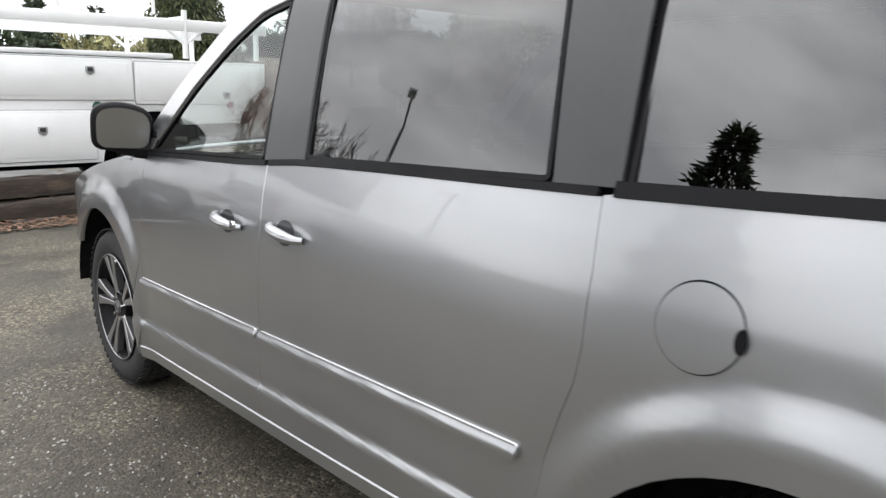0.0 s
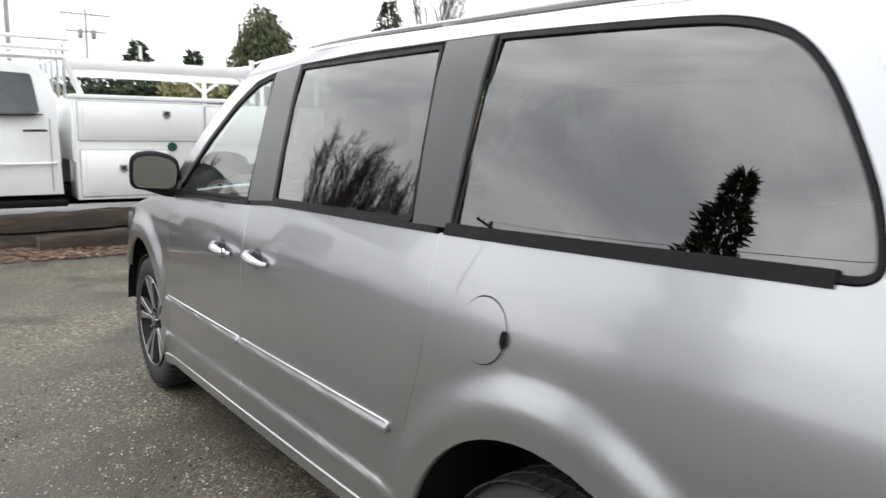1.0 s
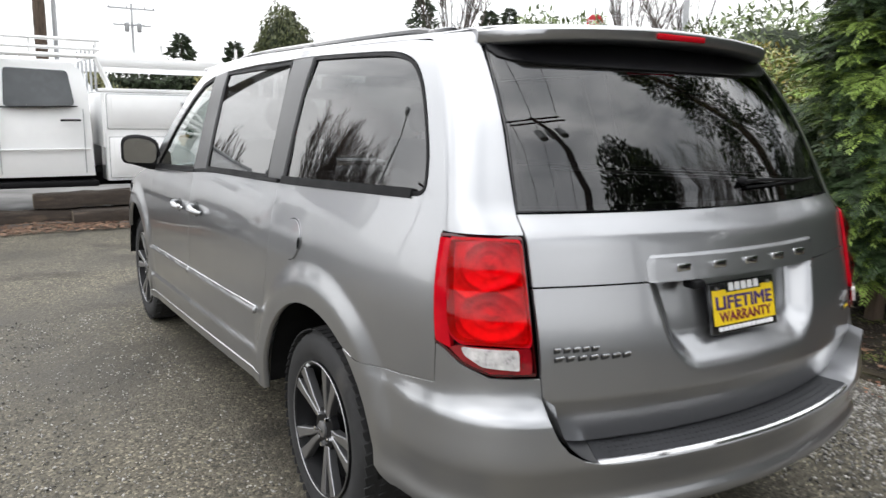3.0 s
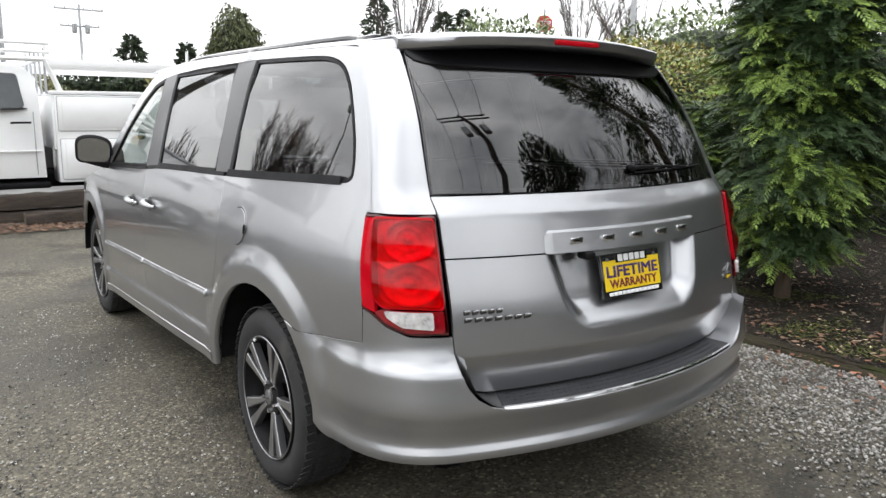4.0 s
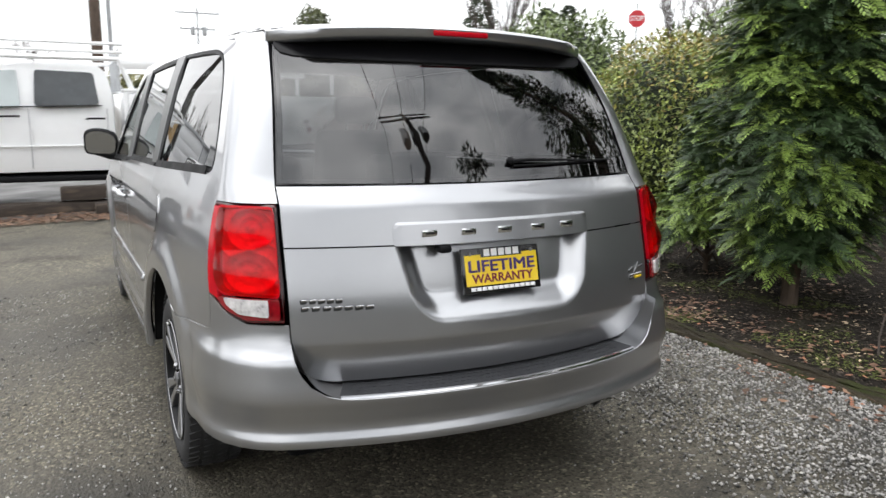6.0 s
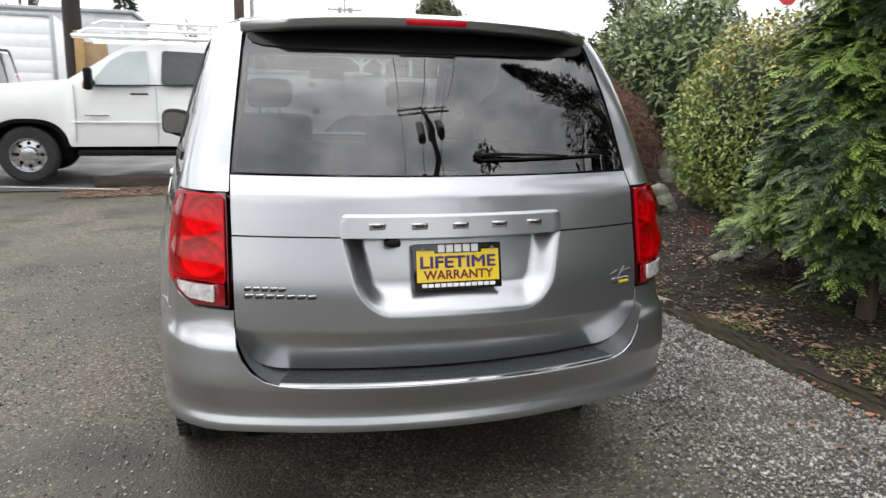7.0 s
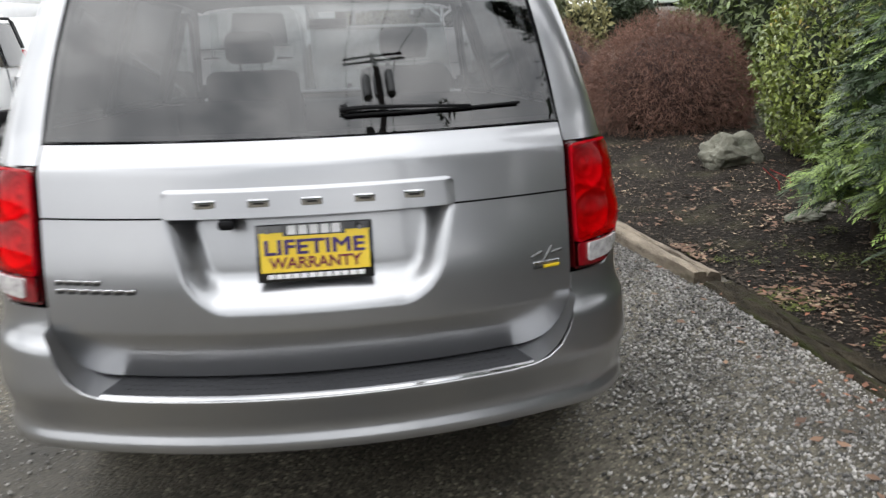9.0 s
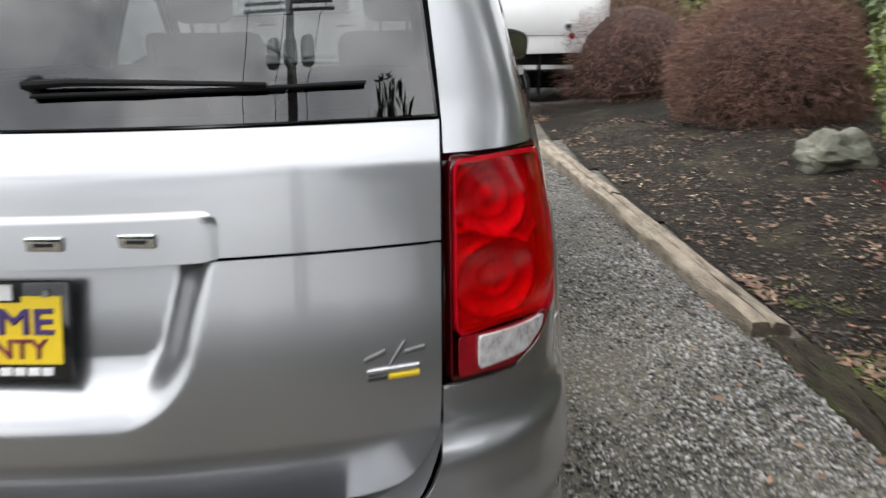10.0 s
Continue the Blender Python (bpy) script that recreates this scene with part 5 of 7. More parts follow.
def timber(a, b, w, h, sunk, material, label, group, seed, roll=0.0):
    """A weathered squared timber with worn corners and splits, lying from a to b."""
    rnd = random.Random(seed)
    a, b = Vector(a), Vector(b)
    d = (b - a)
    n = max(8, int(d.length / 0.05))
    side = Vector((-d.y, d.x, 0)).normalized()
    prof = [(-0.5, 0), (-0.5, 0.82), (-0.42, 0.97), (-0.14, 1.0), (-0.03, 0.985), (-0.02, 0.86), (0.02, 0.86), (0.03, 0.985), (0.2, 1.0), (0.43, 0.96), (0.5, 0.8), (0.5, 0)]
    v, f, m = [], [], len(prof)
    for i in range(n + 1):
        p = a + d * (i / n)
        for u, t in prof:
            j = 0.022 * noise.noise((i * 0.15, u * 3 + seed, t * 3)) + 0.010 * noise.noise((i * 0.6, u * 9 + seed, t * 5)) + rnd.uniform(-0.003, 0.003)
            v.append(p + side * (u * w + j) + Vector((0, 0, t * h - sunk + j + roll * u * w)))
    for i in range(n):
        for k in range(m - 1):
            f.append((i * m + k, i * m + k + 1, (i + 1) * m + k + 1, (i + 1) * m + k))
    f += [tuple(range(m))[::-1], tuple(n * m + k for k in range(m))]
    ob = part("timber", (v, f), material, None, sharp=50)
    for row, way in ((v[:m], -1), (v[-m:], 1)):
        mid = sum(row, Vector()) / m
        ring = [mid + (p - mid) * 0.96 + d.normalized() * way * 0.004 for p in row] + [mid + (p - mid) * 0.93 - d.normalized() * way * 0.02 for p in row]
        end = [tuple(range(m))] + [(k, (k + 1) % m, m + (k + 1) % m, m + k) for k in range(m)]
        part("cut_end", (ring, end), "end_grain", ob, "rough sawn end grain", sharp=30)
    return tagged(ob, label, "timber", group)


def on_ground(x, y, up=0.0):
    return x, y, ground_z(x, y) + up


EDGE = "timbers edging the bed"
timber(on_ground(2.03, 1.86), on_ground(2.13, -0.66), 0.19, 0.16, 0.140, "wood_moss", "mossy weathered timber edging the bed, half sunk", EDGE, 3)
timber(on_ground(2.13, -0.70), on_ground(2.25, -3.2), 0.19, 0.16, 0.140, "wood_moss", "weathered timber edging the bed, half sunk", EDGE, 5)
timber(on_ground(1.985, 1.90), on_ground(1.78, 4.20), 0.185, 0.17, 0.108, "wood_tie", "split grey timber edging the bed with a cut end", EDGE, 7, 0.12)
timber(on_ground(1.775, 4.24), on_ground(1.54, 6.7), 0.185, 0.17, 0.108, "wood_tie", "grey timber edging the bed", EDGE, 9)
PILE = "old ties stacked at the end of the lot"
timber(on_ground(-0.90, 8.92), on_ground(1.75, 8.90), 0.22, 0.19, 0.04, "wood_dark", "dark old railway tie lying on the gravel", PILE, 11)
timber(on_ground(-2.45, 9.22), on_ground(0.05, 9.16), 0.22, 0.20, 0.03, "wood_dark", "dark old railway tie lying on the gravel", PILE, 13)
timber(on_ground(0.10, 9.16), on_ground(2.70, 9.14), 0.22, 0.20, 0.03, "wood_dark", "dark old railway tie lying on the gravel", PILE, 15)
timber(on_ground(-1.30, 9.19, 0.17), on_ground(1.4, 9.15, 0.17), 0.21, 0.18, 0.0, "wood_dark", "dark old railway tie stacked on another", PILE, 17)

# ---- rock, twigs, litter ----


def boulder(name, at, size, seed, label):
    bm = bmesh.new()
    bmesh.ops.create_icosphere(bm, subdivisions=4, radius=1)
    rnd = random.Random(seed)
    cuts = [(Vector((rnd.uniform(-1, 1), rnd.uniform(-1, 1), rnd.uniform(-0.3, 1))).normalized(), rnd.uniform(0.70, 0.95)) for _ in range(16)]
    for v in bm.verts:
        p = v.co.copy()
        for nrm, dist in cuts:
            k = p.dot(nrm) - dist
            if k > 0:
                p -= nrm * k
        p += p.normalized() * (0.26 * noise.noise(p * 1.7 + Vector((seed, 0, 0))) + 0.09 * noise.noise(Vector((p.x * 2.5, p.y * 2.5, p.z * 7 + p.x * 2)) + Vector((0, seed, 0))) + 0.05 * noise.noise(p * 12))
        v.co = Vector((p.x * size[0], p.y * size[1], p.z * size[2]))
    ob = part(name, bm, "rock", None, sharp=14)
    ob.location = at
    return tagged(ob, label, "rock", "rocks in the bed")


boulder("rock", (3.37, 4.42, bed_z(3.37, 4.42) + 0.08), (0.26, 0.23, 0.205), 21, "pale lichened boulder lying in the bed")
boulder("rock", (4.78, 6.30, bed_z(4.78, 6.30) + 0.05), (0.26, 0.2, 0.34), 6, "grey upright boulder beside the brown shrub")
boulder("rock", (2.98, 2.60, bed_z(2.98, 2.60) + 0.02), (0.14, 0.08, 0.05), 8, "small flat grey rock on the soil")
boulder("rock", (3.22, 2.72, bed_z(3.22, 2.72) + 0.015), (0.11, 0.07, 0.04), 12, "small flat grey rock on the soil")


def twig(pts, r, material, label):
    ob = part("twig", tube(pts, r, 6), material, None)
    return tagged(ob, label, "twig", "twigs sticking out of the bed")


for k, (x, y) in enumerate(((3.22, 3.38), (3.26, 3.30))):
    z = bed_z(x, y)
    twig([(x + 0.04, y, z - 0.02), (x + 0.02, y, z + 0.07 + 0.03 * k), (x - 0.09 - 0.03 * k, y + 0.04, z + 0.17)], [0.007, 0.006, 0.004], "red_twig", "thin red twig standing in the soil")
twig([(2.55, 0.35, bed_z(2.55, 0.35) - 0.02), (2.55, 0.36, bed_z(2.55, 0.35) + 0.10), (2.58, 0.36, bed_z(2.55, 0.35) + 0.22)], [0.008, 0.006, 0.004], "bare", "thin brown stick standing in the soil")


def flakes(n, region, lo, hi, zf, lift, edge_bias=0.0, curl=0.5, heap=0.0):
    """Leaves or chips lying flat, each a bent lozenge."""
    x0, x1, y0, y1 = region
    m = n * (4 if heap else 1)
    y = rng.uniform(y0, y1, m)
    x = np.array([bed_edge(b) for b in y]) + 0.02 + (x1 - x0) * rng.random(m) ** (1 + edge_bias) if edge_bias >= 0 else rng.uniform(x0, x1, m)
    if heap:
        drift = np.array([noise.noise((a * 2.3, b * 2.3, heap)) + 0.5 * noise.noise((a * 7, b * 7, heap)) for a, b in zip(x, y)]) + rng.normal(0, 0.12, m)
        keep = np.argsort(-drift)[:n]
        x, y = x[keep], y[keep]
    r = rng.uniform(lo, hi, n)
    z = np.array([zf(a, b) for a, b in zip(x, y)]) + lift
    a = rng.uniform(0, 6.28, n)
    c, s = np.cos(a), np.sin(a)
    w = rng.uniform(0.3, 0.6, n)
    tilt = rng.uniform(-curl, curl, (n, 4)) * 0.5 + 0.1
    lx = np.stack([-r, 0 * r, r, 0 * r], 1)
    ly = np.stack([0 * r, -r * w, 0 * r, r * w], 1)
    v = np.stack([lx * c[:, None] - ly * s[:, None] + x[:, None], lx * s[:, None] + ly * c[:, None] + y[:, None], z[:, None] + np.abs(tilt) * r[:, None]], -1)
    k = 4 * np.arange(n)[:, None]
    return v.reshape(-1, 3), np.concatenate([k + np.array([0, 1, 2]), k + np.array([0, 2, 3])])


chips = stacked([flakes(30000, (0, 2.9, -1.0, 7.5), 0.003, 0.012, bed_z, 0.003, 0.0, 0.9), flakes(9000, (0, 2.9, -1.0, 7.5), 0.006, 0.022, bed_z, 0.003, 0.3, 1.0)])
tagged(fast("bark_mulch", *chips, "chips"), "dark bark chips covering the bed", "bark mulch", kind="stuff")
lit = stacked([flakes(1500, (0, 1.9, -1.5, 3.2), 0.007, 0.03, bed_z, 0.012, 0.6, 0.9, 3.0), flakes(600, (0, 2.4, 3.2, 7.5), 0.010, 0.035, bed_z, 0.01, 0.0, 0.9, 3.0),
               flakes(2200, (-2.6, 1.9, 8.25, 8.85), 0.015, 0.045, ground_z, 0.014, -1), flakes(900, (-2.8, -0.6, 8.3, 9.1), 0.015, 0.04, ground_z, 0.02, -1), flakes(90, (1.6, 2.02, -1.0, 4.0), 0.012, 0.03, ground_z, 0.012, -1)])
pale = stacked([flakes(1500, (0, 2.4, -1.0, 6.0), 0.005, 0.020, bed_z, 0.012, 0.4, 0.9, 5.0)])
tagged(fast("dry_leaves", *pale, "pale_litter"), "pale dry leaves scattered over the soil", "leaves", kind="stuff")
tagged(fast("fallen_leaves", *lit, "leaf_litter"), "brown fallen leaves on the soil and gravel", "leaves", kind="stuff")
moss = stacked([flakes(5200, (0, 0.95, -1.5, 2.4), 0.005, 0.014, bed_z, 0.010, 0.2, 0.7, 9.0)])
rust = stacked([flakes(130, (1.80, 2.04, -1.3, 0.7), 0.010, 0.026, ground_z, 0.014, -1), flakes(90, (0, 0.5, -1.3, 2.0), 0.010, 0.026, bed_z, 0.02)])
tagged(fast("rusty_leaves", *rust, "red_leaf"), "rust-red fallen leaves along the timber edge", "leaves", kind="stuff")
tagged(fast("moss_patch", *moss, "moss"), "green moss along the timber edge", "moss", kind="stuff")

# ---- plants ----


def foliage(name, at, direc, length, width, material, parent, fold=0.25, face=None):
    """Leaves as folded lozenges: at, direc (n x 3), length and width (n)."""
    n = len(at)
    d = direc / np.linalg.norm(direc, axis=1)[:, None]
    ref = rng.normal(size=(n, 3)) if face is None else face
    s = np.cross(d, ref)
    s /= np.linalg.norm(s, axis=1)[:, None] + 1e-9
    u = np.cross(s, d)
    L, Wd = length[:, None], width[:, None]
    mid = at + d * L * 0.45 + u * Wd * fold
    v = np.stack([at, mid + s * Wd * 0.5, at + d * L, mid - s * Wd * 0.5], 1)
    k = 4 * np.arange(n)[:, None]
    t = np.concatenate([k + np.array([0, 1, 2]), k + np.array([0, 2, 3])])
    return fast(name, v.reshape(-1, 3), t, material, parent)


def sphere_dirs(n, low=-0.5):
    z = rng.uniform(low, 1, n)
    a = rng.uniform(0, 6.283, n)
    r = np.sqrt(1 - z * z)
    return np.stack([r * np.cos(a), r * np.sin(a), z], 1)


def lumpy(d, seed, amp):
    return np.array([1 + amp * noise.noise(Vector(p) * 2.1 + Vector((seed, 0, 0))) + amp * 0.5 * noise.noise(Vector(p) * 5.3 + Vector((0, seed, 0))) for p in d])


def shrub(name, at, rad, n, leaf, material, label, category, seed, lumps=0.16, low=-0.75, aspect=0.45, group="", young=0.0):
    """A rounded evergreen shrub: short stems, a solid core coloured dark for inner shade, and a skin of leaves of
    uneven depth.
    """
    ob = thing(name, label, category, at, 0, group)
    d = sphere_dirs(n, low)
    k = lumpy(d, seed, lumps) * (1 - 0.30 * rng.random(n) ** 2.2)
    p = d * k[:, None] * np.array(rad) + np.array((0, 0, rad[2] * -low * 0.98))
    direc = d * 0.15 + rng.normal(scale=0.6, size=(n, 3)) + np.array((0, 0, -0.12))
    face = d * 0.8 + np.array((0, 0, 0.7)) + rng.normal(scale=0.45, size=(n, 3))
    ln, wd = leaf * rng.uniform(0.6, 1.25, n), leaf * aspect * rng.uniform(0.7, 1.2, n)
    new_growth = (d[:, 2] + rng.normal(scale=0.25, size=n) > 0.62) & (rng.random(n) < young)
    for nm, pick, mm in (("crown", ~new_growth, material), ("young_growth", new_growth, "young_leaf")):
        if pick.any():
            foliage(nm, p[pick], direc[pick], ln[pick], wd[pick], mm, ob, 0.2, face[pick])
    # solid core under the leaf skin, coloured dark as the shade inside
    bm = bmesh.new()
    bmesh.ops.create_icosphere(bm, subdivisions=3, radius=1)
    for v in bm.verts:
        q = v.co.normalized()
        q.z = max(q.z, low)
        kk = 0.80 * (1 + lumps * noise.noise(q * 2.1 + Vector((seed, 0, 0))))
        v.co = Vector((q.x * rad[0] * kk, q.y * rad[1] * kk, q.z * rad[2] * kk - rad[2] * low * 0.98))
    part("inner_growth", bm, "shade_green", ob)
    for i in range(5):
        a = 1.26 * i
        part("stem", tube([(0.1 * math.cos(a), 0.1 * math.sin(a), -0.15), (0.3 * math.cos(a), 0.3 * math.sin(a), 0.5 * rad[2])], [0.03, 0.015], 6), "bark", ob)
    return ob


# near-black green: the shade inside crowns is put into this colour
M["shade_green"] = mat("green_core_shade", (0.020, 0.030, 0.012), 0.9, var=0.4, scale=7, fine=40, bump=0.03, bump_scale=14)
# dark brown core colour that holds the shade between the twigs
M["shade_brown"] = mat("brown_core_shade", (0.045, 0.022, 0.017), 0.9, var=0.4, scale=7, fine=40, bump=0.03, bump_scale=14)


def bed_at(x, y, up=0.0):
    return x, y, bed_z(x, y) + up


def cedar(name, at, height, radius, n, label, seed, category="conifer", power=0.42, foot=0.06, tips=1.0):
    """A columnar conifer: branches that carry flat fan-shaped sprays, light at their tips, round a solid core coloured
    as inner shade.
    """
    ob = thing(name, label, category, at)
    part("trunk", tube([(0, 0, -0.2), (0.02, 0.01, height * 0.4), (0, 0, height * 0.97)], [0.015 + 0.008 * height, 0.008 * height, 0.008], 9), "bark", ob)

    def reach(z, q):
        t = z / height
        k = radius * min(1.0, max(0.0, 1 - t)) ** power * (0.50 + 0.50 * ease((t - foot * 0.5) / 0.16))
        return k * (1 + 0.20 * noise.noise((math.cos(q) * 1.5, math.sin(q) * 1.5, z * 1.3 + seed)) + 0.13 * noise.noise((math.cos(q) * 4, math.sin(q) * 4, z * 4.0 + seed)))
    nb = n // 9
    bough = rng.integers(0, nb, n)
    bh = height * (foot + 0.03 + (0.94 - foot) * rng.random(nb))
    ba = rng.uniform(0, 6.283, nb)
    blen = rng.uniform(0.74, 1.12, nb)
    h = np.clip(bh[bough] + rng.normal(0, 0.045, n), height * foot, height * 0.985)
    a = ba[bough] + rng.normal(0, 0.17, n)
    r = np.array([reach(z, q) for z, q in zip(h, a)]) * blen[bough] * (1 - 0.50 * rng.random(n) ** 1.3)
    out = np.stack([np.cos(a), np.sin(a), np.zeros(n)], 1)
    side = np.stack([-np.sin(a), np.cos(a), np.zeros(n)], 1)
    up = np.array((0, 0, 1.0))
    lift = rng.normal(0.12, 0.14, nb)[bough] + rng.normal(0, 0.05, n)
    bend = rng.normal(0.0, 0.18, n)
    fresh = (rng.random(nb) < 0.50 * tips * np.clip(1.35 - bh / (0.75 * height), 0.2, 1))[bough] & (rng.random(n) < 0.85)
    groups = {"spray": [], "spray_tip": []}
    for j in range(9):
        t = 0.52 + 0.48 * j / 8
        sgn = 0 if j == 8 else (1 if j % 2 else -1)
        at_b = out * (r * t)[:, None] + side * (bend * r * t * t * 0.5)[:, None] + up * (h + lift * r * t - 0.26 * r * t ** 3)[:, None]
        axis = out * (0.45 if sgn else 0.9) + side * (sgn * 0.75 + bend * 0.6)[:, None]
        axis = axis + up * rng.normal(0.05 - 0.28 * t, 0.22, n)[:, None] + rng.normal(scale=0.10, size=(n, 3))
        axis /= np.linalg.norm(axis, axis=1)[:, None]
        flat = np.cross(axis, up + out * 0.55 + rng.normal(scale=0.22, size=(n, 3)))
        flat /= np.linalg.norm(flat, axis=1)[:, None]
        ln = rng.uniform(0.085, 0.155, n) * (1.15 if j == 8 else 1.0)
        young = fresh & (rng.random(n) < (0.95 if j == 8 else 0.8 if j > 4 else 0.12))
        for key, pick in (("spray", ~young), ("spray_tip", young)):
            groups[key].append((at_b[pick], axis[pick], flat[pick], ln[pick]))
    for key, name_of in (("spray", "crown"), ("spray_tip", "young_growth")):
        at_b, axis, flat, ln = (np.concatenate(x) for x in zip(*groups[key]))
        pts, dirs, lens, wid, faces = [], [], [], [], []
        nrm = np.cross(flat, axis)
        for i in range(13):
            t = 0.06 + 0.90 * i / 12
            sgn = 1 if i % 2 else -1
            pts.append(at_b + axis * (ln * t)[:, None] - up * (t * t * 0.16 * ln)[:, None])
            dirs.append(axis * 0.85 + flat * sgn * (1.0 - 0.55 * t) - up * (0.05 + 0.22 * t))
            lens.append(ln * (0.46 - 0.22 * t) * rng.uniform(0.75, 1.2, len(ln)))
            wid.append(ln * 0.095)
            faces.append(nrm + rng.normal(scale=0.15, size=nrm.shape))
        foliage(name_of, np.concatenate(pts), np.concatenate(dirs), np.concatenate(lens), np.concatenate(wid), key, ob, 0.08, np.concatenate(faces))
    # closed dark core: the shade deep between the boughs, given as colour
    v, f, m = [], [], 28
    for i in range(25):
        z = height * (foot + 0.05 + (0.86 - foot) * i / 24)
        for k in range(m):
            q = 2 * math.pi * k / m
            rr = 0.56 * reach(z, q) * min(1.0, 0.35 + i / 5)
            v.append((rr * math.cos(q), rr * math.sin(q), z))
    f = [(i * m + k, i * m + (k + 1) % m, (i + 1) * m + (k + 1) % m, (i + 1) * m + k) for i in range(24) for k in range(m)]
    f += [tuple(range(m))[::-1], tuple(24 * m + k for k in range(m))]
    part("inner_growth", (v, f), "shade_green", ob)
    for i in range(26):
        z = height * (0.05 + 0.8 * i / 26)
        q = 2.4 * i
        rr = reach(z, q) * 0.75
        part("limb", tube([(0, 0, z), (rr * 0.5 * math.cos(q), rr * 0.5 * math.sin(q), z + 0.06), (rr * math.cos(q), rr * math.sin(q), z - 0.02)], [0.022, 0.014, 0.006], 5), "bark", ob)
    return ob


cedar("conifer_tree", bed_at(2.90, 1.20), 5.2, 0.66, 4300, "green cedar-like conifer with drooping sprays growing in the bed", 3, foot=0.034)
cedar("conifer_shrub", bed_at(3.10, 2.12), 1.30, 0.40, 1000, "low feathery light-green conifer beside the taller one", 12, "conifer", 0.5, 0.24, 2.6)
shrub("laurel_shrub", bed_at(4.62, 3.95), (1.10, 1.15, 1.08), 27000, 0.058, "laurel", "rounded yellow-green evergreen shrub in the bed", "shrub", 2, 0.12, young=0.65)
shrub("broadleaf_shrub", bed_at(5.42, 7.4), (1.25, 1.25, 1.40), 10000, 0.125, "rhodo", "tall broad-leaved evergreen shrub with loose outline", "shrub", 9, 0.22, aspect=0.34)
shrub("broadleaf_shrub", bed_at(7.2, 5.2), (1.6, 1.6, 1.5), 7000, 0.12, "rhodo", "broad-leaved evergreen shrub behind the others", "shrub", 19, 0.2, aspect=0.36)
shrub("evergreen_hedge", bed_at(6.3, 0.3), (1.3, 3.3, 1.5), 32000, 0.075, "far_green", "dark evergreen hedge behind the conifer", "hedge", 29, 0.12)
shrub("evergreen_hedge", bed_at(6.0, -4.5), (1.4, 3.6, 1.6), 7000, 0.11, "far_green", "dark evergreen hedge behind the bed", "hedge", 31, 0.12)


def brown_shrub(at, rad, n, seed, label):
    """A domed heap of fine arching twigs."""
    ob = thing("twiggy_shrub", label, "shrub", at, 0, "brown shrubs")
    d = sphere_dirs(n, -0.45)
    k = lumpy(d, seed, 0.10) * (1 - 0.42 * rng.random(n) ** 1.8)
    p = d * k[:, None] * np.array(rad) + np.array((0, 0, rad[2] * 0.42))
    direc = d * 0.5 + rng.normal(scale=0.5, size=(n, 3)) + np.array((0, 0, -0.25))
    foliage("twig_crown", p, direc, rng.uniform(0.07, 0.17, n), rng.uniform(0.003, 0.0065, n), "twig", ob, 0.0)
    # solid core coloured as the shade inside the dome of twigs
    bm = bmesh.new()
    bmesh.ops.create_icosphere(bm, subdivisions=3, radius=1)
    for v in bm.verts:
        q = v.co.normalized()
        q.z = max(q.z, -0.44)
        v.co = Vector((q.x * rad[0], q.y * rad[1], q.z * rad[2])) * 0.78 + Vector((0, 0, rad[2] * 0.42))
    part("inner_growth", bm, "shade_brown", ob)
    for i in range(40):
        a, b = rng.uniform(0, 6.283), rng.uniform(0.4, 0.95)
        part("stem", tube([(0.1 * math.cos(a), 0.1 * math.sin(a), -0.1), (rad[0] * b * 0.6 * math.cos(a), rad[1] * b * 0.6 * math.sin(a), rad[2] * 0.95), (rad[0] * b * math.cos(a), rad[1] * b * math.sin(a), rad[2] * 0.7)], [0.012, 0.008, 0.003], 5), "twig", ob)
    return ob


brown_shrub(bed_at(3.88, 6.95), (0.99, 1.0, 0.90), 42000, 4, "red-brown twiggy shrub clipped to a dome")
brown_shrub(bed_at(3.05, 9.6), (1.0, 1.0, 0.95), 18000, 8, "red-brown twiggy shrub beside the white truck")

# ---- white work truck ----
M["car_glass"] = mat("vehicle_glass", (0.045, 0.05, 0.053), 0.06, coat=0.5, var=0.25, scale=1.5, fine=9)
# opaque pale pane: daylight seen through the cab is put into its colour
M["cab_glass"] = mat("pale_lit_cab_glass", (0.46, 0.51, 0.51), 0.06, coat=0.6, var=0.10, scale=1.2, fine=6)
M["pale_green"] = mat("pale_green_car_paint", (0.60, 0.68, 0.60), 0.3, coat=0.8, var=0.03)
M["green_cap"] = mat("green_cap", (0.012, 0.07, 0.04), 0.4, var=0.1)
TY, TG, TW = 9.40, 0.016, 2.02


def arc(cx, cz, r, a0, a1, n=12):
    return [(cx + r * math.cos(radians(a0 + (a1 - a0) * i / n)), cz + r * math.sin(radians(a0 + (a1 - a0) * i / n))) for i in range(n + 1)]


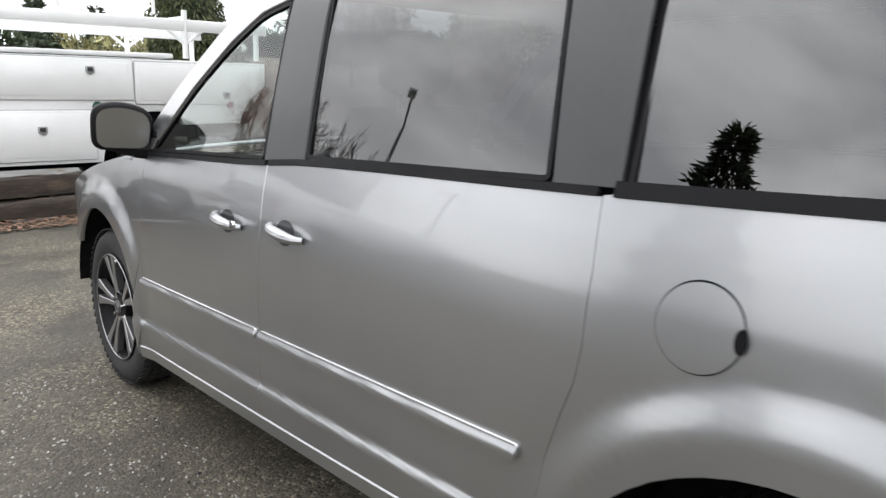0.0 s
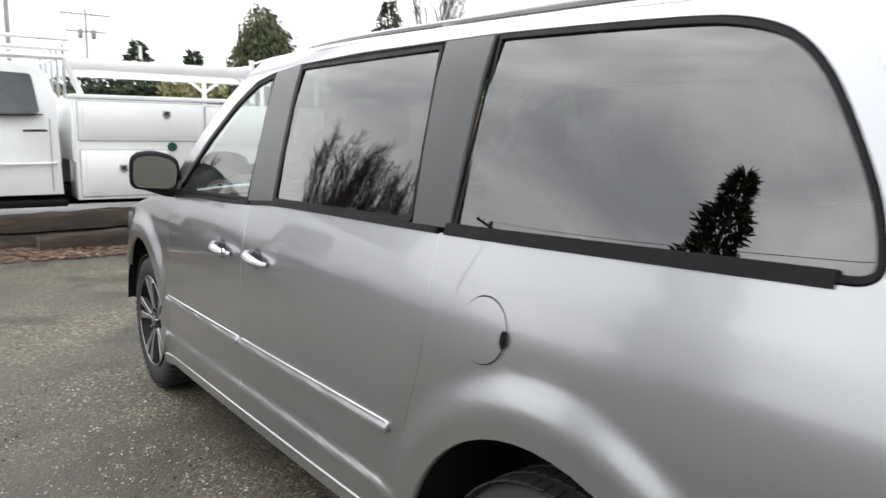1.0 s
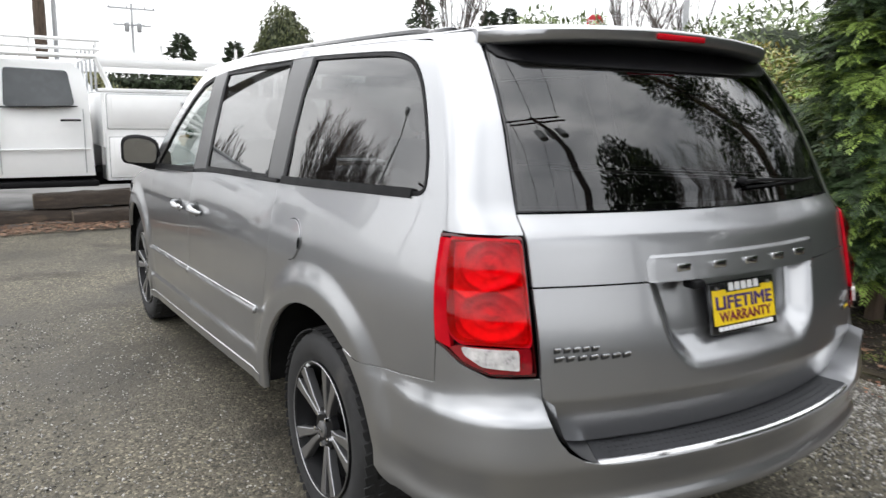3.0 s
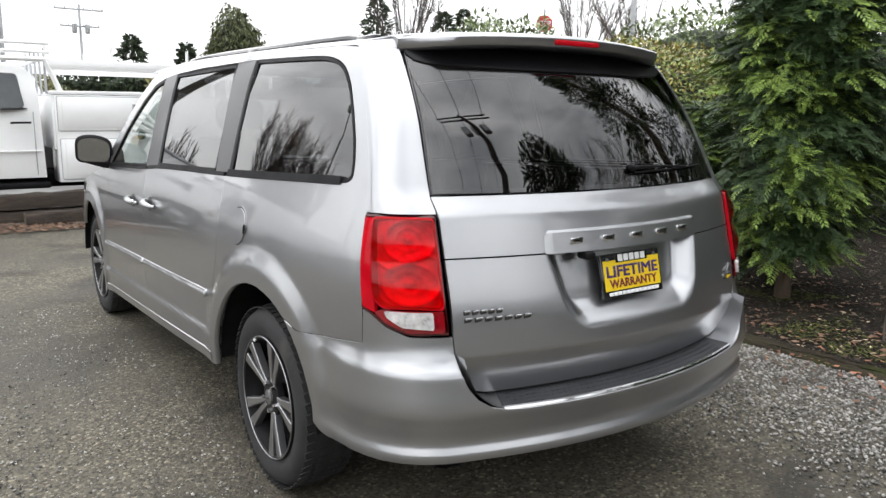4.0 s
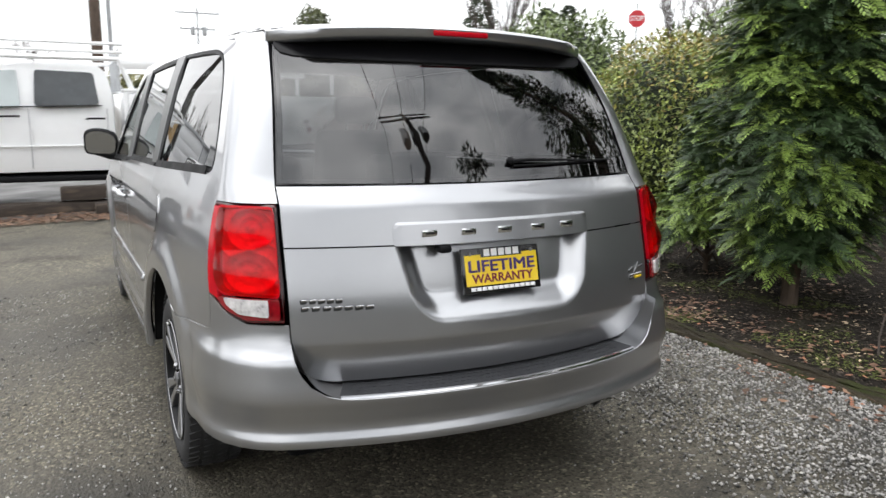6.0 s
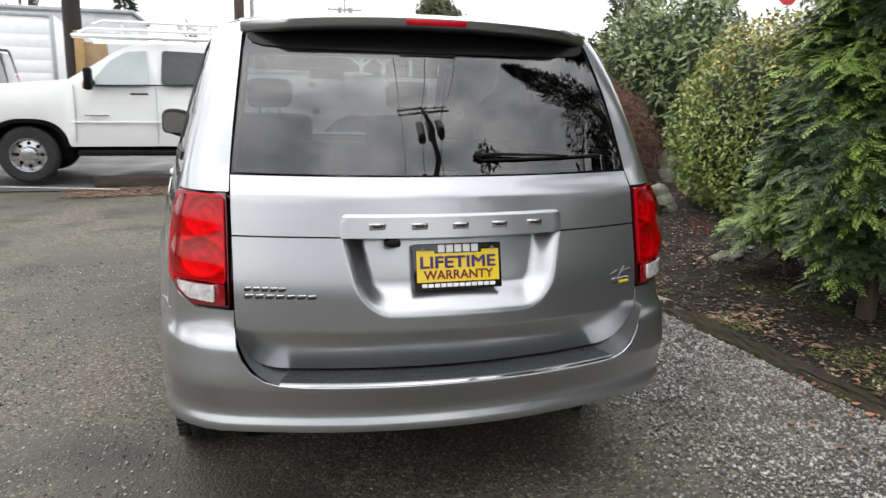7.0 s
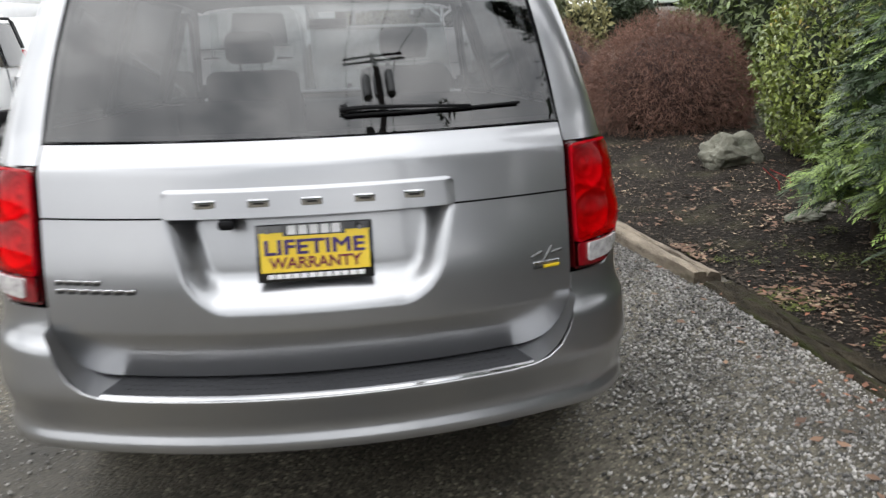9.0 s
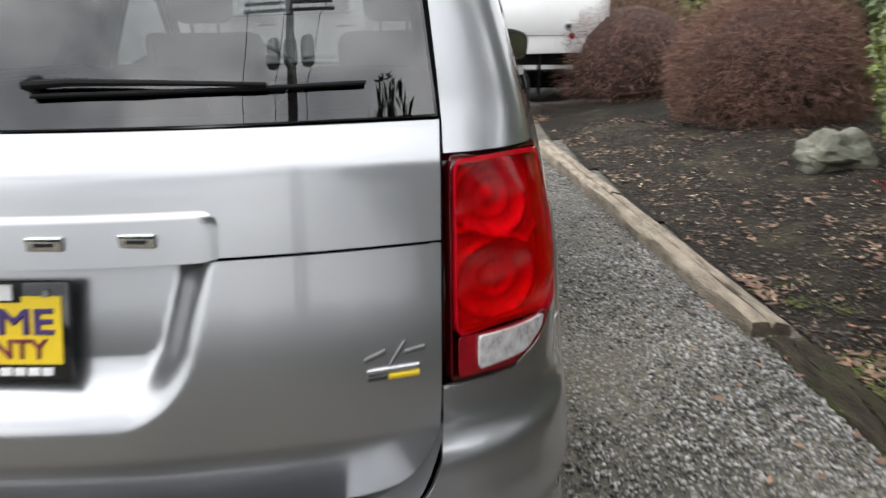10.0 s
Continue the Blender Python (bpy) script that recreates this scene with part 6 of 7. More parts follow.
def road_wheel(owner, x, y, z, r, rim_r, out, rim_mat="galv"):
    """A steel truck wheel; out is -1 where it faces the negative y side."""
    w = 0.24
    m = Matrix.Translation((x, y, z))
    k = -out
    t = lathe([(k * 0.20, rim_r), (k * 0.23, r * 0.8), (k * 0.20, r * 0.97), (k * 0.12, r), (k * 0.04, r * 0.975), (k * 0.005, r * 0.88), (k * 0.0, r * 0.74), (k * 0.015, rim_r)], 40, "y")
    rim = part("wheel", moved(lathe([(k * 0.015, rim_r + 0.008), (k * 0.0, rim_r), (k * 0.03, rim_r * 0.9), (k * 0.10, rim_r * 0.82), (k * 0.09, rim_r * 0.5), (k * 0.03, rim_r * 0.42), (k * 0.02, rim_r * 0.2), (k * 0.02, 0.0)], 40, "y"), m), rim_mat, owner)
    part("tyre", moved(t, m), "rubber", rim)
    for i in range(8):
        a = 2 * math.pi * i / 8
        part("wheel_slot", moved(lathe([(k * 0.084, 0.0), (k * 0.084, rim_r * 0.11), (k * 0.12, rim_r * 0.1)], 10, "y"), m @ Matrix.Translation((rim_r * 0.68 * math.cos(a), 0, rim_r * 0.68 * math.sin(a)))), "dark", rim)
        b = a + 0.39
        part("lug_nut", moved(lathe([(k * 0.02, 0.0), (k * 0.02, 0.011), (k * 0.07, 0.012)], 6, "y"), m @ Matrix.Translation((rim_r * 0.44 * math.cos(b), 0, rim_r * 0.44 * math.sin(b)))), "chrome", rim)
    return rim


def tumble_in(mid, half, belt, rate, nose=None):
    def f(p):
        k = max(0.0, p.z - belt) * rate
        x, y = p.x, p.y
        if nose:
            y = mid + (y - mid) * (1 - nose[1] * ease((nose[0] - x) / 0.7))
        s = 1 - k / half
        return x, mid + (y - mid) * s, p.z
    return f


def wheel_opening(r, a0, a1, n=20):
    """The squared arch over the truck's front wheel."""
    out = []
    for i in range(n + 1):
        c, q = math.cos(radians(a0 + (a1 - a0) * i / n)), math.sin(radians(a0 + (a1 - a0) * i / n))
        out.append((-3.48 + r * math.copysign(abs(c) ** 0.75, c), 0.57 + r * 0.95 * abs(q) ** 0.75))
    return out


def work_truck():
    tr = thing("work_truck", "white crew-cab work truck with service body and ladder rack", "truck")
    mid = TY + TW / 2
    shape = tumble_in(mid, TW / 2, 1.50, 0.30, (-3.75, 0.10))
    cab = [(-4.32, 0.80), (-4.35, 1.18), (-4.32, 1.40), (-4.22, 1.475), (-3.9, 1.525), (-3.3, 1.575), (-2.92, 1.615), (-2.62, 1.80), (-2.32, 2.0), (-2.12, 2.09), (-1.8, 2.135), (-1.2, 2.15), (-0.93, 2.125), (-0.81, 2.02), (-0.76, 1.75), (-0.74, 0.70), (-2.93, 0.69)]
    cab += wheel_opening(0.53, 12, 168) + [(-4.0, 0.72)]
    body = part("cab", prism(cab, TY, TY + TW, "y", 0.035, 2, shape), "white", tr, sharp=40)
    inner = part("engine_bay", block((-3.5, mid, 0.95), (1.1, 1.5, 0.9), 0.02), "dark", tr)

    def side_piece(name, outline, mt, lo=-0.006, hi=0.02, label="", bev=0.0, owner=body):
        return part(name, prism(outline, TY + lo, TY + hi, "y", bev, 1, shape), mt, owner, label)
    side_piece("front_window", rounded([(-2.66, 1.545), (-1.88, 1.56), (-1.90, 2.03), (-2.16, 2.01), (-2.38, 1.88)], 0.03, 3), "cab_glass")
    side_piece("rear_window", rounded([(-1.72, 1.565), (-0.93, 1.59), (-0.98, 2.02), (-1.69, 2.04)], 0.05, 4), "car_glass", label="dark tinted window")
    side_piece("window_seal", rounded([(-2.70, 1.525), (-0.90, 1.57), (-0.90, 1.585), (-2.70, 1.545)], 0.004, 2), "black", -0.010)
    for x in (-2.86, -1.79, -0.84):
        side_piece("door_seam", [(x - 0.004, 0.74), (x + 0.004, 0.74), (x + 0.004, 1.54), (x - 0.004, 1.54)], "galv", -0.003)
    side_piece("door_crease", [(-2.90, 1.020), (-0.78, 1.035), (-0.78, 1.055), (-2.90, 1.04)], "white", -0.007, 0.02, "", 0.005)
    side_piece("door_badge", [(-2.74, 1.115), (-2.42, 1.118), (-2.42, 1.135), (-2.74, 1.132)], "satin", -0.008)
    for x, z in ((-2.01, 1.425), (-0.99, 1.40)):
        part("door_handle", tube([(x - 0.11, TY + 0.0, z), (x - 0.08, TY - 0.035, z + 0.004), (x + 0.08, TY - 0.035, z + 0.006), (x + 0.11, TY, z + 0.004)], 0.013, 8), "black", body, "black door handle")
    part("arch_trim", prism(wheel_opening(0.525, 8, 172) + wheel_opening(0.47, 172, 8), TY + 0.012, TY + 0.3, "y", 0.0, 1, shape), "dark", body)
    part("front_bumper", prism(rounded([(-4.44, 0.56), (-3.99, 0.56), (-4.01, 0.92), (-4.50, 0.92)], 0.04, 3), TY + 0.02, TY + TW - 0.02, "y", 0.02, 2, shape), "chrome", tr, "chrome front bumper")
    part("air_dam", block((-4.1, mid, 0.58), (0.5, 1.7, 0.14), 0.03), "black", tr)
    part("grille", block((-4.315, mid, 1.10), (0.05, 1.3, 0.34), 0.02), "gloss_black", tr)
    for y in (TY + 0.13, TY + TW - 0.13):
        lampo = part("head_lamp", block((-4.21, y + (0.03 if y < mid else -0.03), 1.12), (0.22, 0.27, 0.34), 0.03), "lamp_lens", tr)
        part("turn_lens", block((-4.20, y + (0.025 if y < mid else -0.025), 1.02), (0.225, 0.275, 0.05), 0.02), "amber", lampo)
    mir = part("door_mirror", block((-2.63, TY - 0.22, 1.63), (0.10, 0.20, 0.30), 0.035, 3), "black", tr, "tall black towing mirror")
    part("mirror_lamp", block((-2.685, TY - 0.25, 1.54), (0.02, 0.15, 0.09), 0.008), "amber", mir)
    part("mirror_arm", tube([(-2.60, TY + 0.04, 1.57), (-2.62, TY - 0.14, 1.60)], 0.03, 8), "black", mir)
    part("running_board", prism(rounded([(-2.86, 0.56), (-0.70, 0.56), (-0.70, 0.64), (-2.86, 0.64)], 0.02, 2), TY - 0.02, TY + 0.2, "y", 0.015), "black", tr, "black step under the doors")
    part("frame_rail", block((-0.6, mid, 0.62), (6.4, 1.1, 0.18), 0.02), "dark", tr)
    for ob in tr.children:
        ob.location += Vector((0.19, 0, -0.155))
    road_wheel(tr, -3.31, TY + 0.03, TG + 0.40, 0.40, 0.235, -1, "satin")
    road_wheel(tr, 1.28, TY + 0.06, TG + 0.40, 0.40, 0.235, -1)
    road_wheel(tr, -3.31, TY + TW - 0.03, TG + 0.40, 0.40, 0.235, 1)
    road_wheel(tr, 1.28, TY + TW - 0.06, TG + 0.40, 0.40, 0.235, 1)
    # service body
    out = [(-0.40, 0.47), (0.67, 0.47)] + arc(1.28, 0.42, 0.60, 176, 60, 10)[0:] + [(1.62, 0.86), (2.68, 0.88), (2.68, 1.59), (-0.40, 1.60)]
    for y0 in (TY, TY + TW - 0.46):
        pack = part("side_compartment", prism(out, y0, y0 + 0.46, "y", 0.012), "white", tr, "white side compartment with doors")
        part("lid", prism(rounded([(-0.43, 1.612), (1.52, 1.612), (1.52, 1.665), (-0.43, 1.66)], 0.015, 2), y0 - 0.012, y0 + 0.47, "y", 0.008), "white_box", pack)
        if y0 == TY:
            for nm, x0, x1, z0, z1 in (("upper_door", -0.37, 1.05, 1.145, 1.585), ("upper_door", 1.07, 2.62, 1.10, 1.565), ("lower_door", -0.36, 0.62, 0.51, 1.035)):
                d = part(nm, prism(rounded([(x0, z0), (x1, z0), (x1, z1), (x0, z1)], 0.02, 3), y0 - 0.016, y0 + 0.01, "y", 0.006), "white", pack)
                seam = inset(rounded([(x0, z0), (x1, z0), (x1, z1), (x0, z1)], 0.02, 3), -0.008)
                part("door_gasket", prism(seam, y0 - 0.003, y0 + 0.012, "y"), "galv", pack)
                part("inset_panel", prism(rounded([(x0 + 0.05, z0 + 0.04), (x1 - 0.05, z0 + 0.04), (x1 - 0.05, z1 - 0.04), (x0 + 0.05, z1 - 0.04)], 0.015, 2), y0 - 0.020, y0, "y", 0.003), "white", d)
                lx, lz = {"upper_door": (0.60, 1.455), "lower_door": (0.09, 0.825)}[nm] if x0 < 0 else (2.15, 1.20)
                lt = part("paddle_latch", prism(rounded([(lx - 0.045, lz - 0.02), (lx, lz - 0.05), (lx + 0.045, lz - 0.02), (lx + 0.045, lz + 0.045), (lx - 0.045, lz + 0.045)], 0.012, 3), y0 - 0.034, y0 - 0.005, "y", 0.004), "galv", d, "metal paddle latch")
                part("latch_bowl", prism(rounded([(lx - 0.028, lz - 0.012), (lx + 0.028, lz - 0.012), (lx + 0.028, lz + 0.032), (lx - 0.028, lz + 0.032)], 0.01, 3), y0 - 0.036, y0 - 0.03, "y"), "applique", lt)
            part("filler_cap", moved(lathe([(-0.03, 0.0), (-0.03, 0.045), (-0.01, 0.055), (0.03, 0.056)], 24, "y"), Matrix.Translation((0.66, y0 - 0.006, 1.075))), "green_cap", pack, "round green filler cap")
            part("marker_lamp", moved(lathe([(-0.02, 0.0), (-0.015, 0.04), (0.02, 0.045)], 20, "y"), Matrix.Translation((2.20, y0 - 0.002, 1.09))), "red_deep", pack)
    part("cargo_floor", block((1.1, mid, 0.92), (3.0, 1.1, 0.06), 0.01), "white_box", tr)
    part("head_board", block((-0.40, mid, 1.25), (0.05, 1.9, 0.7), 0.01), "white", tr)
    part("tail_board", block((2.62, mid, 1.25), (0.05, 1.1, 0.6), 0.01), "white", tr)
    part("rear_bumper", block((2.74, mid, 0.60), (0.22, 1.95, 0.12), 0.02), "white", tr)
    part("mud_flap", block((1.80, TY + 0.2, 0.62), (0.02, 0.34, 0.6), 0.005), "black", tr, "black mud flap")
    part("under_box", block((1.75, mid, 0.86), (1.5, 1.8, 0.30), 0.02), "dark", tr)
    part("step_corner", prism(rounded([(2.28, 0.94), (2.62, 1.01), (2.66, 1.01), (2.66, 0.60), (2.46, 0.60)], 0.02, 2), TY + 0.02, TY + 0.30, "y", 0.01), "white", tr, "white corner step")
    # rack
    for y in (TY + 0.06, TY + TW - 0.06):
        r = part("rack_rail", block((1.14, y, 1.99), (3.2, 0.06, 0.13), 0.015), "white", tr, "white rack rail")
        for x in (-0.40, 1.70, 2.60):
            part("rack_upright", tube([(x + (0.10 if x < 0 else 0), y, 1.62), (x - (0.06 if x < 0 else 0), y, 2.16 if x > 0 else 2.05)], 0.035, 8), "white", r)
        for x in (1.70,):
            for s in (-1, 1):
                part("rack_brace", tube([(x, y, 1.78), (x + s * 0.27, y, 1.99)], 0.022, 8), "white", r)
        for z, x0 in ((2.14, -2.45), (2.25, -2.25)):
            part("cab_rail", tube([(x0 - 0.12, y + 0.02, z - 0.05), (x0, y + 0.02, z), (-0.40, y + 0.02, z)], 0.022, 8), "white", r)
        part("cab_rail", tube([(-2.65, y, 2.045), (-0.40, y, 2.05)], 0.030, 8), "white", r)
        for x in (-2.0, -1.2, -0.45):
            part("rail_post", tube([(x, y + 0.02, 2.03), (x, y + 0.02, 2.25)], 0.018, 6), "white", r)
        part("rack_stop", tube([(0.35, y, 2.09), (0.35, y, 2.24)], 0.02, 6), "white", r)
        part("rack_stop", tube([(1.35, y, 2.09), (1.35, y, 2.24)], 0.02, 6), "white", r)
    for x in (-2.6, -1.5, -0.45, 0.6, 1.7, 2.6):
        part("cross_bar", tube([(x, TY + 0.06, 2.07 if x > -0.5 else 2.06), (x, TY + TW - 0.06, 2.07 if x > -0.5 else 2.06)], 0.026, 8), "white", tr)
    for k in range(5):
        part("guard_bar", tube([(-0.46, TY + 0.15 + 0.42 * k, 1.62), (-0.46, TY + 0.15 + 0.42 * k, 2.2)], 0.016, 6), "galv", tr)


work_truck()

# ---- cargo vans, box trucks ----


def cargo_van():
    """A long white van, its rear at x = 0, heading along x."""
    vn = thing("cargo_van", "white cargo van with rear door windows and dark bumper", "van", group="white cargo vans")
    side = [(0.0, 0.50), (0.02, 1.02), (0.20, 1.95), (0.34, 2.08), (0.7, 2.13), (4.0, 2.11), (4.35, 2.0), (4.85, 1.42), (5.5, 1.22), (5.68, 1.05), (5.7, 0.6), (5.6, 0.45)]
    side += arc(4.6, 0.40, 0.45, 8, 172) + arc(1.15, 0.40, 0.45, 8, 172)

    def bend(p):
        k = 1 - 0.16 * max(0.0, p.z - 1.05)
        return p.x + 0.08 * (p.y / 1.0) ** 2 * ease((1.0 - p.x) / 1.0), p.y * k, p.z
    body = part("body", prism(side, -0.99, 0.99, "y", 0.05, 3, bend), "white", vn, sharp=40)

    def rear(name, outline, mt, lift, owner=body, label=""):
        def f(p):
            x = (0.18 / 0.93) * max(0.0, p.z - 1.02) + (p.x - lift)
            return bend(Vector((x, p.y, p.z)))
        return part(name, prism(outline, -0.012, 0.02, "x", 0.0, 1, f), mt, owner, label)
    for s in (-1, 1):
        rear("rear_window", rounded([(s * 0.05, 1.23), (s * 0.80, 1.23), (s * 0.76, 1.90), (s * 0.05, 1.95)], 0.07, 4), "car_glass", 0.0, label="dark rear door window")
        rear("tail_lamp", rounded([(s * 0.86, 1.14), (s * 0.985, 1.14), (s * 0.985, 1.50), (s * 0.86, 1.50)], 0.02, 3), "red_lens", 0.004, label="red tail lamp")
        rear("lamp_lens", rounded([(s * 0.865, 1.28), (s * 0.98, 1.28), (s * 0.98, 1.35), (s * 0.865, 1.35)], 0.01, 2), "clear_lens", 0.010)
        rear("corner_trim", rounded([(s * 0.84, 1.52), (s * 0.985, 1.52), (s * 0.97, 1.96), (s * 0.80, 2.02)], 0.03, 3), "black", 0.004)
    rear("roof_trim", [(-0.85, 1.98), (0.85, 1.98), (0.82, 2.03), (-0.82, 2.03)], "black", 0.002)
    rear("door_gap", [(-0.004, 0.6), (0.004, 0.6), (0.004, 1.2), (-0.004, 1.2)], "galv", 0.0)
    hd = rear("door_handle", rounded([(-0.28, 0.86), (-0.13, 0.86), (-0.13, 1.06), (-0.28, 1.06)], 0.02, 3), "black", 0.01, label="black door handle")
    rear("handle_plate", rounded([(-0.25, 0.90), (-0.16, 0.90), (-0.16, 1.02), (-0.25, 1.02)], 0.01, 3), "satin", 0.02)
    rear("maker_badge", [(0.45, 0.76), (0.70, 0.76), (0.70, 0.785), (0.45, 0.785)], "satin", 0.004)
    part("rear_bumper", prism(rounded([(-1.0, -0.14), (1.0, -0.14), (1.0, 0.12), (-1.0, 0.12)], 0.03, 3), 0.40, 0.56, "z", 0.02, 2, lambda p: (p.y, p.x, p.z)), "black", vn, "dark step bumper")
    part("sill", block((2.8, 0, 0.42), (5.2, 1.86, 0.12), 0.03), "black", vn)
    part("windscreen", block((0, 0, 0), (0.02, 1.6, 0.75), 0.01, 2, Matrix.Translation((4.64, 0, 1.74)) @ pose(0, 0, 0, 0, -40, 0)), "car_glass", vn)
    for x in (1.15, 4.6):
        road_wheel(vn, x, -0.97, 0.37, 0.37, 0.22, -1)
        road_wheel(vn, x, 0.97, 0.37, 0.37, 0.22, 1)
    return vn


def road_at(x, y):
    return x, y, ground_z(x, y) + 0.016


v1 = cargo_van()
v1.matrix_basis = pose(*road_at(-5.45, 11.6), 0, 0, 174)
copy_thing(v1, pose(*road_at(-4.90, 15.7), 0, 0, 174))


def box_truck(at, turn, length, label):
    bt = thing("box_truck", label, "truck", at, turn, "parked box trucks")
    bx = part("cargo_box", block((length / 2, 0, 2.0), (length, 2.3, 2.3), 0.03), "white_box", bt)
    for s in (-1, 1):
        part("corner_post", block((0.0, s * 1.12, 2.0), (0.08, 0.10, 2.32), 0.015), "galv", bx)
    part("door_frame", block((0.0, 0, 3.10), (0.07, 2.2, 0.10), 0.015), "galv", bx)
    for k in range(6):
        part("door_slat", block((-0.012, 0, 1.05 + 0.34 * k), (0.02, 2.05, 0.338), 0.002), "white_box", bx)
    part("chassis", block((length / 2, 0, 0.72), (length + 1.5, 0.9, 0.2), 0.02), "dark", bt)
    part("cab", prism(rounded([(length + 0.1, 0.6), (length + 2.3, 0.6), (length + 2.3, 1.3), (length + 1.4, 1.55), (length + 0.9, 2.2), (length + 0.1, 2.25)], 0.08, 3), -0.95, 0.95, "y", 0.04), "white", bt)
    for x in (1.2, length + 1.5):
        road_wheel(bt, x, -1.0, 0.42, 0.42, 0.25, -1)
        road_wheel(bt, x, 1.0, 0.42, 0.42, 0.25, 1)


box_truck(road_at(-6.2, 21.3), 96, 5.0, "white box truck seen from behind with a roller door")
box_truck(road_at(-7.6, 18.2), 165, 5.0, "white box truck parked beside the vans")

# ---- buildings, poles and trees further off ----


def shed(at, size, label, turn=0):
    b = thing("warehouse", label, "building", at, turn)
    wl = part("wall", block((0, 0, size[2] / 2), size, 0.02), "grey_box", b)
    part("roof", block((0, 0, size[2] + 0.08), (size[0] + 0.3, size[1] + 0.3, 0.16), 0.03), "galv", b)
    n = int(size[0] / 0.9)
    for i in range(n):
        part("wall_rib", block((-size[0] / 2 + (i + 0.5) * size[0] / n, -size[1] / 2 - 0.02, size[2] / 2), (0.06, 0.04, size[2]), 0.01), "grey_box", wl)
    return b


shed((-13.7, 37, 0.0), (19, 8, 4.05), "long pale grey metal warehouse")


def pole(at, height, r, label, arms=(), cans=0, material="pole_wood", lean=0.0, group="utility poles", turn=0.0):
    p = thing("utility_pole", label, "utility pole", at, turn, group)
    part("shaft", tube([(0, 0, -0.3), (lean * 0.5, 0, height * 0.5), (lean, 0, height)], [r, r * 0.9, r * 0.72], 14), material, p)
    for z, w in arms:
        a = part("crossarm", block((lean, 0, height - z), (w, 0.10, 0.11), 0.01), material, p)
        for i in range(6):
            x = lean - w / 2 + 0.08 + (w - 0.16) * i / 5
            part("insulator", moved(lathe([(0.0, 0.02), (0.05, 0.045), (0.09, 0.03), (0.16, 0.03), (0.18, 0.0)], 8, "z"), Matrix.Translation((x, 0, height - z + 0.05))), "galv", a)
    for i in range(cans):
        q = (-0.42, 0.42, 0.0)[i]
        part("transformer", moved(lathe([(0, 0.0), (0, 0.15), (0.05, 0.17), (0.6, 0.17), (0.66, 0.12), (0.68, 0.0)], 18, "z"), Matrix.Translation((q + lean, -0.30, height - 2.0))), "galv", p, "grey transformer can")
    return p


pole(road_at(-0.10, 21.4), 9.0, 0.165, "tall grey-brown pole behind the truck", material="bark")
pole(road_at(0.28, 21.8), 9.0, 0.07, "thin grey pole beside a thicker one", material="galv")
dark = pole(road_at(-3.43, 14.4), 9.0, 0.18, "thick dark pole with boards fixed to it")
part("yellow_board", block((0.13, -0.21, 1.85), (0.17, 0.04, 1.05), 0.006), "board", dark, "yellow vertical board")
part("tan_board", block((0.42, -0.17, 1.80), (0.42, 0.03, 0.72), 0.006), "cardboard", dark, "tan panel")
pole((8.75, 58, 0.3), 8.1, 0.11, "distant pole with two crossarms", ((0.35, 3.2), (1.5, 2.6)), 2, "galv")
pole((24.5, 21.5, 0.4), 9.0, 0.14, "pale pole above the hedge", material="galv")
pole((1.95, -5.1, 0.1), 10.3, 0.13, "utility pole with crossarms and three transformers", ((0.25, 2.3), (0.75, 2.3)), 3, turn=14)
pole((-21, 24, 0.2), 8.0, 0.10, "pole beside the road", ((0.3, 2.0),))


def wire(a, b, sag, label):
    pts = []
    for i in range(17):
        t = i / 16
        p = Vector(a) * (1 - t) + Vector(b) * t
        pts.append(p - Vector((0, 0, sag * 4 * t * (1 - t))))
    ob = part("overhead_wire", tube(pts, 0.012, 5), "black", None)
    return tagged(ob, label, "wire", "overhead wires")


for k in range(3):
    wire((1.95 - 1.0 + k, -5.1 - 0.25 * k, 10.25), (0.6 + k * 1.0, 40, 9.5), 1.4, "thin black overhead wire above the van")
    wire((1.95 - 1.0 + k, -5.1 - 0.25 * k, 10.25), (4 + k, -60, 10.5), 1.6, "thin black overhead wire behind the lot")
wire((-21, 24, 8.2), (-9.5, -20, 8.5), 1.2, "thin black overhead wire beside the lot")
wire((-21.6, 24, 8.0), (-10.4, -20, 8.2), 1.4, "thin black overhead wire beside the lot")

lamp = thing("street_lamp", "grey street lamp with an arm", "street lamp", (-13.5, 19.5, 0.16))
part("post", tube([(0, 0, -0.2), (0, 0, 6.6), (0.3, -0.4, 7.4)], [0.09, 0.07, 0.05], 10), "galv", lamp)
part("arm", tube([(0.3, -0.4, 7.4), (1.6, -1.9, 7.75)], 0.04, 8), "galv", lamp)
part("lamp_head", block((0, 0, 0), (0.7, 0.25, 0.12), 0.04, 2, pose(1.85, -2.15, 7.76, 0, -6, -49)), "galv", lamp)

# stop sign
sign = thing("stop_sign", "red octagonal stop sign on a galvanised post", "road sign", (16.6, 18.6, 0.5), -42)
part("post", tube([(0, 0.03, -0.3), (0, 0.03, 4.2)], 0.035, 8), "galv", sign)
octo = [(0.31 * math.cos(radians(22.5 + 45 * i)), 3.70 + 0.31 * math.sin(radians(22.5 + 45 * i))) for i in range(8)]
plate_s = part("plate", prism(octo, -0.012, 0.0, "y"), "white_print", sign)
part("red_face", prism(inset(octo, 0.02), -0.018, -0.010, "y"), "sign_red", plate_s)
letters("STOP", 0.24, pose(0, -0.0185, 3.70, 90, 0, 0), "white_print", plate_s, "lettering", 0.002, 0.46)
sign.location.z += 0.28


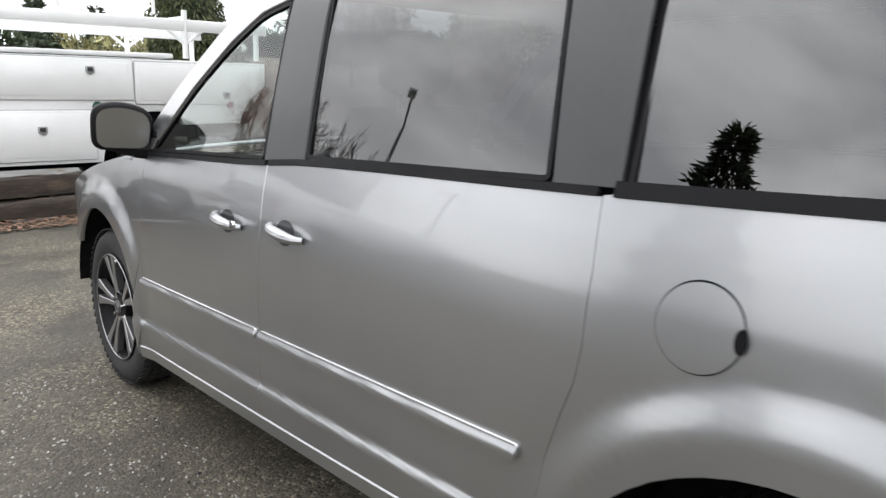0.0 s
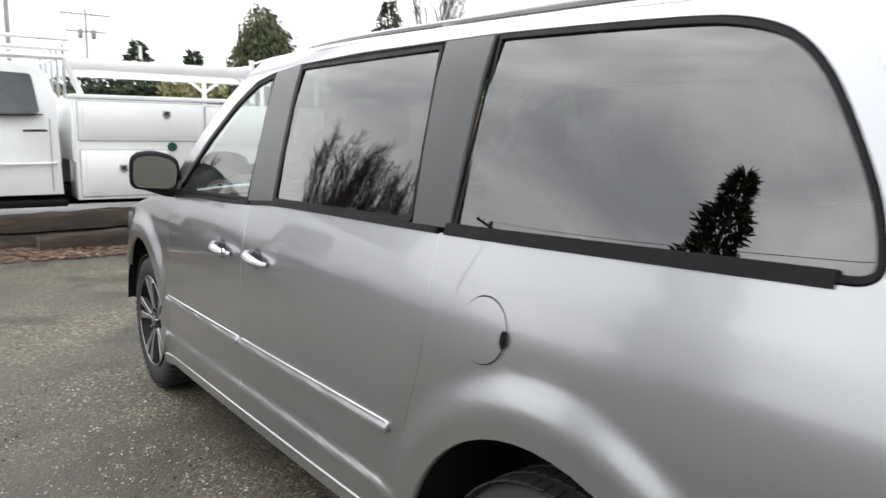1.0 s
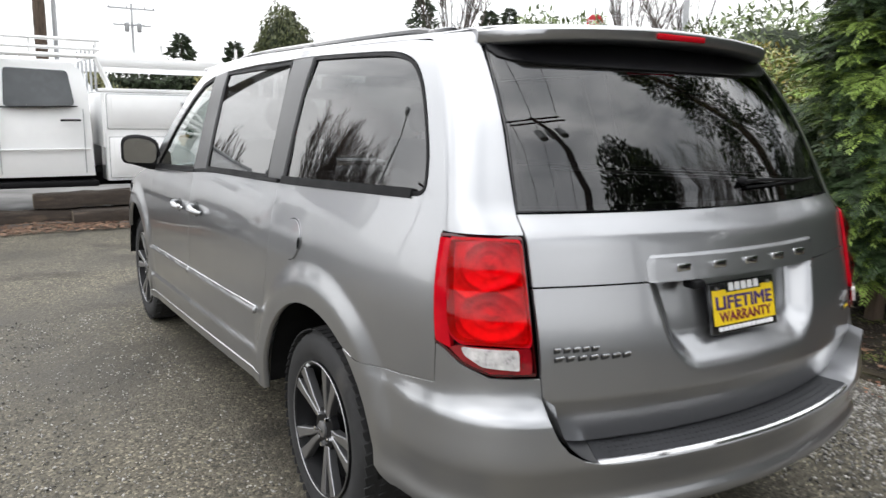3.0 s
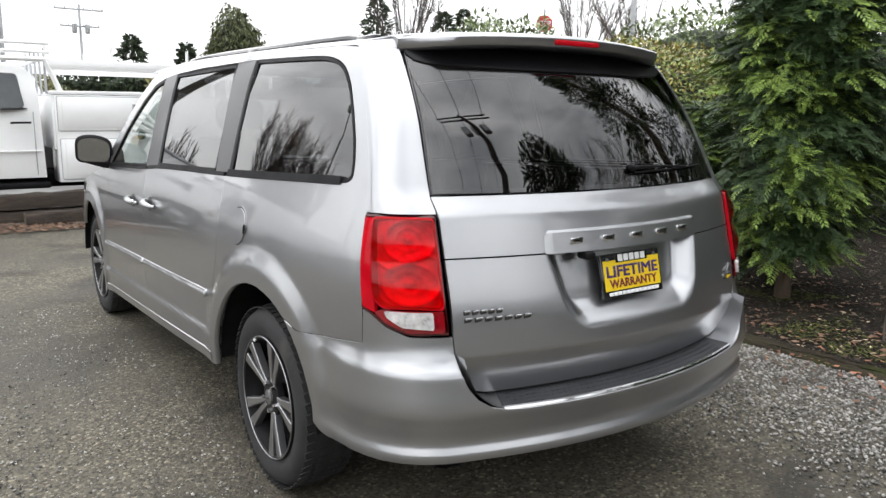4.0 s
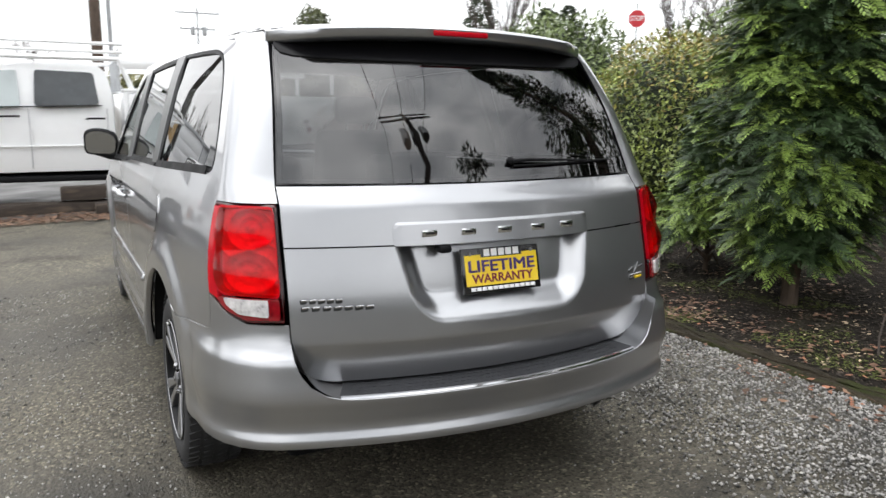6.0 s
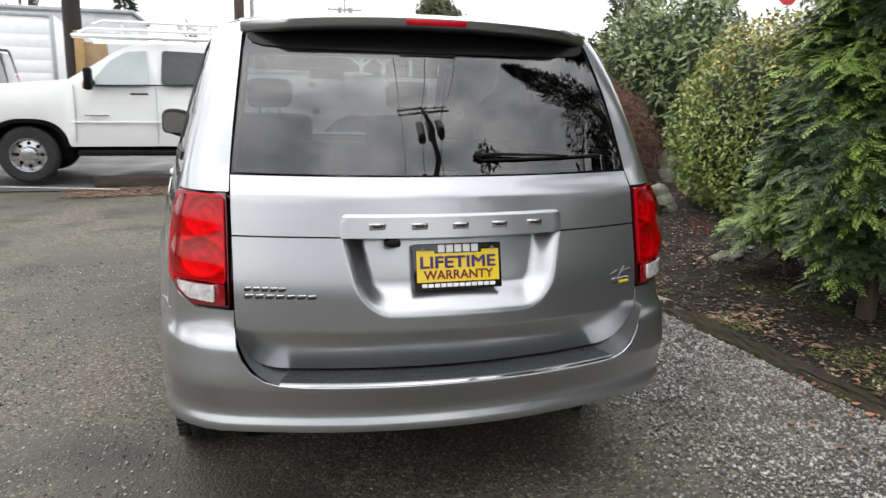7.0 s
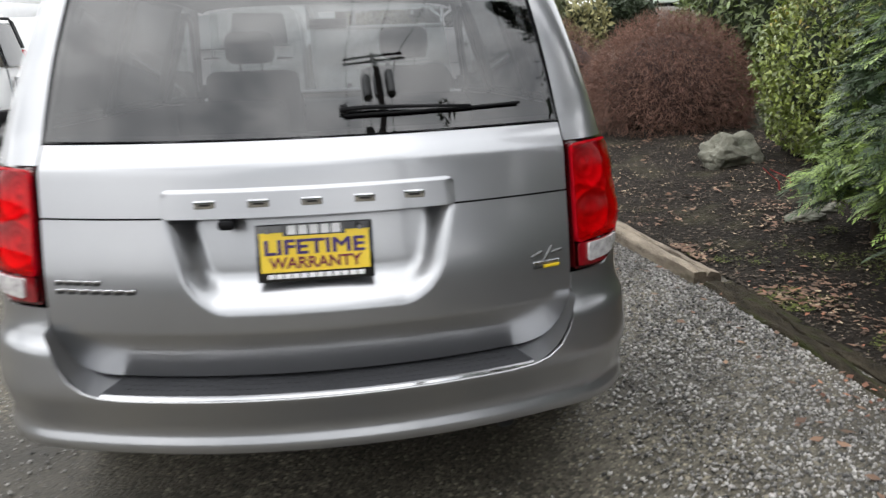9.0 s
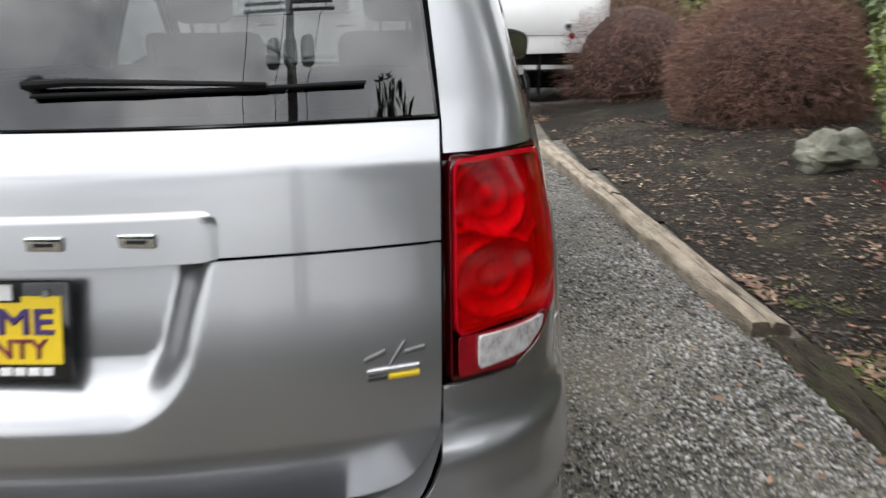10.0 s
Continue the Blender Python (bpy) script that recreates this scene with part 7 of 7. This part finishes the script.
def round_tree(at, h, r, n, label, seed):
    """A dense evergreen with a rounded, uneven head."""
    t = thing("evergreen_tree", label, "tree", at, 0, "evergreen trees")
    part("trunk", tube([(0, 0, -0.3), (0.1, 0, h * 0.45), (0, 0.1, h * 0.85)], [0.22, 0.16, 0.04], 8), "bark", t)
    d = sphere_dirs(n, -0.95)
    k = lumpy(d, seed, 0.24) * (1 - 0.5 * rng.random(n) ** 2)
    p = d * k[:, None] * np.array((r, r, h * 0.36)) + np.array((0, 0, h * 0.62))
    foliage("crown", p, d + rng.normal(scale=0.6, size=(n, 3)), rng.uniform(0.18, 0.42, n), rng.uniform(0.06, 0.13, n), "far_green", t)
    return t


def conifer_far(at, h, r, n, label, seed, leaf=0.30, name="evergreen_tree"):
    """An upright evergreen with layered, ragged boughs."""
    t = thing(name, label, "tree", at, 0, "evergreen trees")
    part("trunk", tube([(0, 0, -0.3), (0, 0, h * 0.5), (0, 0, h * 0.96)], [r * 0.10, r * 0.07, 0.02], 8), "bark", t)
    z = h * (0.08 + 0.92 * rng.random(n) ** 1.3)
    a = rng.uniform(0, 6.283, n)
    layer = 0.72 + 0.28 * np.sin(z / h * 40 + seed) + 0.35 * np.array([noise.noise((math.cos(q) * 2, math.sin(q) * 2, w * 0.9 + seed)) for q, w in zip(a, z)])
    rr = r * (1 - z / h) ** 0.8 * layer * (1 - 0.6 * rng.random(n) ** 1.5) + 0.05
    p = np.stack([rr * np.cos(a), rr * np.sin(a), z], 1)
    d = np.stack([np.cos(a), np.sin(a), rng.normal(-0.15, 0.35, n)], 1) + rng.normal(scale=0.35, size=(n, 3))
    foliage("crown", p, d, leaf * rng.uniform(0.6, 1.3, n), leaf * 0.28 * rng.uniform(0.7, 1.3, n), "far_green", t)
    return t


conifer_far((7.8, -1.1, 0.4), 14.5, 2.6, 11000, "tall dark evergreen behind the bed", 3, 0.26)
round_tree((7.1, -9.2, 0.2), 11.6, 2.3, 11000, "dark round-headed evergreen beyond the lot", 5)
conifer_far((-12.5, 7.0, 0.1), 7.6, 2.0, 5000, "dark evergreen at the side of the lot", 7, 0.30)
conifer_far((12.6, 60, 0.8), 5.8, 2.6, 1500, "small distant evergreen beyond the hedges", 8, 0.6)
conifer_far((17.3, 62, 1.0), 5.4, 2.0, 1500, "small distant evergreen beyond the hedges", 9, 0.6)
conifer_far((-6.4, 52, 0.0), 6.6, 1.8, 1200, "distant evergreen above the warehouse", 10, 0.6)
conifer_far((-25.5, 60, 0.0), 6.8, 2.0, 1200, "distant evergreen above the warehouse", 11, 0.6)
conifer_far((33, 58, 3.0), 8.5, 3.2, 1800, "distant evergreen on the rise", 12, 0.6)
conifer_far((38, 55, 3.0), 7.0, 3.2, 1800, "distant evergreen on the rise", 14, 0.6)
conifer_far((44, 60, 3.0), 8.2, 3.6, 1800, "distant evergreen on the rise", 15, 0.6)


def dome_tree(at, h, r, label):
    """A dense tree with hanging growth and a rounded top."""
    t = thing("weeping_evergreen", label, "tree", at)
    part("trunk", tube([(0, 0, -0.2), (0.05, 0, h * 0.5), (0.02, 0, h * 0.9)], [0.10, 0.08, 0.03], 8), "bark", t)
    n = 9000
    d = sphere_dirs(n, -0.95)
    k = lumpy(d, 4, 0.16) * (1 - 0.35 * rng.random(n) ** 2)
    p = d * k[:, None] * np.array((r, r, h * 0.42)) + np.array((0, 0, h * 0.58))
    p[:, :2] *= (1 + 0.25 * np.clip((h * 0.7 - p[:, 2:3]) / h, -0.5, 1))
    foliage("crown", p, d * np.array((0.5, 0.5, 0.2)) + rng.normal(scale=0.35, size=(n, 3)) + np.array((0, 0, -0.8)), rng.uniform(0.07, 0.17, n), rng.uniform(0.02, 0.04, n), "dome", t)
    # dark core, its colour standing for the shade within the crown
    bm = bmesh.new()
    bmesh.ops.create_icosphere(bm, subdivisions=3, radius=1)
    for v in bm.verts:
        v.co = Vector((v.co.x * r * 0.8, v.co.y * r * 0.8, v.co.z * h * 0.34 + h * 0.58))
    part("inner_growth", bm, "shade_green", t)


M["dome"] = mat("weeping_needles", (0.070, 0.080, 0.026), 0.6, var=0.3, scale=2.5, fine=20, tint=(0.035, 0.048, 0.018), island=0.45)
dome_tree((4.05, 14.8, ground_z(4.05, 14.8)), 3.5, 0.66, "rounded weeping evergreen beyond the truck")


def bare_tree(at, h, spread, n, label, seed, upright=0.8, forks=4):
    """A leafless tree: a trunk that forks again and again into fine twigs."""
    t = thing("bare_tree", label, "tree", at, 0, "bare trees")
    rnd = random.Random(seed)
    segs = []

    def grow(p, d, ln, r, lvl):
        q = p + d * ln
        bend = p + d * ln * 0.5 + Vector((rnd.uniform(-1, 1), rnd.uniform(-1, 1), 0)) * ln * 0.05
        segs.append((p, bend, q, r))
        if lvl == 0:
            return
        for _ in range(3 if lvl > 1 else n):
            nd = (d + Vector((rnd.uniform(-1, 1) * spread, rnd.uniform(-1, 1) * spread, rnd.uniform(0, upright)))).normalized()
            grow(p + d * ln * rnd.uniform(0.35 if forks > 4 else 0.55, 1.0), nd, ln * rnd.uniform(0.55, 0.8), max(r * 0.62, h * 0.0011), lvl - 1)
    grow(Vector((0, 0, -0.2)), Vector((0, 0, 1)), h * 0.30, h * 0.011, forks)
    tr = segs[0]
    part("trunk", tube([tr[0], tr[1], tr[2]], [tr[3], tr[3] * 0.9, tr[3] * 0.7], 8), "bare", t)
    part("crown", join(*(tube([a, b, c], [r, r * 0.85, r * 0.5], 4, False) for a, b, c, r in segs[1:])), "bare", t, kind="stuff")
    return t


def twiggy_tree(at, h, lean, limbs, label, seed):
    """A leafless tree with a fan of rising limbs and very many fine twigs."""
    t = thing("bare_tree", label, "tree", at, 0, "bare trees")
    rnd = random.Random(seed)
    part("trunk", tube([(0, 0, -0.2), (0.05, 0, h * 0.18), (0, 0.05, h * 0.42)], [h * 0.014, h * 0.011, h * 0.006], 8), "bare", t)
    twigs = []
    for i in range(limbs):
        a = rnd.uniform(0, 6.283)
        z0 = h * rnd.uniform(0.10, 0.38)
        top = h * rnd.uniform(0.72, 1.0)
        out = lean * h * math.sqrt(rnd.random())
        p0, p2 = Vector((0, 0, z0)), Vector((out * math.cos(a), out * math.sin(a), top - 0.5 * out))
        p1 = p0 * 0.55 + p2 * 0.45 + Vector((math.cos(a), math.sin(a), 0)) * out * 0.22
        line = [p0 * (1 - u) ** 2 + p1 * 2 * u * (1 - u) + p2 * u * u for u in (0, 0.25, 0.5, 0.75, 1.0)]
        twigs.append(tube(line, [h * 0.005, h * 0.0042, h * 0.0032, h * 0.002, h * 0.0011], 4, False))
        for j in range(26):
            u = rnd.uniform(0.15, 1.0)
            p = p0 * (1 - u) ** 2 + p1 * 2 * u * (1 - u) + p2 * u * u
            d = ((p2 - p0).normalized() + Vector((rnd.uniform(-1, 1), rnd.uniform(-1, 1), rnd.uniform(-0.1, 0.5))) * 0.55).normalized()
            ln = h * rnd.uniform(0.05, 0.13)
            q = p + d * ln
            twigs.append(tube([p, q], [h * 0.0013, h * 0.0007], 3, False))
            for _ in range(4):
                w = p + d * ln * rnd.uniform(0.2, 0.9)
                e = (d + Vector((rnd.uniform(-1, 1), rnd.uniform(-1, 1), rnd.uniform(-0.2, 0.6))) * 0.7).normalized()
                twigs.append(tube([w, w + e * h * rnd.uniform(0.025, 0.06)], [h * 0.0008, h * 0.0006], 3, False))
    part("crown", join(*twigs), "bare", t, kind="stuff")
    return t


for k, x in enumerate((-24.6, -23.0, -21.4, -19.9)):
    twiggy_tree((x, 38 + 0.7 * k, 0.0), 12.4 + 0.8 * (k % 2), 0.17, 22, "leafless upright poplar beside the road", 60 + k)
for k, x in enumerate((-13.6, -12.4, -11.3, -10.4)):
    bare_tree((x, 43 + 0.6 * k, 0.2), 9.0 + 0.7 * (k % 2), 0.28, 3, "leafless upright poplar beyond the warehouse", 20 + k, 1.3)
twiggy_tree((16.8, 27.9, 0.9), 8.2, 0.30, 14, "leafless spreading tree beyond the van", 31)
twiggy_tree((25.0, 25.2, 1.2), 7.6, 0.32, 14, "leafless spreading tree on the rise", 35)
twiggy_tree((31.0, 27, 1.0), 8.4, 0.32, 14, "leafless spreading tree on the rise", 36)
bare_tree((-2.2, 50, 0.3), 8.0, 0.7, 3, "leafless tree in the distance", 37)
twiggy_tree((9.0, -6.3, 0.1), 9.6, 0.26, 24, "leafless tree beyond the lot", 39)
twiggy_tree((10.6, -4.6, 0.1), 9.0, 0.26, 24, "leafless tree beyond the lot", 40)


def hedge_row(at, size, n, label, material="hedge", leaf=0.28, turn=0):
    hd = thing("hedge", label, "hedge", at, turn, "hedges in the distance")
    x = rng.uniform(-size[0] / 2, size[0] / 2, n)
    d = sphere_dirs(n, -0.2)
    top = size[2] * (0.86 + 0.22 * np.array([noise.noise((q * 0.6 + at[0], 1.0, at[1])) for q in x]))
    p = np.stack([x, d[:, 1] * size[1] / 2, np.clip(d[:, 2], 0, 1) ** 0.7 * top], 1)
    low = rng.random(n) < 0.45
    p[low, 2] = rng.random(low.sum()) * top[low] * 0.9
    p[low, 1] = -size[1] / 2 * rng.uniform(0.85, 1.05, low.sum())
    foliage("leaves", p, d + rng.normal(scale=0.5, size=(n, 3)), leaf * rng.uniform(0.6, 1.3, n), leaf * 0.5 * rng.uniform(0.6, 1.2, n), material, hd)
    # a plain dark block gives the hedge its inner shade by colour
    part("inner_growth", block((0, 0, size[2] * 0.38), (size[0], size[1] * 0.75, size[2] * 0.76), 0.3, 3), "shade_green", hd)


hedge_row((1.6, 30, 0.0), (3.2, 2.0, 2.9), 2600, "yellow-green hedge beyond the truck")
hedge_row((4.4, 30.6, 0.1), (3.4, 2.2, 3.0), 2600, "dark evergreen hedge beyond the truck", "far_green")
hedge_row((8.2, 30, 0.4), (4.8, 2.0, 2.7), 3600, "yellow-green hedge beyond the truck")
hedge_row((11.7, 31, 0.7), (2.8, 2.2, 2.6), 1600, "dark evergreen hedge beyond the truck", "far_green")
hedge_row((29.5, 40, 1.9), (14, 2.5, 3.0), 4000, "hedge on the rise", "far_green", 0.35)
# two added hedges, never in view, that cut the low sky light
hedge_row((-3, -17, 0.0), (36, 2.6, 4.0), 7000, "unseen evergreen hedge added behind the camera to block low sky light", "far_green", 0.4, 180)
hedge_row((-27, -2, 0.0), (34, 2.6, 2.8), 6000, "unseen evergreen hedge added on the left to block low sky light", "far_green", 0.4, 90)
hedge_row((33, 72, 2.85), (16, 3, 4.2), 2500, "dark distant evergreens on the rise", "far_green", 0.5)

# pale car on the rise
suv = thing("parked_car", "pale green parked car on the rise beyond the shrubs", "car", (22.8, 54.0, ground_z(22.8, 54.0)), 6)
sb = part("body", prism(rounded([(-2.2, 0.35), (2.2, 0.35), (2.2, 0.95), (1.3, 1.05), (0.7, 1.5), (-1.6, 1.55), (-2.15, 1.0)], 0.12, 4), -0.88, 0.88, "y", 0.08, 3), "pale_green", suv)
part("side_glass", prism(rounded([(-1.7, 1.05), (1.05, 1.05), (0.62, 1.42), (-1.5, 1.46)], 0.08, 3), -0.895, -0.86, "y"), "car_glass", sb)
for x in (-1.35, 1.35):
    road_wheel(suv, x, -0.86, 0.33, 0.33, 0.21, -1)
    road_wheel(suv, x, 0.86, 0.33, 0.33, 0.21, 1)
